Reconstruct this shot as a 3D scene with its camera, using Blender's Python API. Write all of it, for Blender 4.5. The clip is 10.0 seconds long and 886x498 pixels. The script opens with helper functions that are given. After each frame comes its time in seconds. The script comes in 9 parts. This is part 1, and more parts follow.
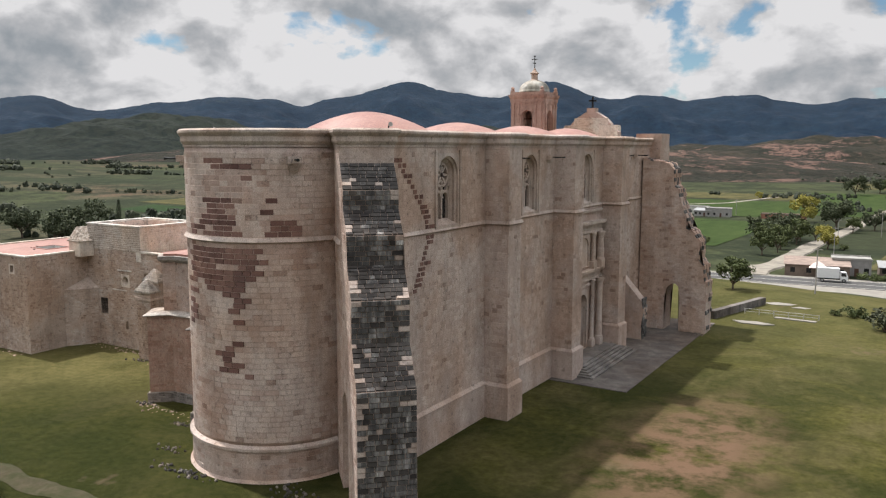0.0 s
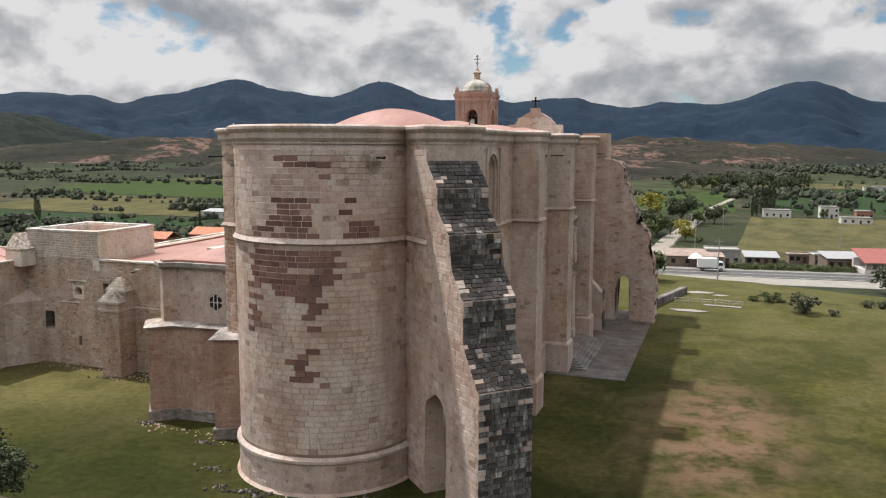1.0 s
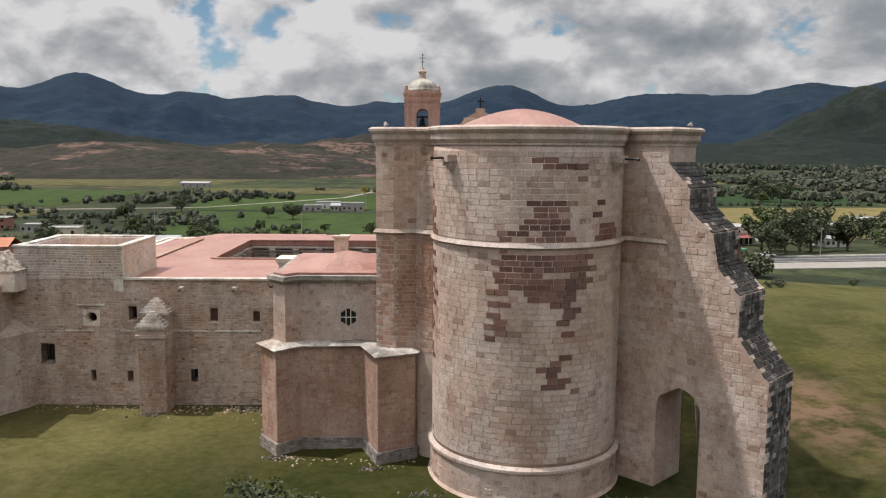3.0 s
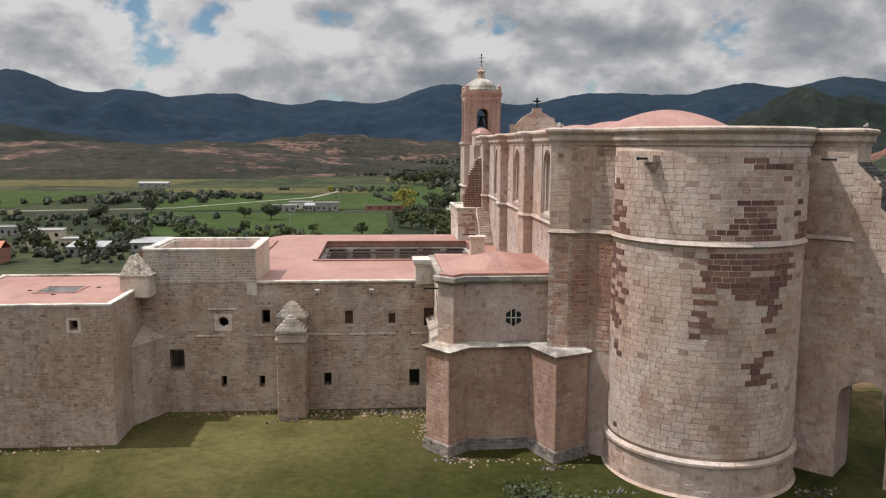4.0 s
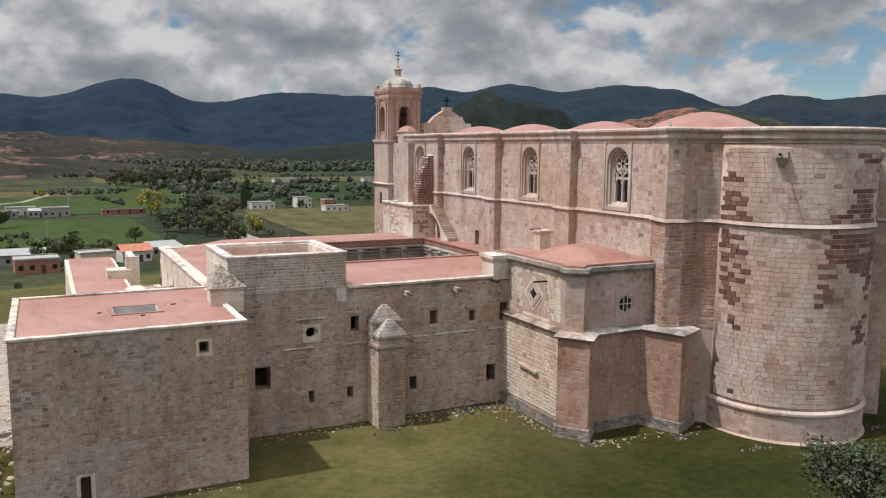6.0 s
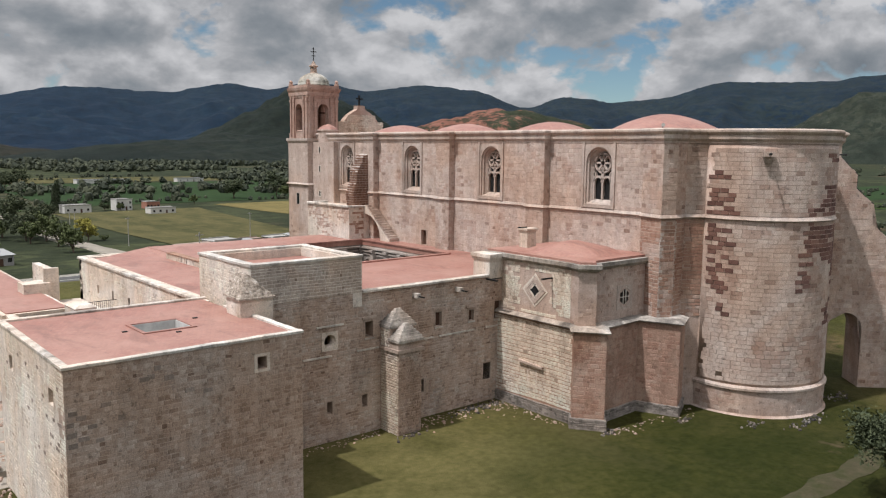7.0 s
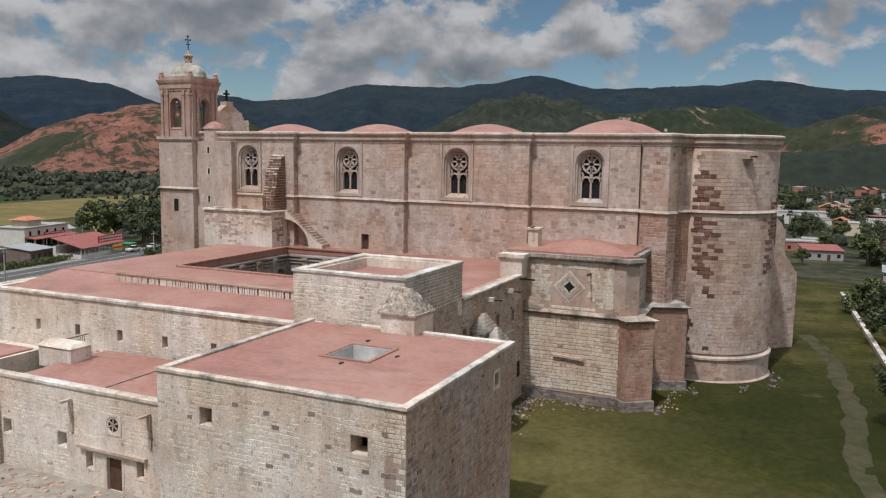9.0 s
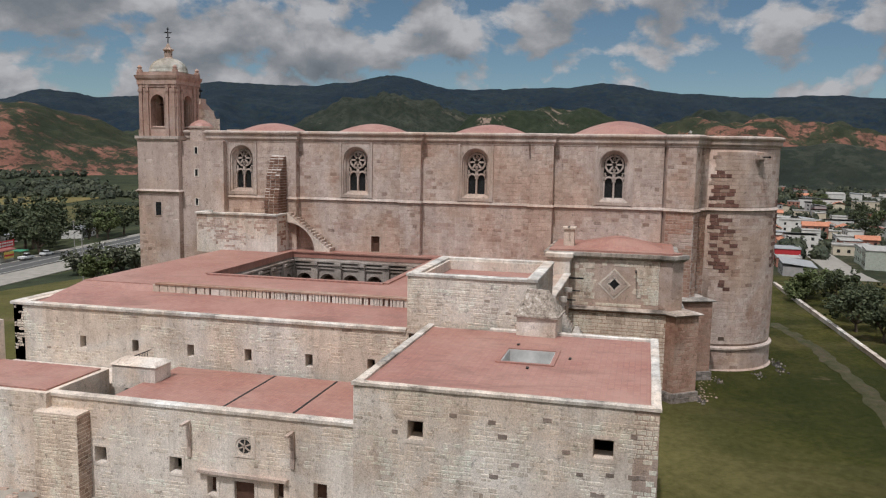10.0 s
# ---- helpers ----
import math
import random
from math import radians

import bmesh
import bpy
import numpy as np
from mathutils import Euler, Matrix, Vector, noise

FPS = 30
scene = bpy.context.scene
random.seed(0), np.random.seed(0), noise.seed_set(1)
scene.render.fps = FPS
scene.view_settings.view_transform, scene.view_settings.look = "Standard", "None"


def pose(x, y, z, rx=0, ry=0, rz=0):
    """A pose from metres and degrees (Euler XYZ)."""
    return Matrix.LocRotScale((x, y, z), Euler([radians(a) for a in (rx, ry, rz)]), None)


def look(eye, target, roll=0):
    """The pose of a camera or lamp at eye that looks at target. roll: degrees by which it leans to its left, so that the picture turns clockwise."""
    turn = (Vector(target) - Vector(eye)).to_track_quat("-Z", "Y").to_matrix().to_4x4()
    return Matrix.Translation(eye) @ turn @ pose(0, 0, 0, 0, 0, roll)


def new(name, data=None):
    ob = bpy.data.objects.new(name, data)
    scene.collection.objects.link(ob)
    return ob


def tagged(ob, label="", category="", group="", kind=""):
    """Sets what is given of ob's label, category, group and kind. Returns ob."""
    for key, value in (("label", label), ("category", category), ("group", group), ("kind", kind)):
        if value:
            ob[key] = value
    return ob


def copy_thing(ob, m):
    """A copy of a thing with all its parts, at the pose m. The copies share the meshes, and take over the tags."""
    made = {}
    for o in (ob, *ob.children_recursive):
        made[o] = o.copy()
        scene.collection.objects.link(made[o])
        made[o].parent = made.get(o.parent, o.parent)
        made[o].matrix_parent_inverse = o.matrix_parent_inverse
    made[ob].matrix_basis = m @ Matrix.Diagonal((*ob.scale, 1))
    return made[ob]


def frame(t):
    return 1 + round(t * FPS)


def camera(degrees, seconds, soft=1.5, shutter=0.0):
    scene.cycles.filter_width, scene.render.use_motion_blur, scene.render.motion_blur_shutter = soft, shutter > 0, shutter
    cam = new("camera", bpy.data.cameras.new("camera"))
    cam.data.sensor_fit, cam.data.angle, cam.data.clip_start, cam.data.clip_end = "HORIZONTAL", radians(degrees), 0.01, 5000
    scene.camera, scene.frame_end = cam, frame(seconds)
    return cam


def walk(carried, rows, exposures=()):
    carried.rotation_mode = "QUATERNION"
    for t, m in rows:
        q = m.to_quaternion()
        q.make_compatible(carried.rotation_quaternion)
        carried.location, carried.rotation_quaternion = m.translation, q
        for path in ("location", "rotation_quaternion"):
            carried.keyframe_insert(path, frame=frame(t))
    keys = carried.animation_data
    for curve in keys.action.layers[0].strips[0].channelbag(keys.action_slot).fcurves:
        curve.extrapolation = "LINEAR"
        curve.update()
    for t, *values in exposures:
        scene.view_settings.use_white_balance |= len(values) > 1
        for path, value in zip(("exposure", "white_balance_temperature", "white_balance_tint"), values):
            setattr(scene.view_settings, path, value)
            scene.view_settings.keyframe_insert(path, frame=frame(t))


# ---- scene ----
cam = camera(57.8, 10.0, 1.2)
METRES, EYE, TILT, LEAN, TURN = 185.0, 25.6, 0.0, 0.0, 31.5
ROWS = [
    (0.0, 0.0, 0.0, 0.0, 0.02, -7.23, -0.13),
    (0.5, -0.0486, 0.0037, -0.0005, -6.0, -7.23, -0.19),
    (1.0, -0.0966, 0.0128, -0.0012, -11.92, -7.21, -0.24),
    (1.5, -0.144, 0.0269, -0.0013, -17.66, -7.2, -0.3),
    (2.0, -0.1903, 0.0453, -0.0013, -22.56, -7.21, -0.35),
    (3.5, -0.3225, 0.119, -0.0007, -34.95, -7.26, -0.36),
    (4.0, -0.3627, 0.1485, -0.0007, -36.12, -7.32, -0.32),
    (4.5, -0.4019, 0.1787, -0.0012, -38.77, -7.32, -0.36),
    (5.0, -0.4383, 0.2121, -0.0019, -44.07, -7.27, -0.43),
    (5.5, -0.4708, 0.2496, -0.0028, -50.97, -7.23, -0.48),
    (7.0, -0.5363, 0.3818, -0.0041, -71.89, -7.14, -0.63),
    (7.5, -0.5474, 0.4304, -0.0043, -78.91, -7.09, -0.7),
    (8.0, -0.5526, 0.4802, -0.0045, -85.28, -7.01, -0.77),
    (8.5, -0.5537, 0.5308, -0.0047, -90.19, -6.98, -0.8),
    (9.0, -0.5492, 0.5818, -0.0049, -96.96, -6.92, -0.87),
    (9.5, -0.5395, 0.6328, -0.0054, -101.68, -6.87, -0.92),
    (10.0, -0.5243, 0.6821, -0.0058, -107.23, -6.8, -0.91),
]
walk(cam, [(t, pose(0, 0, EYE, TILT, LEAN, TURN) @ pose(METRES * x, METRES * y, METRES * z, 90 + pitch, roll, yaw)) for t, x, y, z, yaw, pitch, roll in ROWS],
     [(0.0, 0.08, 6250, 12), (2.0, 0.0, 6250, 12), (4.0, -0.13, 6250, 12), (6.0, -0.22, 6180, 12), (8.0, -0.40, 6080, 12), (10.0, -0.66, 6040, 12)])


# ---- world, sun, exposure ----
HIGH = 3.1   # how much brighter the cloud deck is overhead than along the horizon
SUN_ELEV, SUN_AZ = 63.0, 172.5   # degrees; azimuth is the side the light comes from, counted from +x


def sky_world():
    w = bpy.data.worlds.new("sky")
    scene.world = w
    w.use_nodes = True
    nt = w.node_tree
    nt.nodes.clear()
    N, L = nt.nodes.new, nt.links.new
    out, bg = N("ShaderNodeOutputWorld"), N("ShaderNodeBackground")
    sky = N("ShaderNodeTexSky")
    sky.sky_type, sky.sun_disc = "NISHITA", False
    sky.sun_elevation, sky.sun_rotation = radians(SUN_ELEV), radians(90 - SUN_AZ)
    sky.altitude, sky.air_density, sky.dust_density = 2100, 1.0, 0.6
    tc = N("ShaderNodeTexCoord")
    sep = N("ShaderNodeSeparateXYZ")
    L(tc.outputs["Generated"], sep.inputs[0])

    def math_node(op, a, b=None, c=None):
        n = N("ShaderNodeMath")
        n.operation = op
        for i, v in enumerate((a, b, c)):
            if v is None:
                continue
            if isinstance(v, (int, float)):
                n.inputs[i].default_value = v
            else:
                L(v, n.inputs[i])
        return n.outputs[0]

    def noise_node(vec, scale, detail, rough, dist=0.0):
        n = N("ShaderNodeTexNoise")
        n.inputs["Scale"].default_value, n.inputs["Detail"].default_value = scale, detail
        n.inputs["Roughness"].default_value, n.inputs["Distortion"].default_value = rough, dist
        L(vec, n.inputs["Vector"])
        return n.outputs["Fac"]

    def ramp(fac, stops):
        n = N("ShaderNodeValToRGB")
        e = n.color_ramp.elements
        while len(e) < len(stops):
            e.new(0.5)
        for s, (p, c) in zip(e, stops):
            s.position, s.color = p, (*c, 1)
        L(fac, n.inputs[0])
        return n.outputs[0]

    def mapped(sx, sy, sz, ox=0.0, oz=0.0):
        m = N("ShaderNodeMapping")
        m.inputs["Scale"].default_value, m.inputs["Location"].default_value = (sx, sy, sz), (ox, 0.0, oz)
        L(tc.outputs["Generated"], m.inputs["Vector"])
        return m.outputs[0]

    # heaped clouds: a body, and the same body looked up a little higher for the lit tops and dark bases
    body = noise_node(mapped(1, 1, 1.6), 9.0, 8, 0.53, 0.15)
    above = noise_node(mapped(1, 1, 1.6, 0.0, 0.04), 9.0, 8, 0.53, 0.15)
    big = noise_node(mapped(1, 1, 2.4, 3.0), 1.7, 3, 0.5)
    # more blue towards +x, thicker cover towards +y
    cover = math_node("MULTIPLY_ADD", sep.outputs[0], -0.135, 0.165)
    dens = math_node("ADD", math_node("ADD", body, cover), math_node("MULTIPLY_ADD", big, 0.5, -0.25))
    alpha = ramp(dens, [(0.47, (0, 0, 0)), (0.535, (1, 1, 1))])
    shade = math_node("SUBTRACT", body, above)
    thick = math_node("MULTIPLY_ADD", math_node("ADD", body, math_node("MULTIPLY", big, 0.7)), -1.6, 2.02)
    lit2 = math_node("ADD", math_node("MULTIPLY", shade, 3.0), thick)
    tone = ramp(lit2, [(0.0, (0.22, 0.245, 0.262)), (0.35, (0.305, 0.325, 0.335)), (0.62, (0.435, 0.437, 0.433)), (1.0, (0.72, 0.705, 0.68))])
    high = ramp(sep.outputs[2], [(0.24, (1, 1, 1)), (0.62, (HIGH, HIGH, HIGH))])
    glow = N("ShaderNodeMix")
    glow.data_type, glow.blend_type = "RGBA", "MULTIPLY"
    glow.inputs[0].default_value = 1.0
    L(tone, glow.inputs[6])
    L(high, glow.inputs[7])
    tone = glow.outputs[2]
    tint = N("ShaderNodeMix")
    tint.data_type, tint.blend_type = "RGBA", "MULTIPLY"
    tint.inputs[0].default_value = 1.0
    L(sky.outputs[0], tint.inputs[6])
    tint.inputs[7].default_value = (0.082, 0.088, 0.080, 1)
    mix = N("ShaderNodeMix")
    mix.data_type = "RGBA"
    L(alpha, mix.inputs[0])
    L(tint.outputs[2], mix.inputs[6])
    L(tone, mix.inputs[7])
    L(mix.outputs[2], bg.inputs[0])
    bg.inputs[1].default_value = 1.0
    L(bg.outputs[0], out.inputs[0])


sky_world()
sun = new("sun", bpy.data.lights.new("sun", "SUN"))
sun.data.energy, sun.data.angle, sun.data.color = 4.9, radians(1.4), (1.0, 0.95, 0.89)
sx, sy = math.cos(radians(SUN_AZ)), math.sin(radians(SUN_AZ))
sun.matrix_world = look((-60 + 200 * sx, 60 + 200 * sy, 200 * math.tan(radians(SUN_ELEV))), (-60, 60, 0))


# ---- materials ----
class Nodes:
    """A small builder for node materials."""

    def __init__(self, name):
        self.mat = bpy.data.materials.new(name)
        self.mat.use_nodes = True
        self.nt = self.mat.node_tree
        self.bsdf = self.nt.nodes["Principled BSDF"]
        self.pos = self.nt.nodes.new("ShaderNodeNewGeometry")

    def link(self, a, b):
        self.nt.links.new(a, b)

    def noise(self, scale, detail=5, rough=0.6, stretch=(1, 1, 1), dist=0.0):
        m = self.nt.nodes.new("ShaderNodeMapping")
        m.inputs["Scale"].default_value = stretch
        self.link(self.pos.outputs["Position"], m.inputs["Vector"])
        n = self.nt.nodes.new("ShaderNodeTexNoise")
        n.inputs["Scale"].default_value, n.inputs["Detail"].default_value = scale, detail
        n.inputs["Roughness"].default_value, n.inputs["Distortion"].default_value = rough, dist
        self.link(m.outputs[0], n.inputs["Vector"])
        return n.outputs["Fac"]

    def ramp(self, fac, stops, ease="LINEAR"):
        n = self.nt.nodes.new("ShaderNodeValToRGB")
        n.color_ramp.interpolation = ease
        e = n.color_ramp.elements
        while len(e) < len(stops):
            e.new(0.5)
        for s, (p, c) in zip(e, stops):
            s.position = p
            s.color = (c, c, c, 1) if isinstance(c, (int, float)) else (*c, 1)
        self.link(fac, n.inputs[0])
        return n.outputs[0]

    def mix(self, fac, a, b, mode="MIX"):
        n = self.nt.nodes.new("ShaderNodeMix")
        n.data_type, n.blend_type = "RGBA", mode
        for v, i in ((fac, 0), (a, 6), (b, 7)):
            if isinstance(v, (int, float)):
                n.inputs[i].default_value = v
            elif isinstance(v, tuple):
                n.inputs[i].default_value = (*v, 1)
            else:
                self.link(v, n.inputs[i])
        return n.outputs[2]

    def bump(self, height, strength=0.4, distance=0.03):
        n = self.nt.nodes.new("ShaderNodeBump")
        n.inputs["Strength"].default_value, n.inputs["Distance"].default_value = strength, distance
        self.link(height, n.inputs["Height"])
        self.link(n.outputs[0], self.bsdf.inputs["Normal"])

    def done(self, colour, rough=0.9, metal=0.0):
        if isinstance(colour, tuple):
            self.bsdf.inputs["Base Color"].default_value = (*colour, 1)
        else:
            self.link(colour, self.bsdf.inputs["Base Color"])
        if isinstance(rough, (int, float)):
            self.bsdf.inputs["Roughness"].default_value = rough
        else:
            self.link(rough, self.bsdf.inputs["Roughness"])
        self.bsdf.inputs["Metallic"].default_value = metal
        self.bsdf.inputs["Specular IOR Level"].default_value = 0.25
        return self.mat


def masonry(name, tones, island=True, stain=0.35, bump=0.6, single=False, odd=0.0, coursed=0.0, blend=0.4, smear=0.0):
    """Stone or plaster: tones from dark to light, with grain, pits, blotches and rain streaks.
    odd: the share of stones that are much darker; coursed: how far courses show through a plaster;
    smear: how thick the remains of lime wash lie."""
    n = Nodes(name)
    k = len(tones) - 1
    blotch = n.noise(0.3, 7, 0.66)
    grain = n.noise(11.0, 4, 0.7)
    if island:
        if single:
            pick = n.nt.nodes.new("ShaderNodeObjectInfo").outputs["Random"]
        else:
            pick = n.pos.outputs["Random Per Island"]
        base = n.ramp(pick, [(i / k, c) for i, c in enumerate(tones)])
        soft = n.ramp(blotch, [(0.3 + 0.4 * i / k, c) for i, c in enumerate(tones)])
        col = n.mix(blend, base, soft)
        if odd:
            col = n.mix(1.0, col, n.ramp(pick, [(0.0, (0.74, 0.70, 0.68)), (odd, 1.0)], "CONSTANT"), "MULTIPLY")
    else:
        col = n.ramp(blotch, [(0.3 + 0.4 * i / k, c) for i, c in enumerate(tones)])
    height = n.noise(4.0, 8, 0.75)
    if coursed:
        sep, add, com = n.nt.nodes.new("ShaderNodeSeparateXYZ"), n.nt.nodes.new("ShaderNodeMath"), n.nt.nodes.new("ShaderNodeCombineXYZ")
        n.link(n.pos.outputs["Position"], sep.inputs[0])
        n.link(sep.outputs[0], add.inputs[0])
        n.link(sep.outputs[1], add.inputs[1])
        n.link(add.outputs[0], com.inputs[0])
        n.link(sep.outputs[2], com.inputs[1])
        br = n.nt.nodes.new("ShaderNodeTexBrick")
        br.inputs["Scale"].default_value = 1.0
        br.inputs["Brick Width"].default_value, br.inputs["Row Height"].default_value = 0.62, 0.31
        br.inputs["Mortar Size"].default_value, br.inputs["Mortar Smooth"].default_value = 0.03, 0.6
        br.inputs["Color1"].default_value, br.inputs["Color2"].default_value = (0.86, 0.84, 0.83, 1), (1.05, 1.05, 1.05, 1)
        br.inputs["Mortar"].default_value = (0.80, 0.77, 0.75, 1)
        warp = n.mix(0.06, com.outputs[0], n.mix(1.0, com.outputs[0], n.noise(1.5, 3, 0.6), "ADD"))
        n.link(warp, br.inputs["Vector"])
        show = n.ramp(n.noise(0.22, 5, 0.7), [(0.35, 0.0), (0.6, coursed)])
        col = n.mix(show, col, n.mix(1.0, col, br.outputs["Color"], "MULTIPLY"))
    if smear:
        # thin remains of lime wash, worn off in patches
        wash = n.ramp(n.noise(0.42, 9, 0.74, (1, 1, 0.8), 0.4), [(0.50, 0.0), (0.58, smear)])
        col = n.mix(wash, col, tuple(min(0.74, c * 1.07 + 0.015) for c in tones[-1]))
    # broad warm and grey stains, rain streaks, pits and grain
    warm = n.ramp(n.noise(0.11, 6, 0.62, dist=0.5), [(0.43, (1.03, 1.03, 1.03)), (0.58, (0.94, 0.835, 0.75))])
    col = n.mix(0.9, col, warm, "MULTIPLY")
    streak = n.ramp(n.noise(0.6, 7, 0.72, (1, 1, 0.2), 0.3), [(0.34, 1.0 - 0.8 * stain), (0.58, 1.0)])
    col = n.mix(1.0, col, streak, "MULTIPLY")
    col = n.mix(1.0, col, n.ramp(n.noise(2.3, 8, 0.78), [(0.32, 0.42), (0.45, 1.0)]), "MULTIPLY")
    col = n.mix(1.0, col, n.ramp(grain, [(0.28, 0.66), (0.68, 1.16)]), "MULTIPLY")
    n.bump(height, bump, 0.045)
    return n.done(col, 0.92)


PALE_TONES = [(0.405, 0.308, 0.257), (0.475, 0.372, 0.315), (0.52, 0.418, 0.357), (0.545, 0.445, 0.384), (0.575, 0.477, 0.414)]
BROWN_TONES = [(0.335, 0.232, 0.185), (0.415, 0.302, 0.248), (0.48, 0.365, 0.306), (0.50, 0.40, 0.343)]
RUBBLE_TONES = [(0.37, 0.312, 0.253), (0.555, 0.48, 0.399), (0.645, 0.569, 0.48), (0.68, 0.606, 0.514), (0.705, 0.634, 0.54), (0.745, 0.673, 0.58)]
# Browner than the west rubble: partly the south and east walls' shade in colour.
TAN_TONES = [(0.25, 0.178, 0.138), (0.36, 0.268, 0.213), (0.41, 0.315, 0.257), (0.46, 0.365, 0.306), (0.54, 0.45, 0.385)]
pale_stone = masonry("church_stone", PALE_TONES, stain=0.3, odd=0.03, smear=0.45)
brown_stone = masonry("brown_church_stone", BROWN_TONES, stain=0.3, odd=0.03, smear=0.4)
stone = (pale_stone, brown_stone)
stone_one = masonry("single_church_stone", PALE_TONES, single=True, stain=0.3, odd=0.03, smear=0.45)
brown_one = masonry("single_brown_stone", BROWN_TONES, single=True, stain=0.3, odd=0.03, smear=0.4)
mortar = masonry("worn_plaster", [(0.405, 0.31, 0.259), (0.50, 0.398, 0.34), (0.56, 0.46, 0.40)], island=False, stain=0.3, coursed=0.5)
dressed = masonry("dressed_stone", [(0.40, 0.325, 0.28), (0.51, 0.426, 0.372), (0.585, 0.505, 0.45)], island=False, stain=0.4)
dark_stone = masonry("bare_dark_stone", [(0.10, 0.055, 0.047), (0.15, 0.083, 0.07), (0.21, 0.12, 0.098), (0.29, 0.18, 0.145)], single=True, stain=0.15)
pale_joint = masonry("pale_joint", [(0.42, 0.36, 0.31), (0.52, 0.46, 0.41)], island=False, stain=0.2)
black_stone = masonry("weathered_black_stone", [(0.035, 0.032, 0.032), (0.07, 0.064, 0.06), (0.13, 0.118, 0.107), (0.38, 0.345, 0.305)], stain=0.55, blend=0.25)
black_one = masonry("single_black_stone", [(0.028, 0.026, 0.026), (0.055, 0.05, 0.048), (0.085, 0.078, 0.072), (0.15, 0.136, 0.122)], single=True, stain=0.45, blend=0.6)


def streaked():
    """Grey stone under black and white rain streaks."""
    n = Nodes("streaked_grey_stone")
    tall = n.noise(2.2, 9, 0.78, (1, 1, 0.16), 0.3)
    col = n.ramp(tall, [(0.36, (0.022, 0.021, 0.021)), (0.47, (0.085, 0.079, 0.074)), (0.56, (0.17, 0.158, 0.145)), (0.66, (0.38, 0.35, 0.32))])
    col = n.mix(1.0, col, n.ramp(n.nt.nodes.new("ShaderNodeObjectInfo").outputs["Random"], [(0.0, 0.7), (0.8, 1.1), (1.0, 1.9)]), "MULTIPLY")
    col = n.mix(n.ramp(n.noise(0.8, 7, 0.7), [(0.5, 0.0), (0.62, 0.75)]), col, (0.035, 0.032, 0.031))
    n.bump(n.noise(6.0, 6, 0.75), 0.7, 0.05)
    return n.done(col, 0.95)


streaked_grey = streaked()
rough_grey = masonry("rough_grey_rubble", [(0.10, 0.085, 0.075), (0.19, 0.165, 0.145), (0.29, 0.255, 0.225), (0.40, 0.35, 0.31)], stain=0.5)
black_joint = masonry("weathered_black_joint", [(0.07, 0.063, 0.06), (0.14, 0.127, 0.118), (0.25, 0.225, 0.21)], island=False, stain=0.5)
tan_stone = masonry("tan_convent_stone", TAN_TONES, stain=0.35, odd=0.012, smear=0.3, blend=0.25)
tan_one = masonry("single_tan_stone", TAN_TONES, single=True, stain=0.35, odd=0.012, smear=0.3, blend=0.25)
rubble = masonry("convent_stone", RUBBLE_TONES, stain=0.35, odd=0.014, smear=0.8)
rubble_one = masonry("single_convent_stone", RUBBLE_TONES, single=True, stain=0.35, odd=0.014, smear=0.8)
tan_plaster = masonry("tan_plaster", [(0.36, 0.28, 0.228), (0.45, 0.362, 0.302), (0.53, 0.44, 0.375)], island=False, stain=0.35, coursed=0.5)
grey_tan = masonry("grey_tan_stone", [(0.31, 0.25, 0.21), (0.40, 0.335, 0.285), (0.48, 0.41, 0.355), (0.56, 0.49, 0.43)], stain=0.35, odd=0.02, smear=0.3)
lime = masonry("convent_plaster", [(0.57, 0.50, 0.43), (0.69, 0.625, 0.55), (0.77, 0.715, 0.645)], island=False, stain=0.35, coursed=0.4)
pinkstone = masonry("pink_stone", [(0.27, 0.15, 0.108), (0.36, 0.215, 0.16), (0.43, 0.285, 0.216), (0.43, 0.322, 0.256)], stain=0.35)
pinkwall = masonry("pink_plaster", [(0.29, 0.178, 0.13), (0.375, 0.245, 0.184), (0.45, 0.328, 0.26)], island=False, stain=0.35, coursed=0.8)
tower_pink = masonry("tower_pink_stone", [(0.345, 0.215, 0.168), (0.46, 0.32, 0.26), (0.55, 0.43, 0.37)], island=False, stain=0.4, coursed=0.5)
coping = masonry("lime_coping", [(0.20, 0.185, 0.165), (0.56, 0.525, 0.475), (0.70, 0.665, 0.61), (0.76, 0.73, 0.68)], island=False, stain=0.6)
ledge = masonry("stained_ledge", [(0.08, 0.073, 0.067), (0.42, 0.38, 0.335), (0.62, 0.57, 0.515)], island=False, stain=0.75)


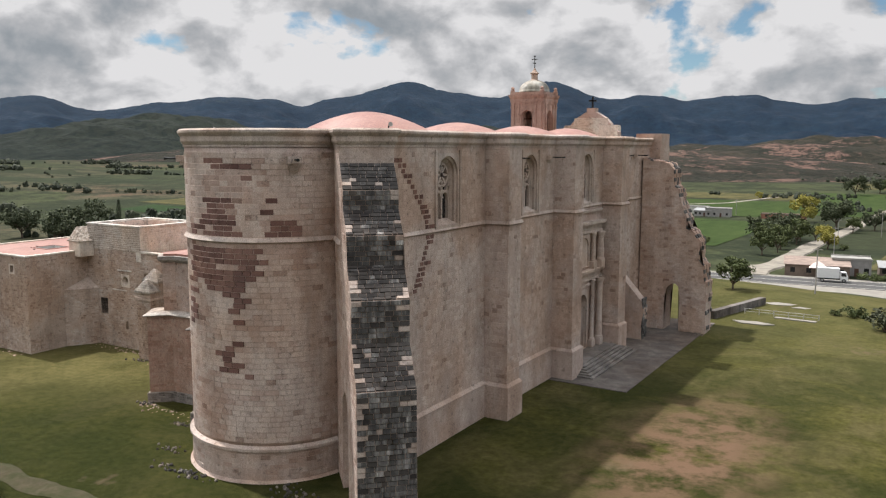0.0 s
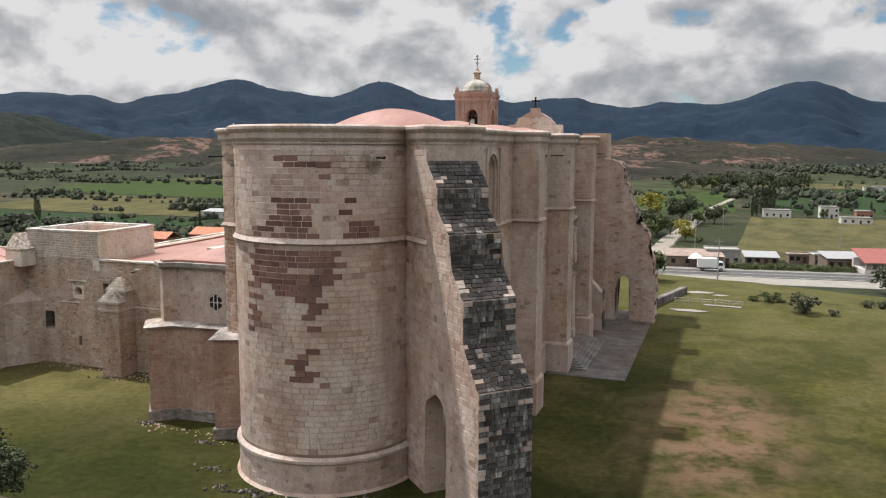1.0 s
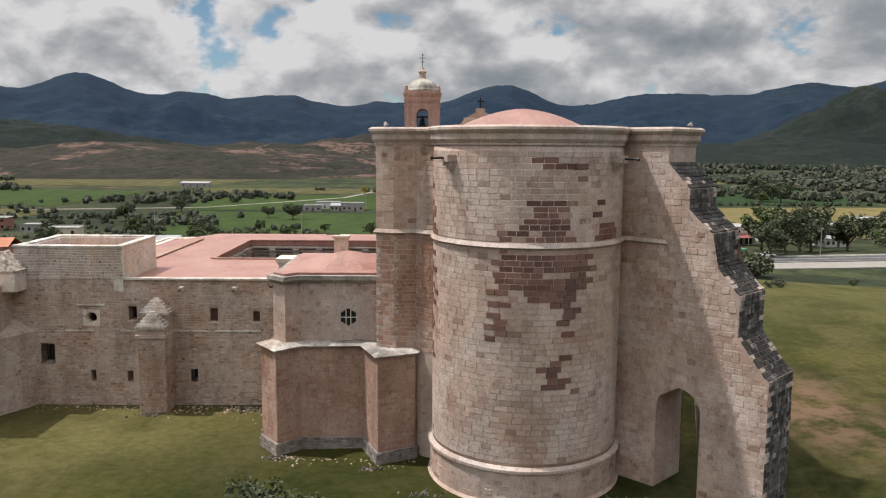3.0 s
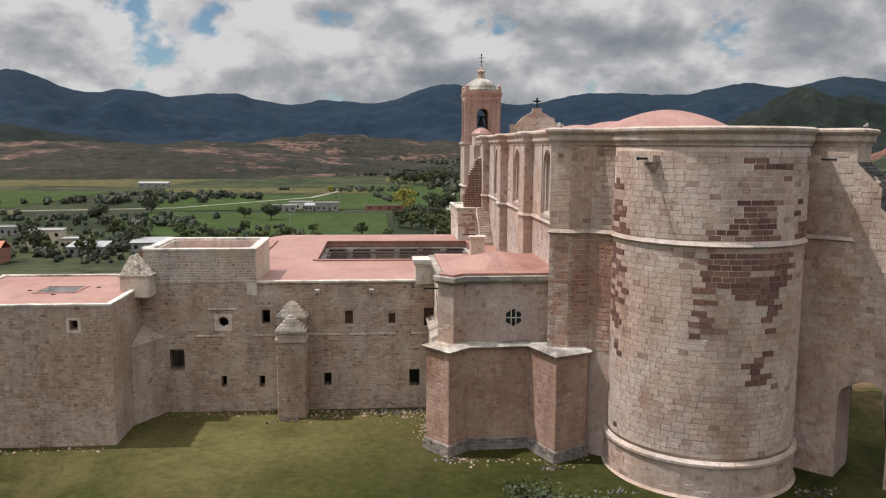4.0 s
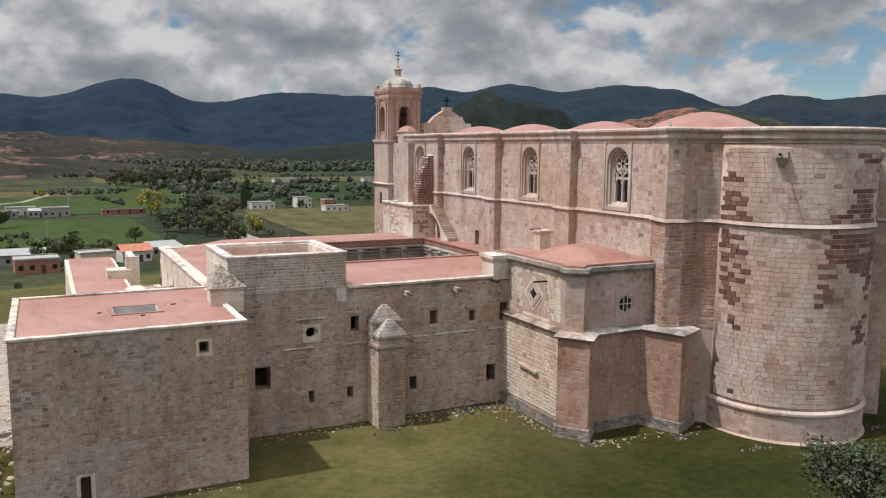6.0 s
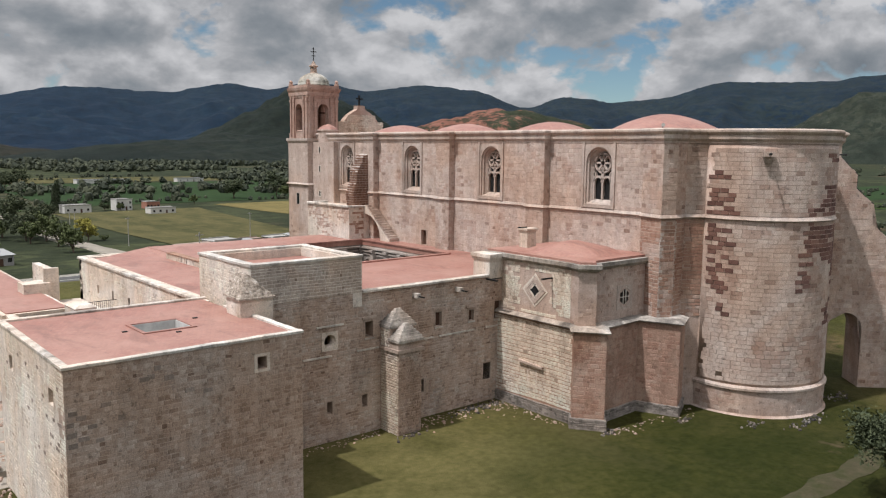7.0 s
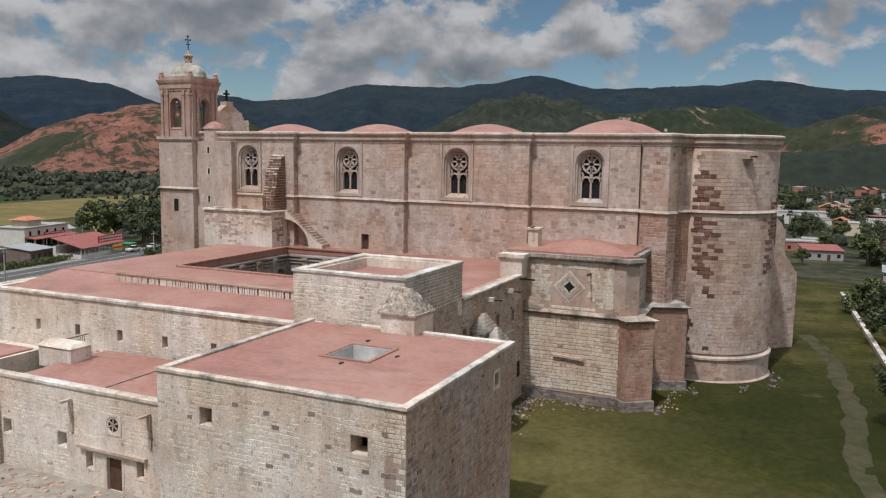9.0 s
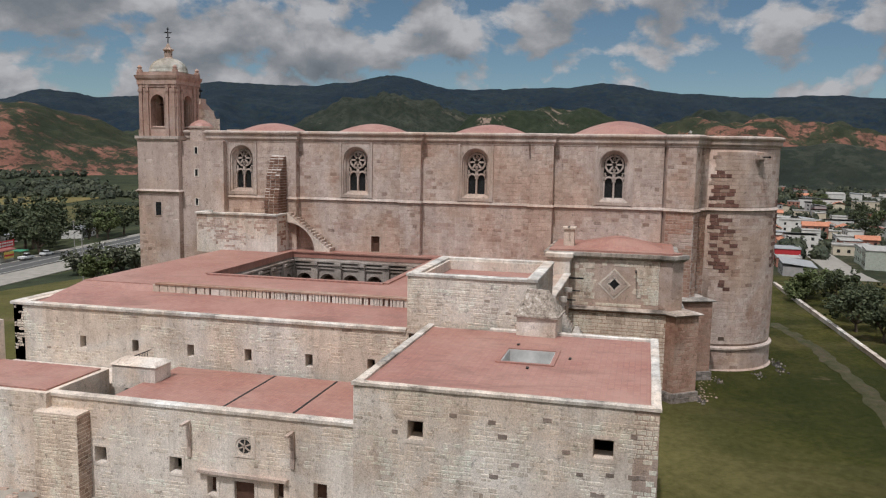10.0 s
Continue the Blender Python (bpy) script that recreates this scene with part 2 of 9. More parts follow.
def roof_tiles():
    n = Nodes("terracotta_roof")
    br = n.nt.nodes.new("ShaderNodeTexBrick")
    br.inputs["Scale"].default_value = 1.0
    br.inputs["Brick Width"].default_value, br.inputs["Row Height"].default_value = 0.34, 0.34
    br.inputs["Mortar Size"].default_value = 0.018
    br.inputs["Color1"].default_value, br.inputs["Color2"].default_value = (0.255, 0.112, 0.083, 1), (0.325, 0.152, 0.115, 1)
    br.inputs["Mortar"].default_value = (0.21, 0.10, 0.082, 1)
    n.link(n.pos.outputs["Position"], br.inputs["Vector"])
    col = n.mix(n.ramp(n.noise(0.22, 6, 0.65), [(0.38, 0.0), (0.68, 0.6)]), br.outputs["Color"], (0.39, 0.235, 0.185))
    col = n.mix(n.ramp(n.noise(0.45, 8, 0.74, (1, 0.4, 1), 0.6), [(0.53, 0.0), (0.66, 0.65)]), col, (0.17, 0.085, 0.065))
    col = n.mix(n.ramp(n.noise(1.4, 8, 0.78), [(0.60, 0.0), (0.68, 0.6)]), col, (0.10, 0.07, 0.058))
    n.bump(n.noise(7.0, 4, 0.6), 0.2, 0.02)
    mat = n.done(col, 0.55)
    n.bsdf.inputs["Specular IOR Level"].default_value = 0.5
    return mat


terracotta = roof_tiles()


def plain(name, colour, rough=0.7, vary=0.18, scale=2.0, metal=0.0):
    n = Nodes(name)
    a, b = tuple(c * (1 - vary) for c in colour), tuple(min(1, c * (1 + vary)) for c in colour)
    col = n.ramp(n.noise(scale, 5, 0.65), [(0.3, a), (0.7, b)])
    return n.done(col, rough, metal)


def grass_mat():
    n = Nodes("grass_ground")
    fine = n.noise(1.3, 8, 0.75)
    col = n.ramp(fine, [(0.3, (0.030, 0.029, 0.007)), (0.5, (0.058, 0.055, 0.014)), (0.72, (0.097, 0.086, 0.026))])
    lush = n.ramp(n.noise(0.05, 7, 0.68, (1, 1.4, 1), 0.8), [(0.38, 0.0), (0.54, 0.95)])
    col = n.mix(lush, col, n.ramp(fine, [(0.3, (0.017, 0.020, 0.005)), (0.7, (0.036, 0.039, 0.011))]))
    dry = n.ramp(n.noise(0.085, 7, 0.68, (1.5, 1, 1), 0.6), [(0.45, 0.0), (0.66, 0.75)])
    col = n.mix(dry, col, n.ramp(fine, [(0.3, (0.066, 0.057, 0.023)), (0.7, (0.112, 0.092, 0.040))]))
    # the worn strip of bare earth beside the church's shadow
    tc = n.nt.nodes.new("ShaderNodeVectorMath")
    tc.operation = "DISTANCE"
    mp = n.nt.nodes.new("ShaderNodeMapping")
    mp.inputs["Scale"].default_value = (1.0, 0.42, 1.0)
    n.link(n.pos.outputs["Position"], mp.inputs["Vector"])
    n.link(mp.outputs[0], tc.inputs[0])
    tc.inputs[1].default_value = (-16.5, 28.0, 0.0)
    wear = n.nt.nodes.new("ShaderNodeMapRange")
    wear.inputs["From Min"].default_value, wear.inputs["From Max"].default_value = 9.0, 3.0
    n.link(tc.outputs["Value"], wear.inputs["Value"])
    patch = n.mix(1.0, wear.outputs[0], n.ramp(n.noise(0.28, 6, 0.7), [(0.40, 0.0), (0.58, 1.0)]), "MULTIPLY")
    col = n.mix(patch, col, (0.14, 0.088, 0.055))
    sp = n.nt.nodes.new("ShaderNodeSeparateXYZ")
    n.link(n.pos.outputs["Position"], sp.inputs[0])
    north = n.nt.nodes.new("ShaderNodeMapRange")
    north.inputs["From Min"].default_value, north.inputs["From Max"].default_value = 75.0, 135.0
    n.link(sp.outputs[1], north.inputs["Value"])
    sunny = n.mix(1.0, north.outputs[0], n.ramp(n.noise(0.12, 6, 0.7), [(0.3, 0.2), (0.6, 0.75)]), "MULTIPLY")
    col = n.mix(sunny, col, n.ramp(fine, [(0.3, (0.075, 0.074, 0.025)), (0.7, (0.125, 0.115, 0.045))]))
    # Paler grass by the convent; by the apse, cloud shade is painted as darker grass.
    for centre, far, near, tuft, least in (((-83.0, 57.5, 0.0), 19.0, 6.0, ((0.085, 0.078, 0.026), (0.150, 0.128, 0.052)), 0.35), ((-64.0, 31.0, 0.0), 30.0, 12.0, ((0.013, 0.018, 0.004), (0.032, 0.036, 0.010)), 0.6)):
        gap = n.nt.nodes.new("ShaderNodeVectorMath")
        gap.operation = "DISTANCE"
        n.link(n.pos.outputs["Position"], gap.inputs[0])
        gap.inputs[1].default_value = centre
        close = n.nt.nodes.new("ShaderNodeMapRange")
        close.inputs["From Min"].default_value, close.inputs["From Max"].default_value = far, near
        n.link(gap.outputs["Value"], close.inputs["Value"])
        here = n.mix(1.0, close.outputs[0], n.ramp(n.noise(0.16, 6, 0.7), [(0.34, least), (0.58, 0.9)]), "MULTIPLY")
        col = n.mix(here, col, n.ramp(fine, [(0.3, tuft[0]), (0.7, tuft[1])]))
    bare = n.ramp(n.noise(0.06, 6, 0.66, (1.3, 1, 1)), [(0.63, 0.0), (0.70, 0.7)])
    col = n.mix(bare, col, (0.13, 0.095, 0.06))
    n.bump(n.noise(3.0, 6, 0.8), 0.8, 0.12)
    mat = n.done(col, 0.95)
    n.bsdf.inputs["Specular IOR Level"].default_value = 0.05
    return mat


def plain_mat():
    """The valley floor: fields and scrub in patches."""
    n = Nodes("valley_floor")
    vo = n.nt.nodes.new("ShaderNodeTexVoronoi")
    vo.inputs["Scale"].default_value = 0.006
    mp = n.nt.nodes.new("ShaderNodeMapping")
    mp.inputs["Scale"].default_value, mp.inputs["Rotation"].default_value = (0.6, 1.5, 1), (0, 0, 0.25)
    n.link(n.pos.outputs["Position"], mp.inputs["Vector"])
    n.link(mp.outputs[0], vo.inputs["Vector"])
    sep = n.nt.nodes.new("ShaderNodeSeparateColor")
    n.link(vo.outputs["Color"], sep.inputs[0])
    col = n.ramp(sep.outputs[0], [(0.0, (0.034, 0.040, 0.021)), (0.25, (0.047, 0.053, 0.027)), (0.45, (0.066, 0.062, 0.037)), (0.6, (0.036, 0.044, 0.024)), (0.8, (0.053, 0.060, 0.029)), (1.0, (0.095, 0.075, 0.052))], "CONSTANT")
    col = n.mix(n.ramp(n.noise(0.004, 7, 0.7), [(0.56, 0.0), (0.66, 0.75)]), col, (0.14, 0.085, 0.06))
    col = n.mix(n.ramp(n.noise(0.03, 9, 0.78), [(0.47, 0.0), (0.55, 0.9)]), col, (0.024, 0.030, 0.017))
    col = n.mix(1.0, col, n.ramp(n.noise(0.25, 6, 0.75), [(0.3, 0.6), (0.7, 1.25)]), "MULTIPLY")
    mat = n.done(col, 0.95)
    n.bsdf.inputs["Specular IOR Level"].default_value = 0.05
    return mat


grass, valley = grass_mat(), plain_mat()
asphalt = plain("asphalt", (0.075, 0.073, 0.07), 0.85, 0.2, 0.8)
dust = plain("dusty_verge", (0.24, 0.222, 0.19), 0.95, 0.2, 0.5)
wood = plain("old_brown_wood", (0.085, 0.045, 0.03), 0.75, 0.3, 3.0)
iron = plain("dark_iron", (0.03, 0.03, 0.03), 0.5, 0.2, 4.0, 0.6)


def mountain_mat(name, low, high, bare, amount, speck=0.03, east=None):
    """Wooded slopes with bare earth; east: the tone of the slopes on the far +x side."""
    n = Nodes(name)
    wood = n.noise(speck, 7, 0.72)
    broad = n.noise(0.0028, 6, 0.62, dist=0.4)
    col = n.ramp(broad, [(0.36, low), (0.62, high)])
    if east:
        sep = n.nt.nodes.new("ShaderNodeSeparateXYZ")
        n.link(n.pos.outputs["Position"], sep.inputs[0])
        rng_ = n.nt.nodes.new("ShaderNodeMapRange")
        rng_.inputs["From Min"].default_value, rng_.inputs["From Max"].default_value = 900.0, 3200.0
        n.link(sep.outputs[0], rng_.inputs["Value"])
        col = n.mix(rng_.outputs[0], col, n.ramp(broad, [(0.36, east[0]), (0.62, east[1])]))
    col = n.mix(1.0, col, n.ramp(wood, [(0.34, 0.62), (0.66, 1.3)]), "MULTIPLY")
    soil = n.ramp(n.noise(0.006, 9, 0.74, dist=0.6), [(0.60 - amount, 0.0), (0.64 - amount, 0.9)])
    col = n.mix(soil, col, n.mix(1.0, bare, n.ramp(wood, [(0.36, 0.55), (0.60, 1.15)]), "MULTIPLY"))
    col = n.mix(n.ramp(n.noise(speck * 1.7, 6, 0.72), [(0.51, 0.0), (0.55, 0.85)]), col, low)
    n.bump(n.noise(0.012, 9, 0.75), 0.7, 16.0)
    mat = n.done(col, 0.95)
    n.bsdf.inputs["Specular IOR Level"].default_value = 0.12
    return mat


# The range's blue distance haze is put into its base colour, less so eastward.
hazy_forest = mountain_mat("hazy_forest", (0.0058, 0.0158, 0.031), (0.0088, 0.0215, 0.038), (0.018, 0.032, 0.039), 0.0, 0.02, ((0.009, 0.017, 0.024), (0.017, 0.026, 0.028)))
near_hill = mountain_mat("wooded_hill", (0.008, 0.013, 0.011), (0.018, 0.023, 0.017), (0.05, 0.036, 0.027), -0.06)
green_hill = mountain_mat("green_scrub_hill", (0.017, 0.023, 0.017), (0.036, 0.041, 0.029), (0.10, 0.09, 0.065), 0.02)
pale_hill = mountain_mat("pale_earth_hill", (0.020, 0.028, 0.016), (0.038, 0.044, 0.025), (0.30, 0.215, 0.17), 0.04, 0.05)
scrub_hill = mountain_mat("scrubby_rise", (0.014, 0.016, 0.011), (0.042, 0.035, 0.025), (0.16, 0.098, 0.077), 0.055, 0.05)
red_hill = mountain_mat("red_earth_hill", (0.022, 0.028, 0.016), (0.042, 0.046, 0.025), (0.22, 0.10, 0.072), 0.13)
grey_rock = mountain_mat("grey_rock", (0.05, 0.05, 0.04), (0.09, 0.085, 0.072), (0.19, 0.175, 0.15), 0.12)


# ---- helpers for building ----
def mesh_part(name, verts, faces, mat, parent=None, label="", smooth=False):
    me = bpy.data.meshes.new(name)
    me.from_pydata(verts, [], faces)
    me.materials.append(mat)
    if smooth:
        me.shade_smooth()
    me.update()
    ob = new(name, me)
    ob.parent = parent
    if label:
        ob["label"] = label
    return ob


def part(name, bm, mat, parent=None, label="", smooth=False):
    """Link a bmesh as one mesh object, under a thing or a part."""
    bmesh.ops.recalc_face_normals(bm, faces=bm.faces)
    me = bpy.data.meshes.new(name)
    bm.to_mesh(me)
    bm.free()
    me.materials.append(mat)
    if smooth:
        me.shade_smooth()
    ob = new(name, me)
    ob.parent = parent
    if label:
        ob["label"] = label
    return ob


def thing(name, label, category, kind="", group=""):
    return tagged(new(name), label, category, group, kind)


def box(bm, x0, x1, y0, y1, z0, z1):
    v = [bm.verts.new((x, y, z)) for z in (z0, z1) for x, y in ((x0, y0), (x1, y0), (x1, y1), (x0, y1))]
    for f in ((3, 2, 1, 0), (4, 5, 6, 7), (0, 1, 5, 4), (1, 2, 6, 5), (2, 3, 7, 6), (3, 0, 4, 7)):
        bm.faces.new([v[i] for i in f])
    return v


def prism(bm, pts, z0, z1, top=None):
    """An upright prism on a plan outline; top: another outline for its upper end."""
    top = top or pts
    a = [bm.verts.new((x, y, z0)) for x, y in pts]
    b = [bm.verts.new((x, y, z1)) for x, y in top]
    k = len(pts)
    bm.faces.new(a[::-1])
    bm.faces.new(b)
    for i in range(k):
        j = (i + 1) % k
        bm.faces.new((a[i], a[j], b[j], b[i]))


def offset(pts, d):
    """A closed plan outline (counter-clockwise) pushed outwards by d."""
    out, k = [], len(pts)
    for i in range(k):
        p, q, r = Vector(pts[i - 1]), Vector(pts[i]), Vector(pts[(i + 1) % k])
        a, b = (q - p).normalized(), (r - q).normalized()
        na, nb = Vector((a.y, -a.x)), Vector((b.y, -b.x))
        m = (na + nb)
        m = m / max(0.35, m.dot(na))
        out.append((q.x + m.x * d, q.y + m.y * d))
    return out


def ring(bm, outer, inner, z0, z1, outer_top=None):
    """A band round a building: between two outlines with as many points."""
    outer_top = outer_top or outer
    k = len(outer)
    v = [[bm.verts.new((x, y, z)) for x, y in o] for o, z in ((outer, z0), (outer_top, z1), (inner, z1), (inner, z0))]
    for i in range(k):
        j = (i + 1) % k
        for s in range(4):
            a, b = v[s], v[(s + 1) % 4]
            bm.faces.new((a[i], a[j], b[j], b[i]))


def wall(name, p0, p1, z0, z1, thick, holes, mat, parent, label="", trim=0.0):
    """An upright wall from p0 to p1 (outside on the right hand), with openings (u0, u1, v0, v1) right through it."""
    d = Vector((p1[0] - p0[0], p1[1] - p0[1]))
    ln = d.length - trim
    d.normalize()
    nx, ny = d.y, -d.x
    us = sorted({0.0, ln, *[min(max(h[i], 0), ln) for h in holes for i in (0, 1)]})
    vs = sorted({z0, z1, *[min(max(h[i], z0), z1) for h in holes for i in (2, 3)]})
    solid = lambda i, j: 0 <= i < len(us) - 1 and 0 <= j < len(vs) - 1 and not any(
        h[0] < (us[i] + us[i + 1]) / 2 < h[1] and h[2] < (vs[j] + vs[j + 1]) / 2 < h[3] for h in holes)
    verts, faces, index = [], [], {}

    def vert(i, j, s):
        key = (i, j, s)
        if key not in index:
            index[key] = len(verts)
            verts.append((p0[0] + d.x * us[i] - nx * thick * s, p0[1] + d.y * us[i] - ny * thick * s, vs[j]))
        return index[key]

    for i in range(len(us) - 1):
        for j in range(len(vs) - 1):
            if not solid(i, j):
                continue
            q = lambda *k: faces.append([vert(*c) for c in k])
            q((i, j, 0), (i + 1, j, 0), (i + 1, j + 1, 0), (i, j + 1, 0))
            q((i, j, 1), (i, j + 1, 1), (i + 1, j + 1, 1), (i + 1, j, 1))
            if not solid(i - 1, j):
                q((i, j, 0), (i, j + 1, 0), (i, j + 1, 1), (i, j, 1))
            if not solid(i + 1, j):
                q((i + 1, j, 0), (i + 1, j, 1), (i + 1, j + 1, 1), (i + 1, j + 1, 0))
            if not solid(i, j - 1):
                q((i, j, 0), (i, j, 1), (i + 1, j, 1), (i + 1, j, 0))
            if not solid(i, j + 1):
                q((i, j + 1, 0), (i + 1, j + 1, 0), (i + 1, j + 1, 1), (i, j + 1, 1))
    return mesh_part(name, verts, faces, mat, parent, label)


def flat(p0, p1):
    """A surface (u along, v up, d outwards) on the wall from p0 to p1."""
    d = Vector((p1[0] - p0[0], p1[1] - p0[1])).normalized()
    return lambda u, v, o: (p0[0] + d.x * u + d.y * o, p0[1] + d.y * u - d.x * o, v)


def drum(cx, cy, r, a0):
    """A surface on a round tower, u along the arc from the angle a0."""
    return lambda u, v, o: (cx + (r + o) * math.cos(a0 + u / r), cy + (r + o) * math.sin(a0 + u / r), v)


def unit_stone(mat):
    """One dressed stone, 1 x 1 x 1, its face towards -y, to be scaled to size."""
    me = bpy.data.meshes.new("stone")
    me.from_pydata([(-0.5, 0, -0.5), (0.5, 0, -0.5), (0.5, 0, 0.5), (-0.5, 0, 0.5), (-0.47, -1, -0.45), (0.47, -1, -0.45), (0.47, -1, 0.45), (-0.47, -1, 0.45)], [],
                   [(4, 5, 6, 7), (0, 1, 5, 4), (1, 2, 6, 5), (2, 3, 7, 6), (3, 0, 4, 7)])
    me.materials.append(mat)
    return me


def skin(name, surf, length, z0, z1, mat, parent, course=0.42, stone_l=(0.45, 0.95), holes=(), keep=0.5, scale=0.25, proud=0.022, seed=1, wobble=0.0, gap=0.022, pieces=None, unit=None, mixed=False):
    """Courses of stones laid on a wall, thinned out where plaster still covers it (keep: about how much shows)."""
    rng = random.Random(seed)
    verts, faces, which = [], [], []
    two = isinstance(mat, tuple)
    z = z0
    while z < z1 - 0.1:
        h = min(course * (rng.uniform(0.75, 1.3) if wobble else rng.uniform(0.85, 1.15)), z1 - z)
        u = -rng.uniform(0, stone_l[0])
        while u < length:
            w = rng.uniform(*stone_l) * (1.6 if wobble and rng.random() < 0.12 else 1.0)
            a, b = max(u, 0) + gap / 2, min(u + w, length) - gap / 2
            u += w
            if b - a < 0.12:
                continue
            m = noise.noise(Vector(((a + b) / 2 * scale + seed * 7.1, z * scale * 1.3, seed * 3.3))) * 0.5 + 0.5
            m = 0.72 * m + 0.28 * rng.random()
            if m > keep:
                continue
            if any(h0 < b and a < h1 and v0 < z + h and z < v1 for h0, h1, v0, v1 in holes):
                continue
            lo, hi = z + gap / 2, z + h - gap / 2
            if wobble:
                lift = 0.13 * noise.noise(Vector(((a + b) * 0.09, z * 0.22, seed)))
                lo, hi = lo + lift + rng.uniform(0, 0.05) * h, hi + lift - rng.uniform(0, 0.08) * h
            other = two and noise.noise(Vector(((a + b) * 0.19 + seed, z * 0.42, 11.0 + seed))) + 0.5 * (rng.random() - 0.5) > 0.26
            if mixed:
                other = rng.random() < 0.45
            p = proud * rng.uniform(0.35, 1.6)
            c = min(0.02, 0.12 * h)
            jit = lambda: rng.uniform(-wobble, wobble)
            if pieces and pieces[0] < (a + b) / 2 < pieces[1] and pieces[2] < z < pieces[3]:
                q0, q1 = Vector(surf(a, lo, 0)), Vector(surf(b, lo, 0))
                ob = new("stone", unit[other] if two else unit)
                ob.parent = parent
                mid = (q0 + q1) / 2
                ob.matrix_basis = Matrix.LocRotScale((mid.x, mid.y, (lo + hi) / 2), Euler((0, 0, math.atan2(q1.y - q0.y, q1.x - q0.x))), (b - a, p, hi - lo))
                continue
            j = [jit() for _ in range(8)]
            back = [surf(a + j[0], lo + j[1], -0.004), surf(b + j[2], lo + j[3], -0.004), surf(b + j[4], hi + j[5], -0.004), surf(a + j[6], hi + j[7], -0.004)]
            front = [surf(a + c + j[0], lo + c + j[1], p), surf(b - c + j[2], lo + c + j[3], p), surf(b - c + j[4], hi - c + j[5], p), surf(a + c + j[6], hi - c + j[7], p)]
            k = len(verts)
            verts += back + front
            faces += [(k + 4, k + 5, k + 6, k + 7), (k, k + 1, k + 5, k + 4), (k + 1, k + 2, k + 6, k + 5), (k + 2, k + 3, k + 7, k + 6), (k + 3, k, k + 4, k + 7)]
            which += [int(other)] * 5
        z += h
    ob = mesh_part(name, verts, faces, mat[0] if two else mat, parent)
    if two:
        ob.data.materials.append(mat[1])
        ob.data.polygons.foreach_set("material_index", which)
    ob["kind"] = "stuff"
    return ob


# ---- ground and distance ----
FALL = [(0, 0.0), (88, 0.0), (140, -6.0), (180, -8.5), (280, -11.0), (400, -12.0), (650, -10.5), (1000, -7.0), (2000, 0.0), (6000, 0.0)]


def road_y(x):
    """The middle of the road, which runs level at -7 m past the church."""
    return 213.2 + 0.12 * (x + 8) + 0.0002 * (x + 8) ** 2


def ground_z(x, y):
    """The lie of the land: level round the church, then falling to the valley floor, with a shelf for the road."""
    r = math.hypot(x + 60, y - 70)
    z = 0.0
    for (r0, z0), (r1, z1) in zip(FALL, FALL[1:]):
        if r <= r1:
            z = z0 + (z1 - z0) * (r - r0) / (r1 - r0)
            break
    w = min(1.0, max(0.0, (34 - abs(y - road_y(x))) / 20)) * min(1.0, max(0.0, (190 - abs(x - 20)) / 60))
    return z + (-7.0 - z) * w * w * (3 - 2 * w)


def sunk(x, y):
    """A place read off as if the land were level, carried on down the slope to where it truly lies."""
    ex, ey, ez = (-50.0, -9.0, 25.3) if y > 120 else (-142.0, 42.0, 24.8)
    s = 1.0
    for _ in range(40):
        s = 1.0 - ground_z(ex + (x - ex) * s, ey + (y - ey) * s) / ez
    x, y = ex + (x - ex) * s, ey + (y - ey) * s
    return x, y, ground_z(x, y)


def ground_sheet():
    """One sheet out to the foot of the mountains, finest near the buildings."""
    radii = [0, 20, 40, 60, 80, 88, 100, 112, 120, 128, 134, 140, 146, 152, 158, 164, 172, 180, 190, 200, 215, 230, 260, 300, 350, 400, 480, 560, 650, 800, 1000, 1300, 1700, 2100, 3100, 4900]
    k, verts, faces = 160, [(-60.0, 70.0, 0.0)], []
    for r in radii[1:]:
        for i in range(k):
            a = 2 * math.pi * i / k
            x, y = -60 + r * math.cos(a), 70 + r * math.sin(a)
            verts.append((x, y, ground_z(x, y)))
    for i in range(k):
        faces.append((0, 1 + i, 1 + (i + 1) % k))
    for s in range(len(radii) - 2):
        for i in range(k):
            a, b = 1 + s * k + i, 1 + s * k + (i + 1) % k
            faces.append((a, a + k, b + k, b))
    ob = mesh_part("ground", verts, faces, valley, None, "", True)
    return tagged(ob, "wide green valley floor of fields and scrub", "ground", kind="structure")


ground_sheet()


def mown_field():
    """The grass round the church, a little uneven, laid on the valley floor."""
    bm = bmesh.new()
    nx, ny = 84, 74
    x0, x1, y0, y1 = -215, 80, -80, 175
    rows = []
    for j in range(ny + 1):
        row = []
        for i in range(nx + 1):
            x, y = x0 + (x1 - x0) * i / nx, y0 + (y1 - y0) * j / ny
            edge = min(i, nx - i, j, ny - j)
            z = 0.03 + 0.10 * noise.noise(Vector((x * 0.07, y * 0.07, 2.0))) + 0.08
            row.append(bm.verts.new((x, y, ground_z(x, y) + (max(0.02, z) + (0.12 if math.hypot(x + 60, y - 70) > 80 else 0) if edge else -0.3))))
        rows.append(row)
    for j in range(ny):
        for i in range(nx):
            bm.faces.new((rows[j][i], rows[j][i + 1], rows[j + 1][i + 1], rows[j + 1][i]))
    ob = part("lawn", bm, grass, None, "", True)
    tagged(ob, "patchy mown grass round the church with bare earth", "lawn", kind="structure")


mown_field()

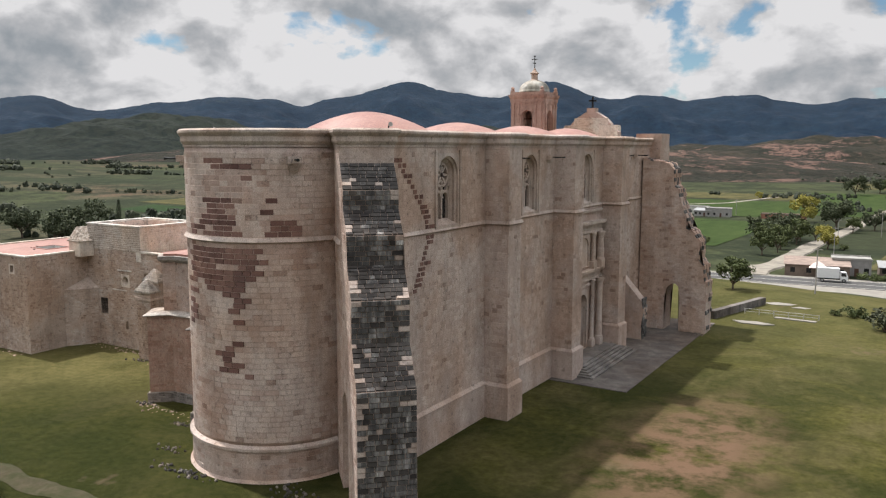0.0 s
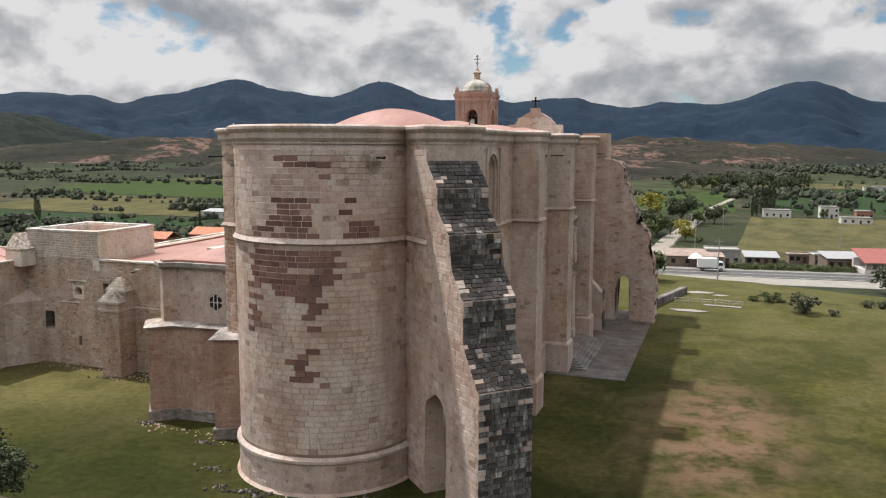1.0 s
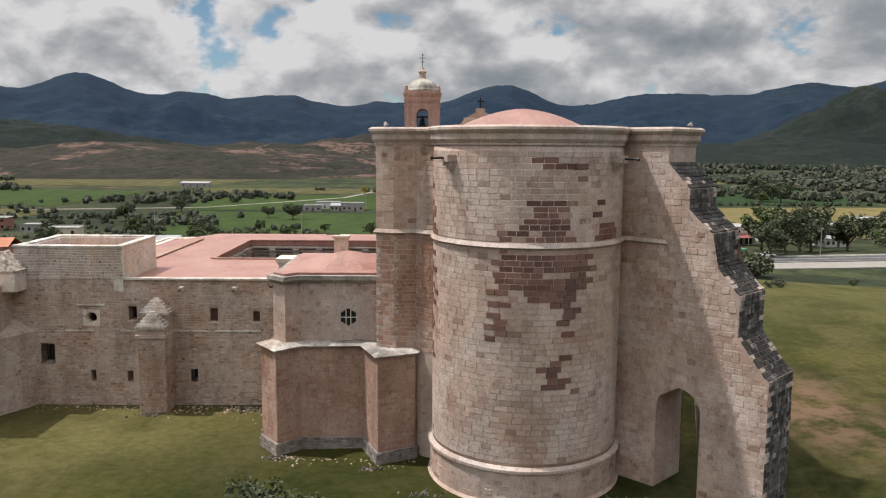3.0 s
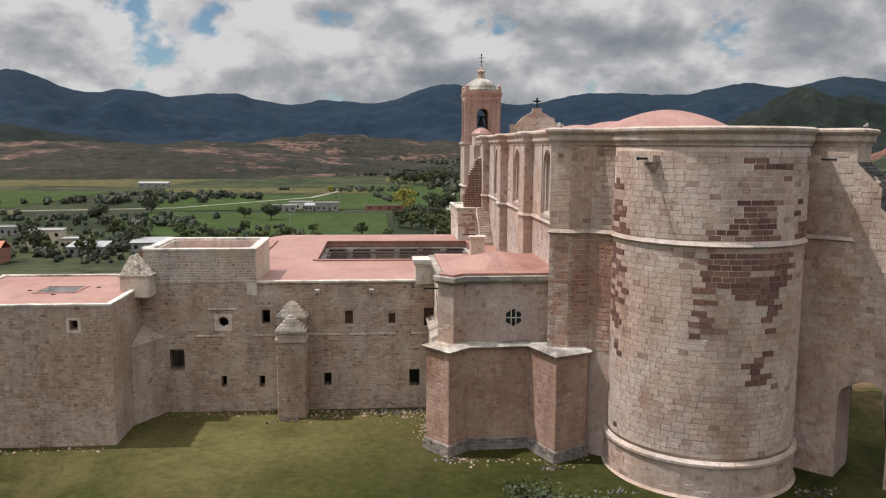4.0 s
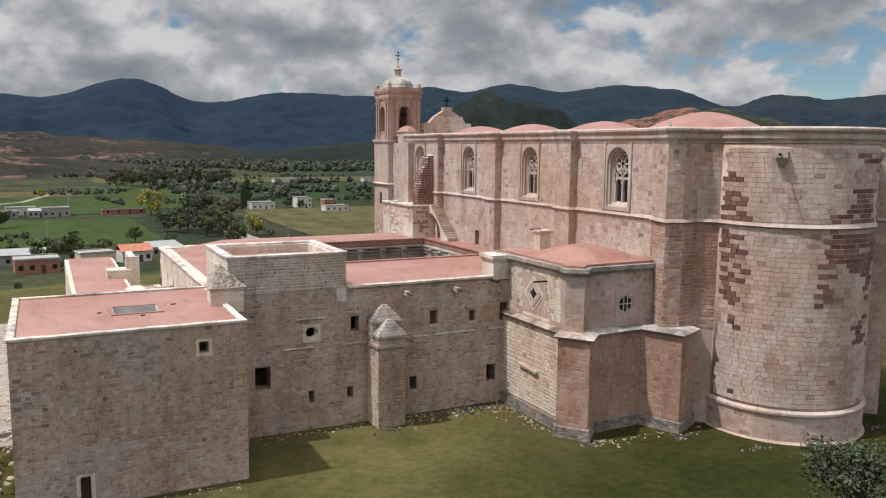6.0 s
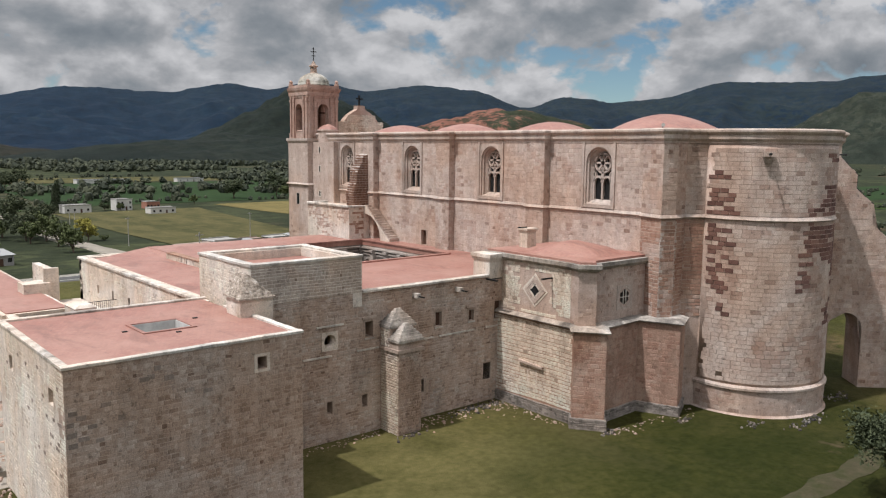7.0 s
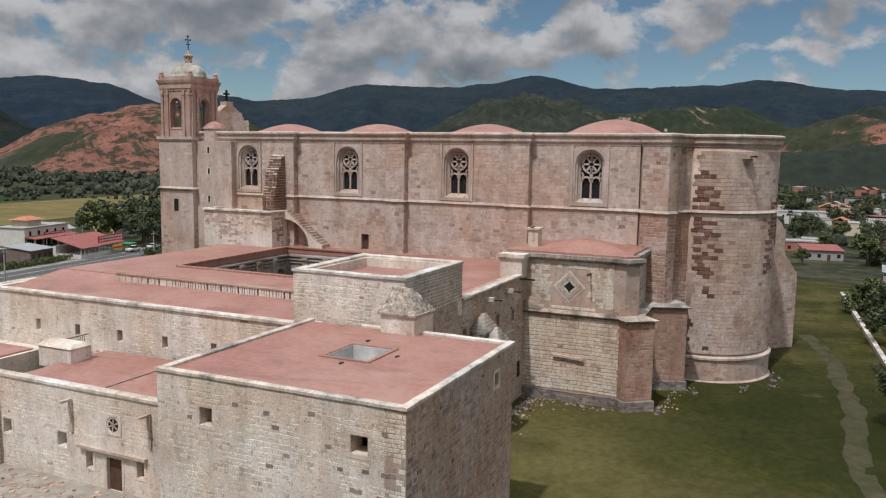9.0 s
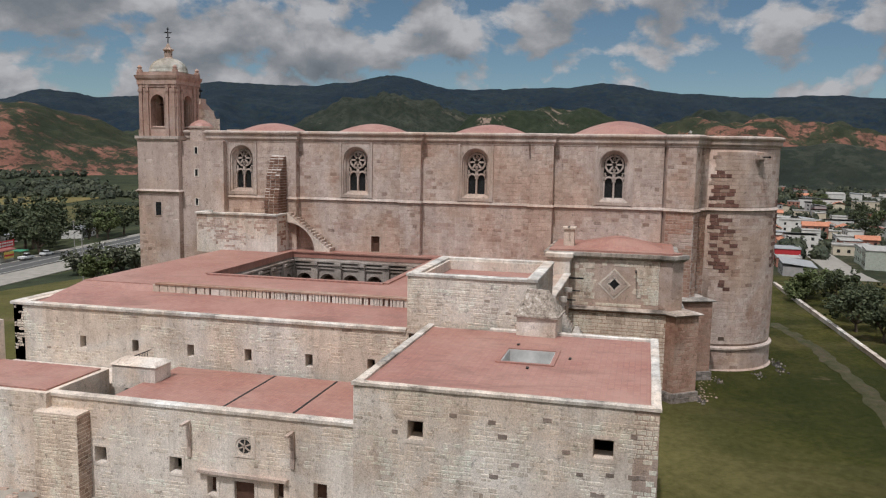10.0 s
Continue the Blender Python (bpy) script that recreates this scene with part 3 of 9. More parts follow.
SKYLINE = [(150, 3.0), (147.8, 3.25), (144.5, 2.35), (139.4, 3.0), (136.4, 3.4), (132.7, 3.3), (130.9, 2.85), (128, 3.5), (123.1, 4.6), (120.1, 3.85), (116.9, 3.5),
           (113.4, 4.6), (109, 3.35), (106.3, 3.6), (104, 3.2), (100.4, 3.5), (96, 2.8), (93.3, 3.15), (90.3, 2.95), (84.8, 4.35), (80.2, 2.9), (74.5, 3.7), (69, 3.55),
           (64.5, 4.25), (62.3, 3.9), (58.9, 4.5), (55.5, 3.95), (51.2, 4.4), (48, 4.1), (44, 2.9), (41.4, 3.65), (37.8, 3.3), (35.4, 3.5), (30.5, 4.6), (25, 4.5), (22, 4.8),
           (18.7, 5.4), (14, 4.5), (6.6, 4.7), (3.5, 5.0), (-1.7, 4.3), (-6.4, 4.0), (-10.5, 4.1), (-14, 3.9)]


def ridge_at(a):
    """The skyline's height in degrees towards the azimuth a."""
    if a > 150 or a < -14:
        return 3.2 + 0.8 * noise.noise(Vector((a * 0.08, 0, 5)))
    for (a1, e1), (a0, e0) in zip(SKYLINE, SKYLINE[1:]):
        if a0 <= a <= a1:
            s = (a - a0) / (a1 - a0)
            s = s * s * (3 - 2 * s)
            return e0 + (e1 - e0) * s
    return 3.2


def mountains():
    """A range right round the valley, its foot at 2.4 km and its crest at 4.4 km."""
    verts, faces = [], []
    k, m = 1440, 30
    for i in range(k):
        a = -180 + 360 * i / k
        e = ridge_at(a) + 0.10 * noise.noise(Vector((a * 0.9, 1, 1))) + 0.05 * noise.noise(Vector((a * 3.5, 4, 1))) + 0.03 * noise.noise(Vector((a * 11.0, 4, 9)))
        top = 25 + 4400 * math.tan(radians(e))
        ca, sa = math.cos(radians(a)), math.sin(radians(a))
        for j in range(m):
            s = j / (m - 1)
            r = 2400 + 2000 * s
            fold = noise.noise(Vector((ca * r * 0.0022, sa * r * 0.0022, 7))) + 0.55 * noise.noise(Vector((ca * r * 0.006, sa * r * 0.006, 3))) + 0.3 * noise.noise(Vector((ca * r * 0.017, sa * r * 0.017, 5)))
            z = -6 + (top + 6) * s ** 1.5 + 150 * fold * s * (1 - s) * 1.8
            z = min(z, -6 + (top + 6) * (0.25 + 0.75 * s))
            verts.append((-80 + r * ca, 20 + r * sa, z))
    for i in range(k):
        for j in range(m - 1):
            a, b = i * m + j, ((i + 1) % k) * m + j
            faces.append((a, b, b + 1, a + 1))
    ob = mesh_part("mountain_range", verts, faces, hazy_forest, None, "", True)
    tagged(ob, "wooded mountain range round the valley, tinted blue for distance haze", "mountains", kind="structure")


mountains()


def hill(name, az, dist, wide, deep, high, mat, label, seed=0):
    """A hill as a folded mound, at an azimuth and distance from the church."""
    ca, sa = math.cos(radians(az)), math.sin(radians(az))
    cx, cy = -80 + dist * ca, 20 + dist * sa
    verts, faces, n, m = [], [], 100, 70
    for j in range(m + 1):
        for i in range(n + 1):
            u, v = 2 * i / n - 1, 2 * j / m - 1
            r = min(1, math.hypot(u, v))
            base = (0.5 + 0.5 * math.cos(math.pi * r)) ** 0.8
            x, y = cx - sa * u * wide + ca * v * deep, cy + ca * u * wide + sa * v * deep
            f = 1 + 0.28 * noise.noise(Vector((x * 0.004, y * 0.004, seed))) + 0.07 * noise.noise(Vector((x * 0.05, y * 0.05, seed))) + 0.18 * noise.noise(Vector((x * 0.015, y * 0.015, seed)))
            verts.append((x, y, -13 + (high + 11) * base * f))
    for j in range(m):
        for i in range(n):
            a = j * (n + 1) + i
            faces.append((a, a + 1, a + n + 2, a + n + 1))
    ob = mesh_part(name, verts, faces, mat, None, "", True)
    return tagged(ob, label, "hill", kind="structure")


hill("wooded_hill", 60, 1900, 420, 450, 125, near_hill, "dark wooded hill before the mountains", 1)
hill("red_hill", 46.5, 1250, 330, 300, 80, red_hill, "eroded red earth hill with scrub", 2)
hill("red_hill", 36, 1500, 260, 240, 62, red_hill, "eroded red earth hill with scrub", 12)
hill("red_hill", -5.5, 1320, 480, 190, 92, red_hill, "eroded red earth ridge with scrub", 3)
hill("wooded_hill", -6.0, 1010, 470, 170, 40, green_hill, "low wooded rise at the foot of the red ridge", 13)
hill("pale_hill", 8, 1750, 480, 260, 122, pale_hill, "eroded white and red earth slope with scrub", 4)
hill("wooded_hill", 19, 2500, 620, 500, 195, green_hill, "green scrub-covered hill before the mountains", 5)
hill("wooded_hill", -4, 2600, 640, 450, 150, green_hill, "green scrub-covered hill before the mountains", 15)
hill("rock_outcrop", 41.5, 1650, 80, 60, 80, grey_rock, "pale grey rocky outcrop", 17)
hill("scrub_hill", 108, 1350, 560, 330, 30, scrub_hill, "low scrubby rise with bare red and pale earth", 6)
hill("scrub_hill", 105, 1060, 560, 290, 24, scrub_hill, "low scrubby rise with bare red and pale earth", 26)
hill("scrub_hill", 92, 1800, 800, 330, 48, scrub_hill, "low scrubby rise with bare red and pale earth", 7)
hill("scrub_hill", 128, 1700, 700, 330, 38, scrub_hill, "low scrubby rise with bare red and pale earth", 8)
hill("scrub_hill", 66, 1600, 560, 330, 44, near_hill, "dark wooded rise on the valley floor", 9)
hill("wooded_hill", 117, 2100, 620, 420, 78, near_hill, "dark wooded foothill before the mountains", 18)
hill("wooded_hill", 140, 2100, 700, 480, 95, near_hill, "dark wooded foothill before the mountains", 19)

# ---- the church ----
UNIT, CHURCH_STONE, CONVENT_STONE = unit_stone(dark_stone), (unit_stone(stone_one), unit_stone(brown_one)), unit_stone(rubble_one)
WX, EX, CX, CY, CR = -56.2, -35.4, -46.0, 49.0, 7.15
W_PIL = [(98.8, 101.0), (82.9, 85.4), (67.3, 69.9)]
E_PIL = [(65.2, 67.8), (80.8, 83.4), (95.8, 98.4)]
arc = [(CX + CR * math.cos(radians(a)), CY + CR * math.sin(radians(a))) for a in np.linspace(170, 350, 41)]
OUTLINE = []
OUTLINE += [(WX, 118.0)]
for lo, hi in W_PIL:
    OUTLINE += [(WX, hi), (WX - 0.9, hi), (WX - 0.9, lo), (WX, lo)]
OUTLINE += [(WX, 55.0), (-56.8, 54.8), (-57.75, 51.9), (-56.3, 51.3), (-54.5, 51.5)]
OUTLINE += arc
OUTLINE += [(-36.35, 45.15), (-33.55, 47.95), (EX, 49.8)]
for lo, hi in E_PIL:
    OUTLINE += [(EX, lo), (-32.95, lo), (-32.95, hi), (EX, hi)]
OUTLINE += [(EX, 118.0)]
INNER = offset(OUTLINE, -0.8)

church = thing("church", "tall sandstone church with a round apse, buttresses and plaster falling off", "church")


def arch_points(r, z0, zs, n=14, pointed=0.0):
    """Half-open outline of an arched opening, as (u, v) about its middle."""
    pts = [(-r, z0), (-r, (z0 + zs) / 2)]
    for i in range(n + 1):
        a = math.pi - math.pi * i / n
        pts.append((r * math.cos(a), zs + r * math.sin(a) * (1 + pointed)))
    return pts + [(r, (z0 + zs) / 2), (r, z0)]


def ribbon(verts, faces, surf, pts, w, d0, d1, closed=False):
    """A bar of width w that follows pts (u, v) on a surface, from depth d0 to d1."""
    k = len(pts)
    n0 = len(verts)
    for i, (u, v) in enumerate(pts):
        a = pts[i - 1] if i or closed else pts[i]
        b = pts[(i + 1) % k] if i < k - 1 or closed else pts[i]
        t = Vector((b[0] - a[0], b[1] - a[1])).normalized()
        s = Vector((-t.y, t.x)) * (w / 2)
        for sg, d in ((1, d1), (-1, d1), (-1, d0), (1, d0)):
            verts.append(surf(u + s.x * sg, v + s.y * sg, d))
    for i in range(k if closed else k - 1):
        a, b = n0 + 4 * i, n0 + 4 * ((i + 1) % k)
        for s in range(4):
            faces.append((a + s, b + s, b + (s + 1) % 4, a + (s + 1) % 4))
    if not closed:
        faces.append((n0, n0 + 1, n0 + 2, n0 + 3))
        e = n0 + 4 * (k - 1)
        faces.append((e + 3, e + 2, e + 1, e))


def arched_reveal(name, surf, uc, half, z0, z1, r_out, r_in, zs, depth, mat, parent, face=0.05, pointed=0.0, sill=0.5, label=""):
    """A stone surround that fills a square opening and splays in to a narrower arched one."""
    outer, inner = arch_points(r_out, z0 + 0.05, zs, 14, pointed), arch_points(r_in, z0 + sill, zs, 14, pointed)
    mid = arch_points((r_out * 0.6 + r_in * 0.4), z0 + 0.2, zs, 14, pointed)
    verts, faces, k = [], [], len(outer)
    rect = []
    for i, (u, v) in enumerate(outer):
        if i == 0 or i == k - 1:
            rect.append((math.copysign(half, u), z0))
        elif i == 1 or i == k - 2:
            rect.append((math.copysign(half, u), v))
        else:
            a = math.pi - math.pi * (i - 2) / 14
            rect.append((half * max(-1, min(1, 1.42 * math.cos(a))), zs + (z1 - zs) * min(1, 1.42 * math.sin(a))))
    for loop, d in ((rect, -0.4), (rect, face), (outer, face), (outer, -0.12), (mid, -0.2), (mid, -0.42), (inner, -depth), (inner, -depth - 0.35)):
        verts += [surf(uc + u, v, d) for u, v in loop]
    for s in range(7):
        for i in range(k - 1):
            a = s * k + i
            faces.append((a, a + k, a + k + 1, a + 1))
        faces.append((s * k, s * k + k - 1, s * k + 2 * k - 1, s * k + k))
    return mesh_part(name, verts, faces, mat, parent, label)


def gothic_window(surf, uc, parent_thing, z0=19.3):
    """A twin-light traceried window in a splayed round-headed surround."""
    z1, zs = z0 + 6.1, z0 + 4.25
    win = arched_reveal("window", surf, uc, 1.9, z0, z1, 1.62, 1.14, zs, 0.7, dressed, parent_thing, label="traceried twin-light stone window")
    verts, faces = [], []
    bar = lambda pts, w=0.13, closed=False, near=-0.6: ribbon(verts, faces, surf, [(uc + u, v) for u, v in pts], w, -0.88, near, closed)
    turn = np.linspace(0, 2 * math.pi, 25)[:-1]
    zl, cz, r = z0 + 2.35, zs, 0.98
    # two round-headed lights on a middle shaft, a six-spoked rose above
    bar([(0, z0 + 0.5), (0, zl + 0.1)], 0.2)
    bar([(-0.2, zl - 0.02), (0.2, zl - 0.02)], 0.12, near=-0.56)
    for q in (-1, 1):
        bar([(q * 0.56 + 0.5 * math.cos(t), zl + 0.5 * math.sin(t)) for t in np.linspace(math.pi, 0, 11)], 0.2)
        bar([(q * 1.08, z0 + 0.5), (q * 1.08, zl + 0.9)], 0.16)
        bar([(q * 0.95, zl + 0.55), (q * 1.1, zl + 0.95)], 0.3)
    bar([(0, zl + 0.2), (0, cz - r)], 0.34)
    bar([(r * math.cos(t), cz + r * math.sin(t)) for t in turn], 0.2, True)
    for t in (0.0, 0.93, -0.93):
        bar([(-r * math.cos(t), cz - r * math.sin(t)), (-0.3 * math.cos(t), cz - 0.3 * math.sin(t)), (0.3 * math.cos(t), cz + 0.3 * math.sin(t)), (r * math.cos(t), cz + r * math.sin(t))], 0.2)
    bar([(0.14 * math.cos(t), cz + 0.14 * math.sin(t)) for t in turn[::2]], 0.2, True)
    for q in (-1, 1):
        bar([(0, cz + q * r), (0, cz + q * 0.62)], 0.18)
        bar([(0.13 * math.cos(t), cz + q * 0.6 + 0.13 * math.sin(t)) for t in turn[::3]], 0.1, True)
    mesh_part("tracery", verts, faces, dressed, win)
    pv = [surf(uc + u, v, -0.92) for u, v in arch_points(1.2, z0 + 0.45, zs)]
    mesh_part("glass", pv, [tuple(range(len(pv)))], dark_glass, win, "dark leaded glass")
    for s in (-1, 1):
        v2, f2 = [], []
        ribbon(v2, f2, surf, [(uc + s * 1.98, z0 - 0.35), (uc + s * 1.98, z1 + 0.25)], 0.26, -0.1, 0.16)
        mesh_part("moulding", v2, f2, dressed, win)
    v2, f2 = [], []
    ribbon(v2, f2, surf, [(uc - 1.9, z0 - 0.16), (uc + 1.9, z0 - 0.16)], 0.3, -0.1, 0.12)
    mesh_part("sill", v2, f2, dressed, win)
    return win


def glass_mat():
    n = Nodes("dark_glass")
    n.bsdf.inputs["Coat Weight"].default_value = 0.3
    return n.done(n.ramp(n.noise(3.0, 3, 0.6), [(0.3, (0.012, 0.012, 0.013)), (0.7, (0.03, 0.03, 0.03))]), 0.25)


dark_glass = glass_mat()
W_WIN, E_WIN = [60.6, 76.45, 91.3, 106.6], [58.5, 74.8, 90.5]
w_holes = [(118 - y - 1.9, 118 - y + 1.9, 19.3, 25.4) for y in W_WIN] + [(28.7, 29.75, 12.4, 14.3)]
west_wall = wall("nave_wall", (WX, 118), (WX, 55.2), 0, 25.8, 1.9, w_holes, mortar, church)
e_holes = [(y - 49.8 - 1.9, y - 49.8 + 1.9, 19.0, 25.1) for y in E_WIN] + [(38.6, 41.4, 1.2, 8.6)]
east_wall = wall("nave_wall", (EX, 49.8), (EX, 118), 0, 25.8, 1.9, e_holes, mortar, church)
w_surf, e_surf = flat((WX, 118), (WX, 55.2)), flat((EX, 49.8), (EX, 118))
for y in W_WIN:
    gothic_window(w_surf, 118 - y, church)
for y in E_WIN:
    gothic_window(e_surf, y - 49.8, church, 19.0)
skin("stonework", w_surf, 62.8, 12.2, 25.7, stone, west_wall, holes=[(a - 0.25, b + 0.25, c - 0.4, d + 0.3) for a, b, c, d in w_holes], keep=0.7, seed=3, proud=0.015, scale=0.4, pieces=(50, 62.8, 20.2, 25), unit=CHURCH_STONE)
skin("stonework", e_surf, 68.2, 0.3, 25.7, pale_stone, east_wall, holes=[(a - 0.3, b + 0.3, c - 0.4, d + 0.3) for a, b, c, d in e_holes] + [(33.4, 46, 0, 20)], keep=0.55, seed=4, proud=0.012)
for y0, y1 in ((49.9, 64.95), (68.05, 80.55)):
    bm = bmesh.new()
    prism(bm, [(EX - 0.3, y0), (EX + 0.25, y0), (EX + 0.25, y1), (EX - 0.3, y1)], 0, 3.3)
    prism(bm, [(EX - 0.3, y0), (EX + 0.34, y0), (EX + 0.34, y1), (EX - 0.3, y1)], 3.3, 3.42)
    prism(bm, [(EX - 0.3, y0), (EX + 0.34, y0), (EX + 0.34, y1), (EX - 0.3, y1)], 3.42, 3.65, [(EX - 0.3, y0), (EX + 0.02, y0), (EX + 0.02, y1), (EX - 0.3, y1)])
    bmesh.ops.remove_doubles(bm, verts=bm.verts, dist=0.001)
    part("wall_plinth", bm, mortar, church)
for (lo, hi), side in [(p, 0) for p in W_PIL] + [(p, 1) for p in E_PIL]:
    x0, x1 = (WX - 0.9, WX + 0.2) if side == 0 else (EX - 0.2, -32.95)
    bm = bmesh.new()
    box(bm, x0, x1, lo, hi, 0, 25.8)
    if side == 1:
        box(bm, x0, x1 + 0.25, lo - 0.25, hi + 0.25, 0, 3.3)
        prism(bm, [(x0, lo - 0.25), (x1 + 0.25, lo - 0.25), (x1 + 0.25, hi + 0.25), (x0, hi + 0.25)], 3.3, 3.6, [(x0, lo), (x1, lo), (x1, hi), (x0, hi)])
    pil = part("buttress", bm, mortar, church)
    if side == 0:
        skin("stonework", flat((x0, hi), (x0, lo)), hi - lo, 12.3, 25.7, stone, pil, keep=0.65, seed=int(lo))
        skin("stonework", flat((x0, lo), (WX, lo)), WX - x0, 12.3, 25.7, stone, pil, keep=0.7, seed=int(lo) + 1)
    else:
        skin("stonework", flat((EX, lo), (x1, lo)), x1 - EX, 3.7, 25.7, pale_stone, pil, keep=0.6, seed=int(lo))
        skin("stonework", flat((x1, lo), (x1, hi)), hi - lo, 3.7, 25.7, pale_stone, pil, keep=0.4, seed=int(lo) + 1)

# the round apse
bm = bmesh.new()
prism(bm, [(CX + (CR - 0.03) * math.cos(radians(a)), CY + (CR - 0.03) * math.sin(radians(a))) for a in np.linspace(170, 350, 91)] + [(-40, 56), (-53, 56)], 0, 25.8)
apse = part("apse", bm, mortar, church, "round apse with fallen plaster and bare stone", False)
for f in apse.data.polygons:
    f.use_smooth = abs(f.normal.z) < 0.5 and f.center.y < 50.5
apse_surf = drum(CX, CY, CR, radians(170))
APSE_L = CR * radians(180)
bm = bmesh.new()
foot = lambda r: [(CX + r * math.cos(radians(a)), CY + r * math.sin(radians(a))) for a in np.linspace(165, 355, 45)] + [(-40, 56), (-53, 56)]
prism(bm, foot(CR + 0.14), 0, 2.5)
prism(bm, foot(CR + 0.5), 0, 0.3, foot(CR + 0.17))
part("plinth", bm, mortar, church)
bm = bmesh.new()
ring(bm, foot(CR + 0.16), foot(CR - 0.1), 2.5, 2.6, foot(CR + 0.32))
ring(bm, foot(CR + 0.32), foot(CR - 0.1), 2.6, 2.8)
ring(bm, foot(CR + 0.32), foot(CR - 0.1), 2.8, 2.98, foot(CR + 0.03))
part("plinth_moulding", bm, dressed, church, "pale weathered stone moulding")

# dark bare stones where the plaster fell: height of a course, and its two ends as angles round the apse
BARE_SOUTH = [(24.4, 264, 278), (24.0, 270, 292), (21.8, 261, 282), (21.4, 264, 284), (21.0, 265, 284), (20.9, 300, 311), (20.5, 262, 286), (20.1, 260, 287),
              (20.0, 307, 326), (19.7, 248, 287), (19.6, 310, 328), (19.2, 248, 257), (19.2, 265, 293), (19.1, 304, 326), (17.9, 248, 302), (17.4, 246, 298),
              (17.0, 253, 305), (16.6, 247, 270), (16.6, 288, 300), (16.2, 246, 302), (15.8, 246, 302), (15.3, 244, 255), (15.3, 262, 295), (14.9, 265, 292)]
BARE_BELOW = [(14.8, 250, 255), (14.5, 244, 256), (14.5, 281, 286), (14.1, 284, 299), (13.9, 245, 250), (13.6, 287, 295), (13.4, 249, 253), (13.2, 282, 292), (12.9, 243, 249),
              (12.7, 283, 291), (12.5, 246, 251), (10.8, 286, 290), (10.4, 278, 281), (10.0, 281, 286), (9.5, 277, 284), (9.1, 278, 287), (8.7, 275, 286)]
BARE_WEST = [(22.3, 174, 182), (21.3, 173, 185), (20.9, 173, 183), (20.9, 188, 194), (20.5, 173, 191), (20.0, 170, 182), (19.6, 173, 181), (19.6, 185, 190), (19.2, 173, 194),
             (17.9, 174, 181), (17.5, 174, 189), (16.8, 174, 187), (16.4, 181, 198), (15.9, 176, 188), (15.5, 176, 182), (15.2, 184, 190), (14.7, 177, 181), (14.4, 183, 188),
             (13.9, 177, 192), (13.2, 177, 181), (12.9, 180, 187), (12.5, 184, 187), (12.1, 187, 193), (11.6, 181, 187), (10.9, 185, 188), (10.5, 185, 191)]
BARE = BARE_SOUTH + BARE_BELOW + BARE_WEST


def lay_stone(mesh, name, parent, x, y, z, turn, w, h, d):
    """One stone: its back at (x, y, z), facing the way that turn (radians) gives, w wide, h high, d proud."""
    ob = new(name, mesh)
    ob.parent = parent
    ob.matrix_basis = Matrix.LocRotScale((x, y, z), Euler((0, 0, turn)), (w, d, h))
    return ob


def apse_courses():
    """Courses round the apse: dark bare stones where the plaster fell, pale and brown ones elsewhere."""
    rng = random.Random(9)
    verts, faces, which, z = [], [], [], 3.2
    while z < 24.8:
        h = 0.415
        u = rng.uniform(-0.7, 0)
        while u < APSE_L:
            w = rng.uniform(0.62, 1.05)
            a = 170 + math.degrees((u + w / 2) / CR)
            zm = z + h / 2
            inside = any(a0 - 0.8 < a < a1 + 0.8 and abs(zm - zc) < 0.212 for zc, a0, a1 in BARE)
            near = any(a0 - 7 < a < a1 + 7 and abs(zm - zc) < 0.9 for zc, a0, a1 in BARE)
            m = 0.72 * (noise.noise(Vector((u * 0.25, z * 0.33, 4.0))) * 0.5 + 0.5) + 0.28 * rng.random()
            if not 18.42 < zm < 18.98 and u > 0:
                if inside and rng.random() < 0.95 or near and rng.random() < 0.06:
                    lay_stone(UNIT, "stone", apse, *apse_surf(u + w / 2, zm, -0.02), radians(a) + math.pi / 2, w - 0.035, h - 0.035, rng.uniform(0.045, 0.07))
                elif m < 0.84 or near:
                    lo, hi, c, p = z + 0.008, z + h - 0.008, 0.018, rng.uniform(0.004, 0.02)
                    e0, e1 = u + 0.011, u + w - 0.011
                    k = len(verts)
                    verts += [apse_surf(e0, lo, -0.004), apse_surf(e1, lo, -0.004), apse_surf(e1, hi, -0.004), apse_surf(e0, hi, -0.004),
                              apse_surf(e0 + c, lo + c, p), apse_surf(e1 - c, lo + c, p), apse_surf(e1 - c, hi - c, p), apse_surf(e0 + c, hi - c, p)]
                    faces += [(k + 4, k + 5, k + 6, k + 7), (k, k + 1, k + 5, k + 4), (k + 1, k + 2, k + 6, k + 5), (k + 2, k + 3, k + 7, k + 6), (k + 3, k, k + 4, k + 7)]
                    brown = noise.noise(Vector((u * 0.22, z * 0.25, 21.0))) + 0.5 * (rng.random() - 0.5) + (0.14 if near else 0) > 0.24
                    which += [int(brown)] * 5
            u += w
        z += h
    ob = mesh_part("stonework", verts, faces, pale_stone, apse)
    ob.data.materials.append(brown_stone)
    ob.data.polygons.foreach_set("material_index", which)
    ob["kind"] = "stuff"


apse_courses()
rng = random.Random(61)
for i in range(26):
    t = i / 25
    z, y = 24.6 - 10.6 * t, 50.9 + 4.6 * math.sin(min(1.0, t * 1.6) * 1.5) - 2.2 * max(0, t - 0.62) * 2.6
    for k in range(rng.choice((1, 1, 2, 2, 3))):
        lay_stone(UNIT, "stone", east_wall, EX - 0.01, y + 0.55 * k + rng.uniform(-0.1, 0.1), z, math.pi / 2, 0.5, 0.34, 0.05)
skin("stonework", drum(CX, CY, CR + 0.14, radians(170)), (CR + 0.14) * radians(180), 0.35, 2.45, stone, apse, 0.40, (0.5, 1.0), keep=0.5, seed=34)

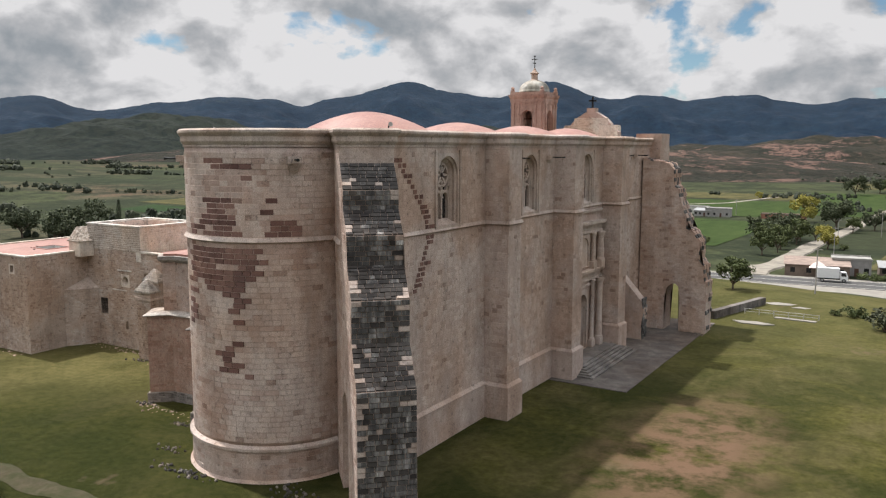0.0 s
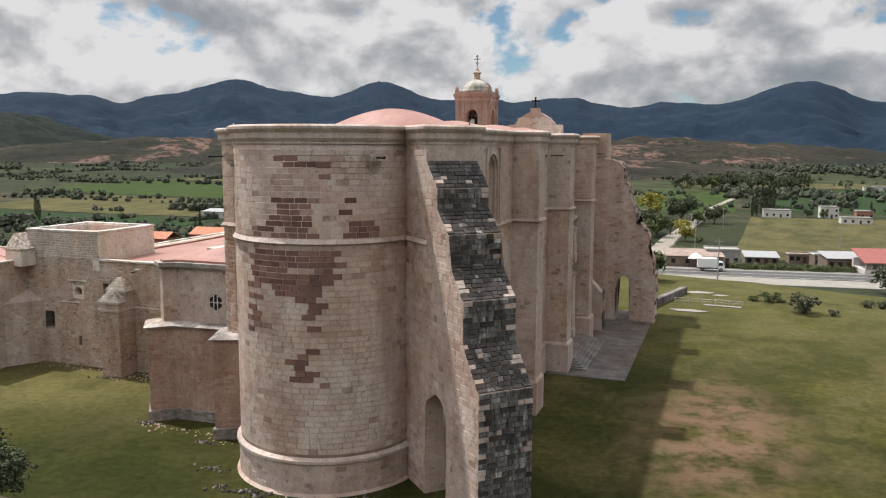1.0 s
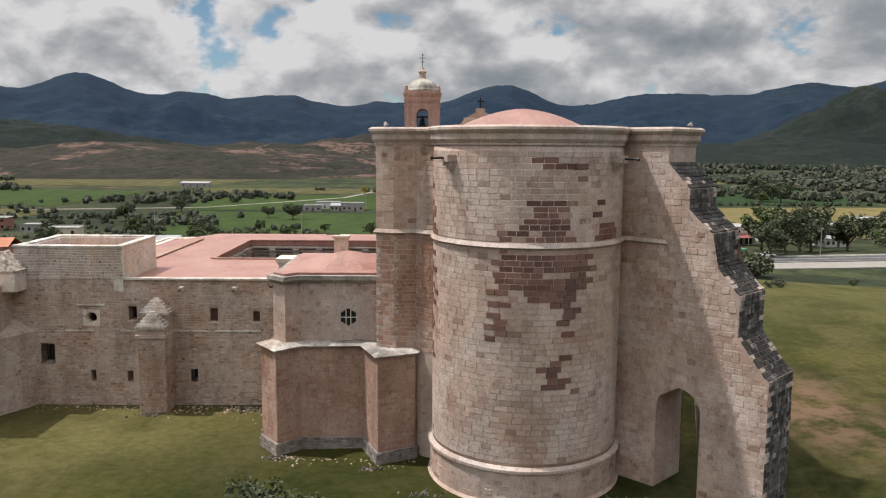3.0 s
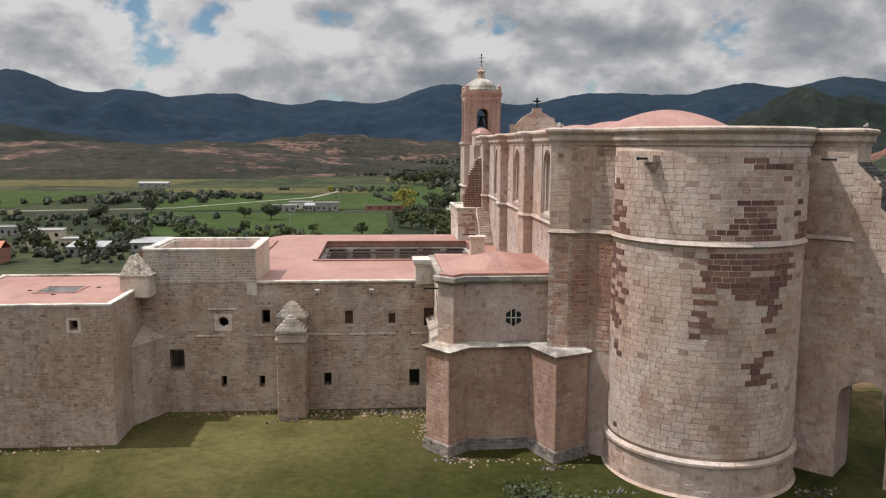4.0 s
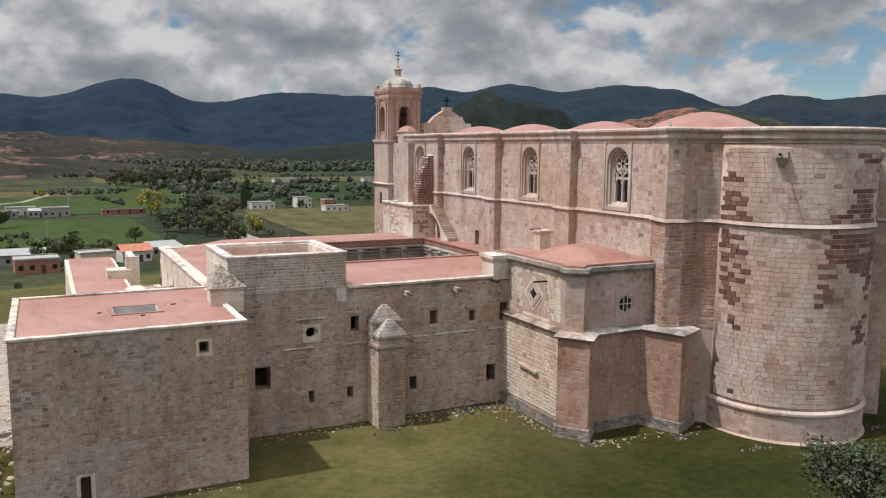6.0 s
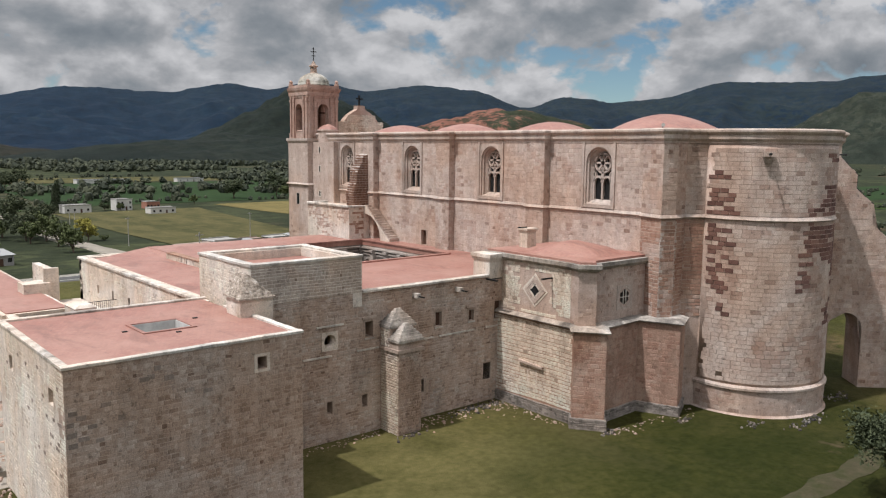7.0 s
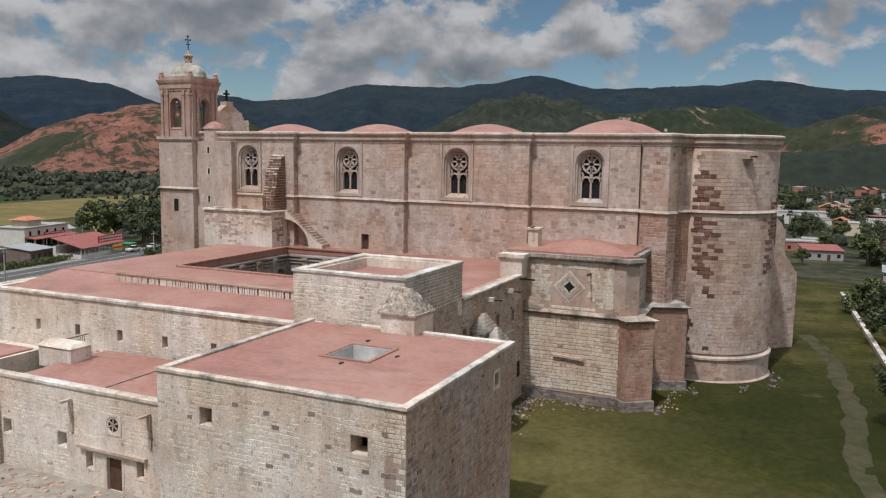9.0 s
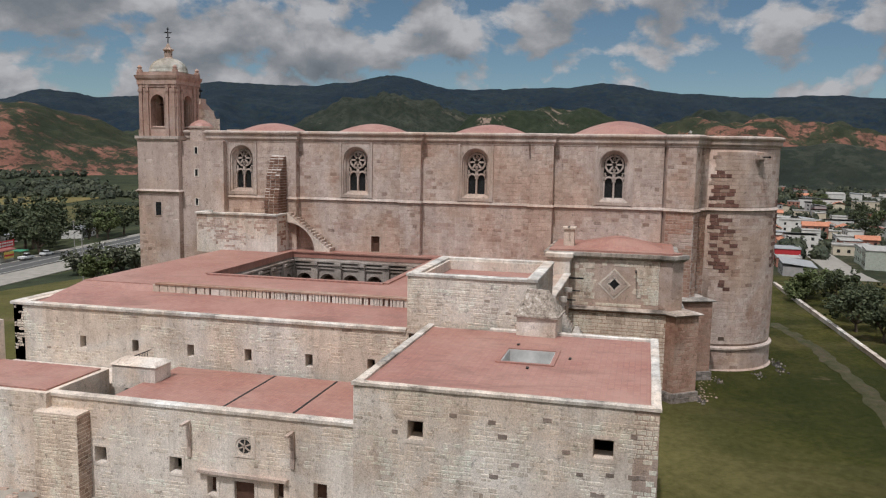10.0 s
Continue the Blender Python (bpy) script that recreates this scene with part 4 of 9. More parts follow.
# south-west pier and the south-east flying buttress wall
bm = bmesh.new()
prism(bm, [(WX + 0.5, 55.2), (WX, 55.0), (-56.8, 54.8), (-57.75, 51.9), (-56.3, 51.3), (-54.5, 51.5), (-52.5, 50.0), (-51, 55)], 0, 25.8)
pier = part("pier", bm, mortar, church)
for p0, p1, s in (((-56.8, 54.8), (-57.75, 51.9), 1), ((-57.75, 51.9), (-56.3, 51.3), 2), ((-56.3, 51.3), (-54.5, 51.5), 3), ((-54.5, 51.5), (-53.0, 50.3), 4)):
    skin("stonework", flat(p0, p1), math.dist(p0, p1), 9.0, 18.45, (pinkstone, brown_stone), pier, 0.36, (0.35, 0.8), keep=0.85, seed=40 + s, wobble=0.01)
    skin("stonework", flat(p0, p1), math.dist(p0, p1), 18.95, 25.5, (pale_stone, brown_stone), pier, keep=0.7, seed=45 + s, proud=0.014)
# pale toothed quoins up the pier's corners
rng = random.Random(33)
quoin = unit_stone(dressed)
for (xa, ya), (xb, yb) in (((-57.75, 51.9), (-56.3, 51.3)), ((-56.3, 51.3), (-54.5, 51.5))):
    d = Vector((xb - xa, yb - ya)).normalized()
    for k in range(26):
        w = 0.22 if k % 2 else 0.38
        if rng.random() < 0.8:
            lay_stone(quoin, "stone", pier, xa + d.x * w / 2, ya + d.y * w / 2, 9.4 + 0.35 * k, math.atan2(d.y, d.x), w, 0.3, 0.03)

PROFILE = [(-6.5, 0), (8.05, 0), (8.05, 10.0), (7.7, 10.15), (5.75, 12.6), (5.75, 15.5), (5.5, 15.65), (4.1, 17.2), (3.6, 17.5), (3.6, 19.6), (3.3, 19.75), (1.75, 21.2), (1.75, 22.6), (0.0, 24.4), (0.0, 25.8), (-6.5, 25.8)]
BC, BD, BW = Vector((-34.95, 46.55)), Vector((0.7071, -0.7071)), Vector((0.7071, 0.7071))
HALF = 1.98
place = lambda d, w, z: (BC.x + BD.x * d + BW.x * w, BC.y + BD.y * d + BW.y * w, z)


def buttress_wall():
    """A thick raking buttress with weathered steps, and a tall round-headed passage through it."""
    verts, faces = [], []
    arch = [(d + 1.55, z) for d, z in arch_points(1.75, 0.0, 6.4, 12)]
    k, m = len(PROFILE), len(arch)
    for w in (-HALF, HALF):
        verts += [place(d, w, z) for d, z in PROFILE] + [place(d, w, z) for d, z in arch]
    bm = bmesh.new()
    vs = [bm.verts.new(v) for v in verts]
    n = k + m
    for s in (0, 1):
        # the outline runs round the passage: foot, passage, foot, outside
        loop = [vs[s * n + 0]] + [vs[s * n + k + i] for i in range(m)] + [vs[s * n + i] for i in range(1, k)]
        bm.faces.new(loop if s == 0 else loop[::-1])
    for i in range(1, k):
        j = (i + 1) % k
        bm.faces.new((vs[i], vs[j], vs[n + j], vs[n + i]))
    for i in range(m - 1):
        bm.faces.new((vs[k + i], vs[k + i + 1], vs[n + k + i + 1], vs[n + k + i]))
    bmesh.ops.triangulate(bm, faces=[f for f in bm.faces if len(f.verts) > 4])
    return part("flying_buttress", bm, mortar, church, "thick stepped buttress with a round-headed passage, blackened outer face")


se = buttress_wall()


def below(d):
    """How high the buttress stands at the distance d along it."""
    h = 25.8
    for (d0, z0), (d1, z1) in zip(PROFILE[1:], PROFILE[2:]):
        if d1 <= d <= d0 and d0 > d1:
            h = z0 + (z1 - z0) * (d0 - d) / (d0 - d1)
            break
    return h


def buttress_side(sign, keep, seed):
    surf = (lambda u, v, o: place(u - 4.2, -HALF - o, v)) if sign < 0 else (lambda u, v, o: place(8.05 - u, HALF + o, v))
    pos = (lambda u: u - 4.2) if sign < 0 else (lambda u: 8.05 - u)
    rng = random.Random(seed)
    verts, faces, which, z = [], [], [], 0.2
    while z < 25.4:
        h = 0.42 * rng.uniform(0.85, 1.15)
        u = 0.0
        while u < 12.2:
            w = rng.uniform(0.45, 0.95)
            a, b = u + 0.011, min(u + w, 12.25) - 0.011
            u += w
            da, db = sorted((pos(a), pos(b)))
            if b - a < 0.15 or z + h > min(below(da + 0.01), below(db - 0.01)):
                continue
            if da < 3.35 and db > -0.25 and z < 8.2 - 0.25 * abs(da + db - 3.1):
                continue
            m = 0.7 * (noise.noise(Vector((a * 0.25, z * 0.3, seed))) * 0.5 + 0.5) + 0.3 * rng.random()
            if m > keep:
                continue
            p = 0.022 * rng.uniform(0.3, 1.7)
            k = len(verts)
            verts += [surf(x, y, -0.004) for x, y in ((a, z), (b, z), (b, z + h - 0.022), (a, z + h - 0.022))]
            verts += [surf(x, y, p) for x, y in ((a + 0.02, z + 0.02), (b - 0.02, z + 0.02), (b - 0.02, z + h - 0.042), (a + 0.02, z + h - 0.042))]
            faces += [(k + 4, k + 5, k + 6, k + 7), (k, k + 1, k + 5, k + 4), (k + 1, k + 2, k + 6, k + 5), (k + 2, k + 3, k + 7, k + 6), (k + 3, k, k + 4, k + 7)]
            which += [int(noise.noise(Vector((a * 0.2, z * 0.22, seed + 5.0))) + 0.5 * (rng.random() - 0.5) < 0.0)] * 5
        z += h
    ob = mesh_part("stonework", verts, faces, pale_stone, se)
    ob.data.materials.append(brown_stone)
    ob.data.polygons.foreach_set("material_index", which)
    ob["kind"] = "stuff"


def weathered_end():
    """Blackened stones over the stepped outer end of the buttress, each its own piece."""
    mesh, pale, streaked = unit_stone(black_one), unit_stone(dressed), unit_stone(streaked_grey)
    rng = random.Random(21)
    turn = math.atan2(BD.y, BD.x) + math.pi / 2
    for (d0, z0), (d1, z1) in zip(PROFILE[1:13], PROFILE[2:14]):
        run = math.hypot(d1 - d0, z1 - z0)
        lean = math.atan2(d0 - d1, z1 - z0)
        rows = max(1, round(run / 0.36))
        upright = lean < 0.3
        for r in range(rows):
            t = (r + 0.5) / rows
            w = -HALF
            while w < HALF - 0.05:
                l = min(rng.uniform(0.32, 0.8), HALF - w)
                if HALF - w - l < 0.3:
                    l = HALF - w
                edge = w < -HALF + 0.01 or w + l > HALF - 0.01
                ob = lay_stone(pale if edge and rng.random() < 0.22 or rng.random() < 0.02 else streaked if upright and rng.random() < 0.75 or rng.random() < 0.12 else mesh, "stone", se, *place(d0 + (d1 - d0) * t - 0.02, w + l / 2, z0 + (z1 - z0) * t), 0, l - 0.03, run / rows - 0.03, rng.uniform(0.05, 0.11) + 0.02)
                ob.rotation_euler = Euler((-lean, 0, turn))
                w += l


weathered_end()
buttress_side(-1, 0.8, 51)
buttress_side(1, 0.45, 52)

# string course, cornice and roof
bm = bmesh.new()
ring(bm, offset(OUTLINE, 0.06), INNER, 18.5, 18.62, offset(OUTLINE, 0.22))
ring(bm, offset(OUTLINE, 0.22), INNER, 18.62, 18.9, offset(OUTLINE, 0.03))
string = part("string_course", bm, dressed, church, "pale stone string course")
for d0, d1, z0, z1 in ((0.06, 0.06, 25.6, 25.78), (0.1, 0.24, 25.78, 26.0), (0.24, 0.24, 26.0, 26.4), (0.28, 0.46, 26.4, 26.65), (0.46, 0.46, 26.65, 26.82), (0.46, 0.25, 26.82, 26.95)):
    bm = bmesh.new()
    ring(bm, offset(OUTLINE, d0), INNER, z0, z1, offset(OUTLINE, d1))
    part("cornice_moulding", bm, dressed, church, "moulded stone cornice")
bm = bmesh.new()
prism(bm, INNER, 25.9, 26.3)
part("roof", bm, terracotta, church)
for cy, r, h in ((60.4, 7.3, 2.55), (76.8, 6.6, 2.0), (92.8, 6.6, 2.0), (107.4, 6.4, 2.0)):
    bm = bmesh.new()
    rings = 10
    loops = []
    for i in range(rings):
        t = i / rings
        loops.append([bm.verts.new((-45.3 + r * (1 - t) * math.cos(a), cy + r * (1 - t) * math.sin(a), 26.3 + h * (1 - (1 - t) ** 1.75))) for a in np.linspace(0, 2 * math.pi, 41)[:-1]])
    tip = bm.verts.new((-45.3, cy, 26.3 + h))
    for a, b in zip(loops, loops[1:]):
        for i in range(40):
            bm.faces.new((a[i], a[(i + 1) % 40], b[(i + 1) % 40], b[i]))
    for i in range(40):
        bm.faces.new((loops[-1][i], loops[-1][(i + 1) % 40], tip))
    part("dome", bm, terracotta, church, "low terracotta-tiled saucer dome", True)

# west front with its gable
front = wall("front_wall", (EX, 118.0), (-52, 118.0), 0, 26.7, 1.6, [], mortar, church)

# ---- bell tower ----
tower = thing("bell_tower", "square stone bell tower with a pink arched belfry and tiled dome", "tower")
TX, TY, TH = -55.1, 117.4, 2.9
sq = lambda h, cx=TX, cy=TY: [(cx - h, cy - h), (cx + h, cy - h), (cx + h, cy + h), (cx - h, cy + h)]
bm = bmesh.new()
prism(bm, sq(TH), 0, 25.7)
shaft = part("shaft", bm, mortar, tower)
for i, (p, q) in enumerate(zip(sq(TH), sq(TH)[1:] + sq(TH)[:1])):
    if i in (0, 3):
        skin("stonework", flat(p, q), 2 * TH, 0.2, 25.6, stone, shaft, holes=[(1.95, 3.75, 15.6, 18.2)], keep=0.35, seed=60 + i)
bm = bmesh.new()
prism(bm, sq(TH + 0.05), 18.9, 19.15, sq(TH + 0.3))
prism(bm, sq(TH + 0.3), 19.15, 19.4, sq(TH + 0.05))
prism(bm, sq(TH + 0.05), 25.5, 25.8, sq(TH + 0.22))
prism(bm, sq(TH + 0.22), 25.8, 26.15)
part("string_course", bm, dressed, tower)
BH = 2.62
for i, (p, q) in enumerate(zip(sq(BH), sq(BH)[1:] + sq(BH)[:1])):
    side = wall("belfry_wall", p, q, 26.1, 32.6, 0.8, [(BH - 1.0, BH + 1.0, 27.2, 31.5)], tower_pink, tower, trim=0.8)
    s = flat(p, q)
    arched_reveal("arch", s, BH, 1.0, 27.2, 31.5, 0.95, 0.88, 30.4, 0.5, tower_pink, tower, 0.08, sill=0.0)
    for u in (0.3, BH - 1.42, BH + 1.42, 2 * BH - 0.3):
        verts, faces = [], []
        ribbon(verts, faces, s, [(u, 26.1), (u, 32.6)], 0.38, -0.05, 0.16)
        ribbon(verts, faces, s, [(u, 26.1), (u, 26.9)], 0.56, -0.05, 0.24)
        ribbon(verts, faces, s, [(u, 31.7), (u, 32.0)], 0.54, -0.05, 0.24)
        mesh_part("pilaster", verts, faces, tower_pink, tower)
bm = bmesh.new()
for h0, h1, z0, z1 in ((0.1, 0.1, 32.3, 32.6), (0.2, 0.2, 32.6, 33.1), (0.2, 0.34, 33.1, 33.4), (0.34, 0.42, 33.4, 33.75), (0.2, 0.2, 33.75, 34.15)):
    prism(bm, sq(BH + h0), z0, z1, sq(BH + h1))
part("entablature", bm, tower_pink, tower)
dome_stone = masonry("lichened_tile", [(0.17, 0.165, 0.13), (0.34, 0.33, 0.28), (0.58, 0.56, 0.51)], island=False, stain=0.6)


def lathe(bm, cx, cy, prof, n=24):
    """A turned solid from (radius, height) pairs."""
    loops = [[bm.verts.new((cx + r * math.cos(2 * math.pi * i / n), cy + r * math.sin(2 * math.pi * i / n), z)) for i in range(n)] for r, z in prof]
    for a, b in zip(loops, loops[1:]):
        for i in range(n):
            bm.faces.new((a[i], a[(i + 1) % n], b[(i + 1) % n], b[i]))
    bm.faces.new(loops[0][::-1])
    bm.faces.new(loops[-1])


bm = bmesh.new()
lathe(bm, TX, TY, [(2.45, 34.1), (2.45, 34.4)] + [(2.4 * math.cos(a), 34.4 + 1.75 * math.sin(a)) for a in np.linspace(0, 1.25, 9)])
part("dome", bm, dome_stone, tower, "pale lichened dome", True)
bm = bmesh.new()
lathe(bm, TX, TY, [(0.75, 35.9), (0.75, 36.1), (0.5, 36.2), (0.5, 37.0), (0.68, 37.1), (0.68, 37.25), (0.4, 37.4), (0.2, 37.8), (0.06, 38.0)], 12)
part("lantern", bm, dressed, tower)
bm = bmesh.new()
box(bm, TX - 0.045, TX + 0.045, TY - 0.045, TY + 0.045, 37.9, 40.0)
for z, l in ((39.3, 0.55), (39.75, 0.2), (38.7, 0.3)):
    box(bm, TX - 0.04, TX + 0.04, TY - l, TY + l, z, z + 0.08)
    box(bm, TX - l, TX + l, TY - 0.04, TY + 0.04, z, z + 0.08)
part("cross", bm, iron, tower, "dark wrought-iron cross")
for dx in (-1, 1):
    for dy in (-1, 1):
        bm = bmesh.new()
        lathe(bm, TX + dx * (BH - 0.1), TY + dy * (BH - 0.1), [(0.36, 34.1), (0.36, 34.45), (0.22, 34.5), (0.3, 34.75), (0.1, 35.0)], 8)
        part("finial", bm, tower_pink, tower)
bm = bmesh.new()
lathe(bm, TX, TY, [(0.55, 28.6), (0.5, 28.9), (0.36, 29.5), (0.25, 29.9), (0.06, 30.0)], 14)
part("bell", bm, iron, tower, "dark bronze bell")
bm = bmesh.new()
box(bm, TX - 2.3, TX + 2.3, TY - 0.1, TY + 0.1, 30.0, 30.25)
part("beam", bm, wood, tower)

# the stair turret and wall between tower and nave
turret = thing("stair_turret", "small round-capped stair turret against the bell tower", "turret")
bm = bmesh.new()
box(bm, -57.2, -53.5, 108.6, 114.7, 0, 25.6)
body = part("body", bm, mortar, turret)
skin("stonework", flat((-57.2, 114.5), (-57.2, 108.6)), 5.9, 12, 25.5, stone, body, keep=0.4, seed=71)
bm = bmesh.new()
lathe(bm, -55.6, 112.6, [(1.45, 25.5), (1.45, 27.2), (1.6, 27.25), (1.6, 27.45)], 10)
part("drum", bm, mortar, turret)
bm = bmesh.new()
lathe(bm, -55.6, 112.6, [(1.5, 27.45), (1.2, 27.8), (0.6, 28.15), (0.1, 28.3)], 10)
part("cap", bm, terracotta, turret)

# gable and corner pier on the west front
gable = thing("gable", "curved rubble gable with a cross over the church front", "gable")
bm = bmesh.new()
gp = [(-4.6, 26.6), (-4.4, 28.0), (-3.6, 28.4), (-3.1, 29.3), (-2.3, 30.1), (-1.3, 30.7), (-0.7, 31.0), (-0.7, 31.6), (0.7, 31.6), (0.7, 31.0), (1.3, 30.7), (2.3, 30.1), (3.1, 29.3), (3.6, 28.4), (4.4, 28.0), (4.6, 26.6)]
a = [bm.verts.new((-45.8 + x, 118.0, z)) for x, z in gp]
b = [bm.verts.new((-45.8 + x, 119.2, z)) for x, z in gp]
bm.faces.new(a)
bm.faces.new(b[::-1])
for i in range(len(gp)):
    j = (i + 1) % len(gp)
    bm.faces.new((a[i], b[i], b[j], a[j]))
gw = part("wall", bm, mortar, gable)
for p, q in (((-50.2, 118.0), (-41.4, 118.0)), ((-41.4, 119.2), (-50.2, 119.2))):
    skin("stonework", flat(p, q), 8.8, 26.7, 29.0, rubble, gw, 0.3, (0.3, 0.7), keep=0.8, seed=72)
skin("stonework", flat((-48.6, 118.0), (-43.0, 118.0)), 5.6, 29.0, 30.1, rubble, gw, 0.3, (0.3, 0.7), keep=0.8, seed=73)
bm = bmesh.new()
box(bm, -45.92, -45.68, 118.5, 118.74, 31.6, 33.3)
box(bm, -46.4, -45.2, 118.5, 118.74, 32.6, 32.84)
part("cross", bm, iron, gable, "dark stone cross")
ne = thing("corner_pier", "square stone pier at the corner of the church front", "pier")
bm = bmesh.new()
box(bm, -38.0, -33.9, 114.6, 119.2, 0, 25.6)
box(bm, -37.6, -33.9, 115.0, 119.0, 25.6, 27.6)
part("body", bm, mortar, ne)

# the ruined wing wall on the north side
wing = thing("ruined_wing_wall", "ruined raking wall with an archway beside the church", "wall")
WY0, WY1 = 111.0, 114.2
wp = [(-35.2, 0), (-31.5, 0), (-31.5, 4.8), (-31.2, 6.2), (-30.6, 6.8), (-30.0, 6.8), (-29.6, 6.3), (-29.4, 4.8), (-29.4, 0), (-25.8, 0), (-25.8, 7.3), (-26.1, 7.4), (-26.3, 9.6), (-27.0, 10.4), (-26.9, 12.8), (-28.0, 14.2), (-28.8, 14.6), (-28.8, 16.0), (-29.8, 18.2), (-30.1, 20.0), (-30.7, 20.4), (-30.8, 22.6), (-31.6, 23.4), (-35.2, 24.0)]
bm = bmesh.new()
a = [bm.verts.new((x, WY0, z)) for x, z in wp]
b = [bm.verts.new((x, WY1, z)) for x, z in wp]
fa, fb = bm.faces.new(a), bm.faces.new(b[::-1])
for i in range(len(wp)):
    j = (i + 1) % len(wp)
    bm.faces.new((a[i], b[i], b[j], a[j]))
bmesh.ops.triangulate(bm, faces=[fa, fb])
wing_body = part("wall", bm, mortar, wing)
edge = lambda z: next((x0 + (x1 - x0) * (z - z0) / (z1 - z0) for (x0, z0), (x1, z1) in zip(wp[9:], wp[10:]) if z0 <= z <= z1 and z1 > z0), -30.0)
for k in range(20):
    z = 0.2 + k * 1.15
    x1 = min(edge(z), edge(z + 1.15)) - 0.05
    skin("stonework", flat((-35.2, WY0), (x1, WY0)), x1 + 35.2, z, z + 1.15, stone, wing_body, 0.38, (0.45, 0.9), [(3.5, 6.0, 0, 7.0)], keep=0.72, seed=200 + k)
rng = random.Random(12)
wing_stone, ruin_stone = unit_stone(streaked_grey), unit_stone(brown_one)
for (x0, z0), (x1, z1) in zip(wp[9:], wp[10:]):
    run = math.hypot(x1 - x0, z1 - z0)
    for i in range(max(1, round(run / 0.55))):
        if z0 < 6.5 and rng.random() < 0.6:
            continue
        t = (i + 0.5) / max(1, round(run / 0.55))
        for w in np.arange(WY0 + 0.3, WY1, 0.65):
            ob = lay_stone(wing_stone if rng.random() < 0.4 else ruin_stone, "stone", wing_body, x0 + (x1 - x0) * t - 0.06, w, z0 + (z1 - z0) * t, math.pi / 2, 0.66, 0.56, rng.uniform(0.07, 0.24))
            ob.rotation_euler = Euler((-math.atan2(x0 - x1, max(0.01, z1 - z0)), 0, math.pi / 2))
ruin = thing("broken_wall_stump", "stump of a ruined wall with a raking top beside the portal", "wall")
bm = bmesh.new()
prof = [(EX, 0), (-32.2, 0), (-32.3, 2.2), (-32.0, 4.0), (-32.4, 5.4), (-33.2, 6.3), (EX, 8.8)]
a = [bm.verts.new((x, 103.2, z)) for x, z in prof]
b_ = [bm.verts.new((x, 105.0, z)) for x, z in prof]
bm.faces.new(a)
bm.faces.new(b_[::-1])
for i in range(len(prof)):
    bm.faces.new((a[i], b_[i], b_[(i + 1) % len(prof)], a[(i + 1) % len(prof)]))
part("wall", bm, mortar, ruin)
for i in range(11):
    for k in range(3):
        lay_stone(wing_stone, "stone", ruin.children[0], -32.25 + rng.uniform(-0.06, 0.06), 103.5 + 0.6 * k, 0.5 + 0.5 * i, math.pi / 2, 0.55, 0.45, rng.uniform(0.05, 0.25))

# ---- portal, steps and paved terrace on the north side ----
portal = thing("church_portal", "carved stone portal of two storeys with a wooden door", "portal")
ps = flat((EX, 49.8), (EX, 118))
PC = 89.8 - 49.8
arched_reveal("door_surround", ps, PC, 1.4, 1.2, 8.6, 1.35, 1.2, 6.7, 0.7, dressed, portal, 0.12, sill=0.0)
bm = bmesh.new()
box(bm, EX - 1.2, EX - 1.05, 88.5, 91.1, 1.2, 8.1)
part("door", bm, wood, portal, "dark wooden double door")
for z0, z1, o in ((9.6, 9.85, 0.35), (9.85, 10.45, 0.22), (10.45, 10.65, 0.5), (10.65, 10.95, 0.7), (15.4, 15.65, 0.35), (15.65, 16.3, 0.24), (16.3, 16.5, 0.55), (16.5, 16.85, 0.8), (17.9, 18.2, 0.3)):
    bm = bmesh.new()
    box(bm, EX - 0.1, EX + o, 84.3 - o * 0.4, 95.3 + o * 0.4, z0, z1)
    part("entablature", bm, dressed, portal)
for y in (85.4, 87.3, 92.3, 94.2):
    for z0, z1 in ((1.2, 9.6), (10.95, 15.4)):
        big = y in (85.4, 94.2)
        r = 0.42 if big else 0.3
        bm = bmesh.new()
        lathe(bm, EX + (0.55 if big else 0.32), y, [(r * 1.25, z0), (r * 1.25, z0 + 1.1), (r * 1.05, z0 + 1.15), (r, z0 + 1.3), (r * 1.1, z0 + 2.2), (r * 0.92, z0 + 2.5), (r * 0.85, z1 - 0.8), (r * 0.95, z1 - 0.72), (r * 0.9, z1 - 0.65), (r * 1.3, z1 - 0.2), (r * 1.35, z1)], 16)
        part("column", bm, dressed, portal)
        bm = bmesh.new()
        box(bm, EX - 0.1, EX + (0.95 if big else 0.65), y - 0.55, y + 0.55, z0, z0 + 0.9)
        part("pedestal", bm, dressed, portal)
arched_reveal("niche", ps, PC, 1.6, 11.3, 15.3, 1.3, 1.05, 13.6, 0.12, dressed, portal, 0.2, sill=0.1)
bm = bmesh.new()
box(bm, EX - 0.05, EX + 0.06, 88.5, 91.1, 11.3, 15.0)
part("relief_panel", bm, dressed, portal, "worn carved relief panel")
for z in (3.2, 8.9):
    bar = bmesh.new()
    box(bar, EX - 0.05, EX + 0.22, 86.0, 93.6, z, z + 0.22) if z > 5 else box(bar, EX - 0.05, EX + 0.2, 86.0, 88.2, z, z + 0.22)
    part("moulding", bar, dressed, portal)
step_stone = masonry("worn_step_stone", [(0.11, 0.10, 0.092), (0.20, 0.18, 0.165), (0.30, 0.27, 0.25)], island=False, stain=0.4)
steps = thing("entrance_steps", "broad grey stone steps up to the portal", "steps")
for i in range(6):
    bm = bmesh.new()
    box(bm, EX, EX + 4.6 - 0.42 * i, 82.0 + 0.42 * i, 97.4 - 0.42 * i, 0.17 + 0.17 * i, 0.17 * (i + 2))
    part("step", bm, step_stone, steps)
bm = bmesh.new()
box(bm, EX, -26.2, 79.6, 119.0, -0.2, 0.17)
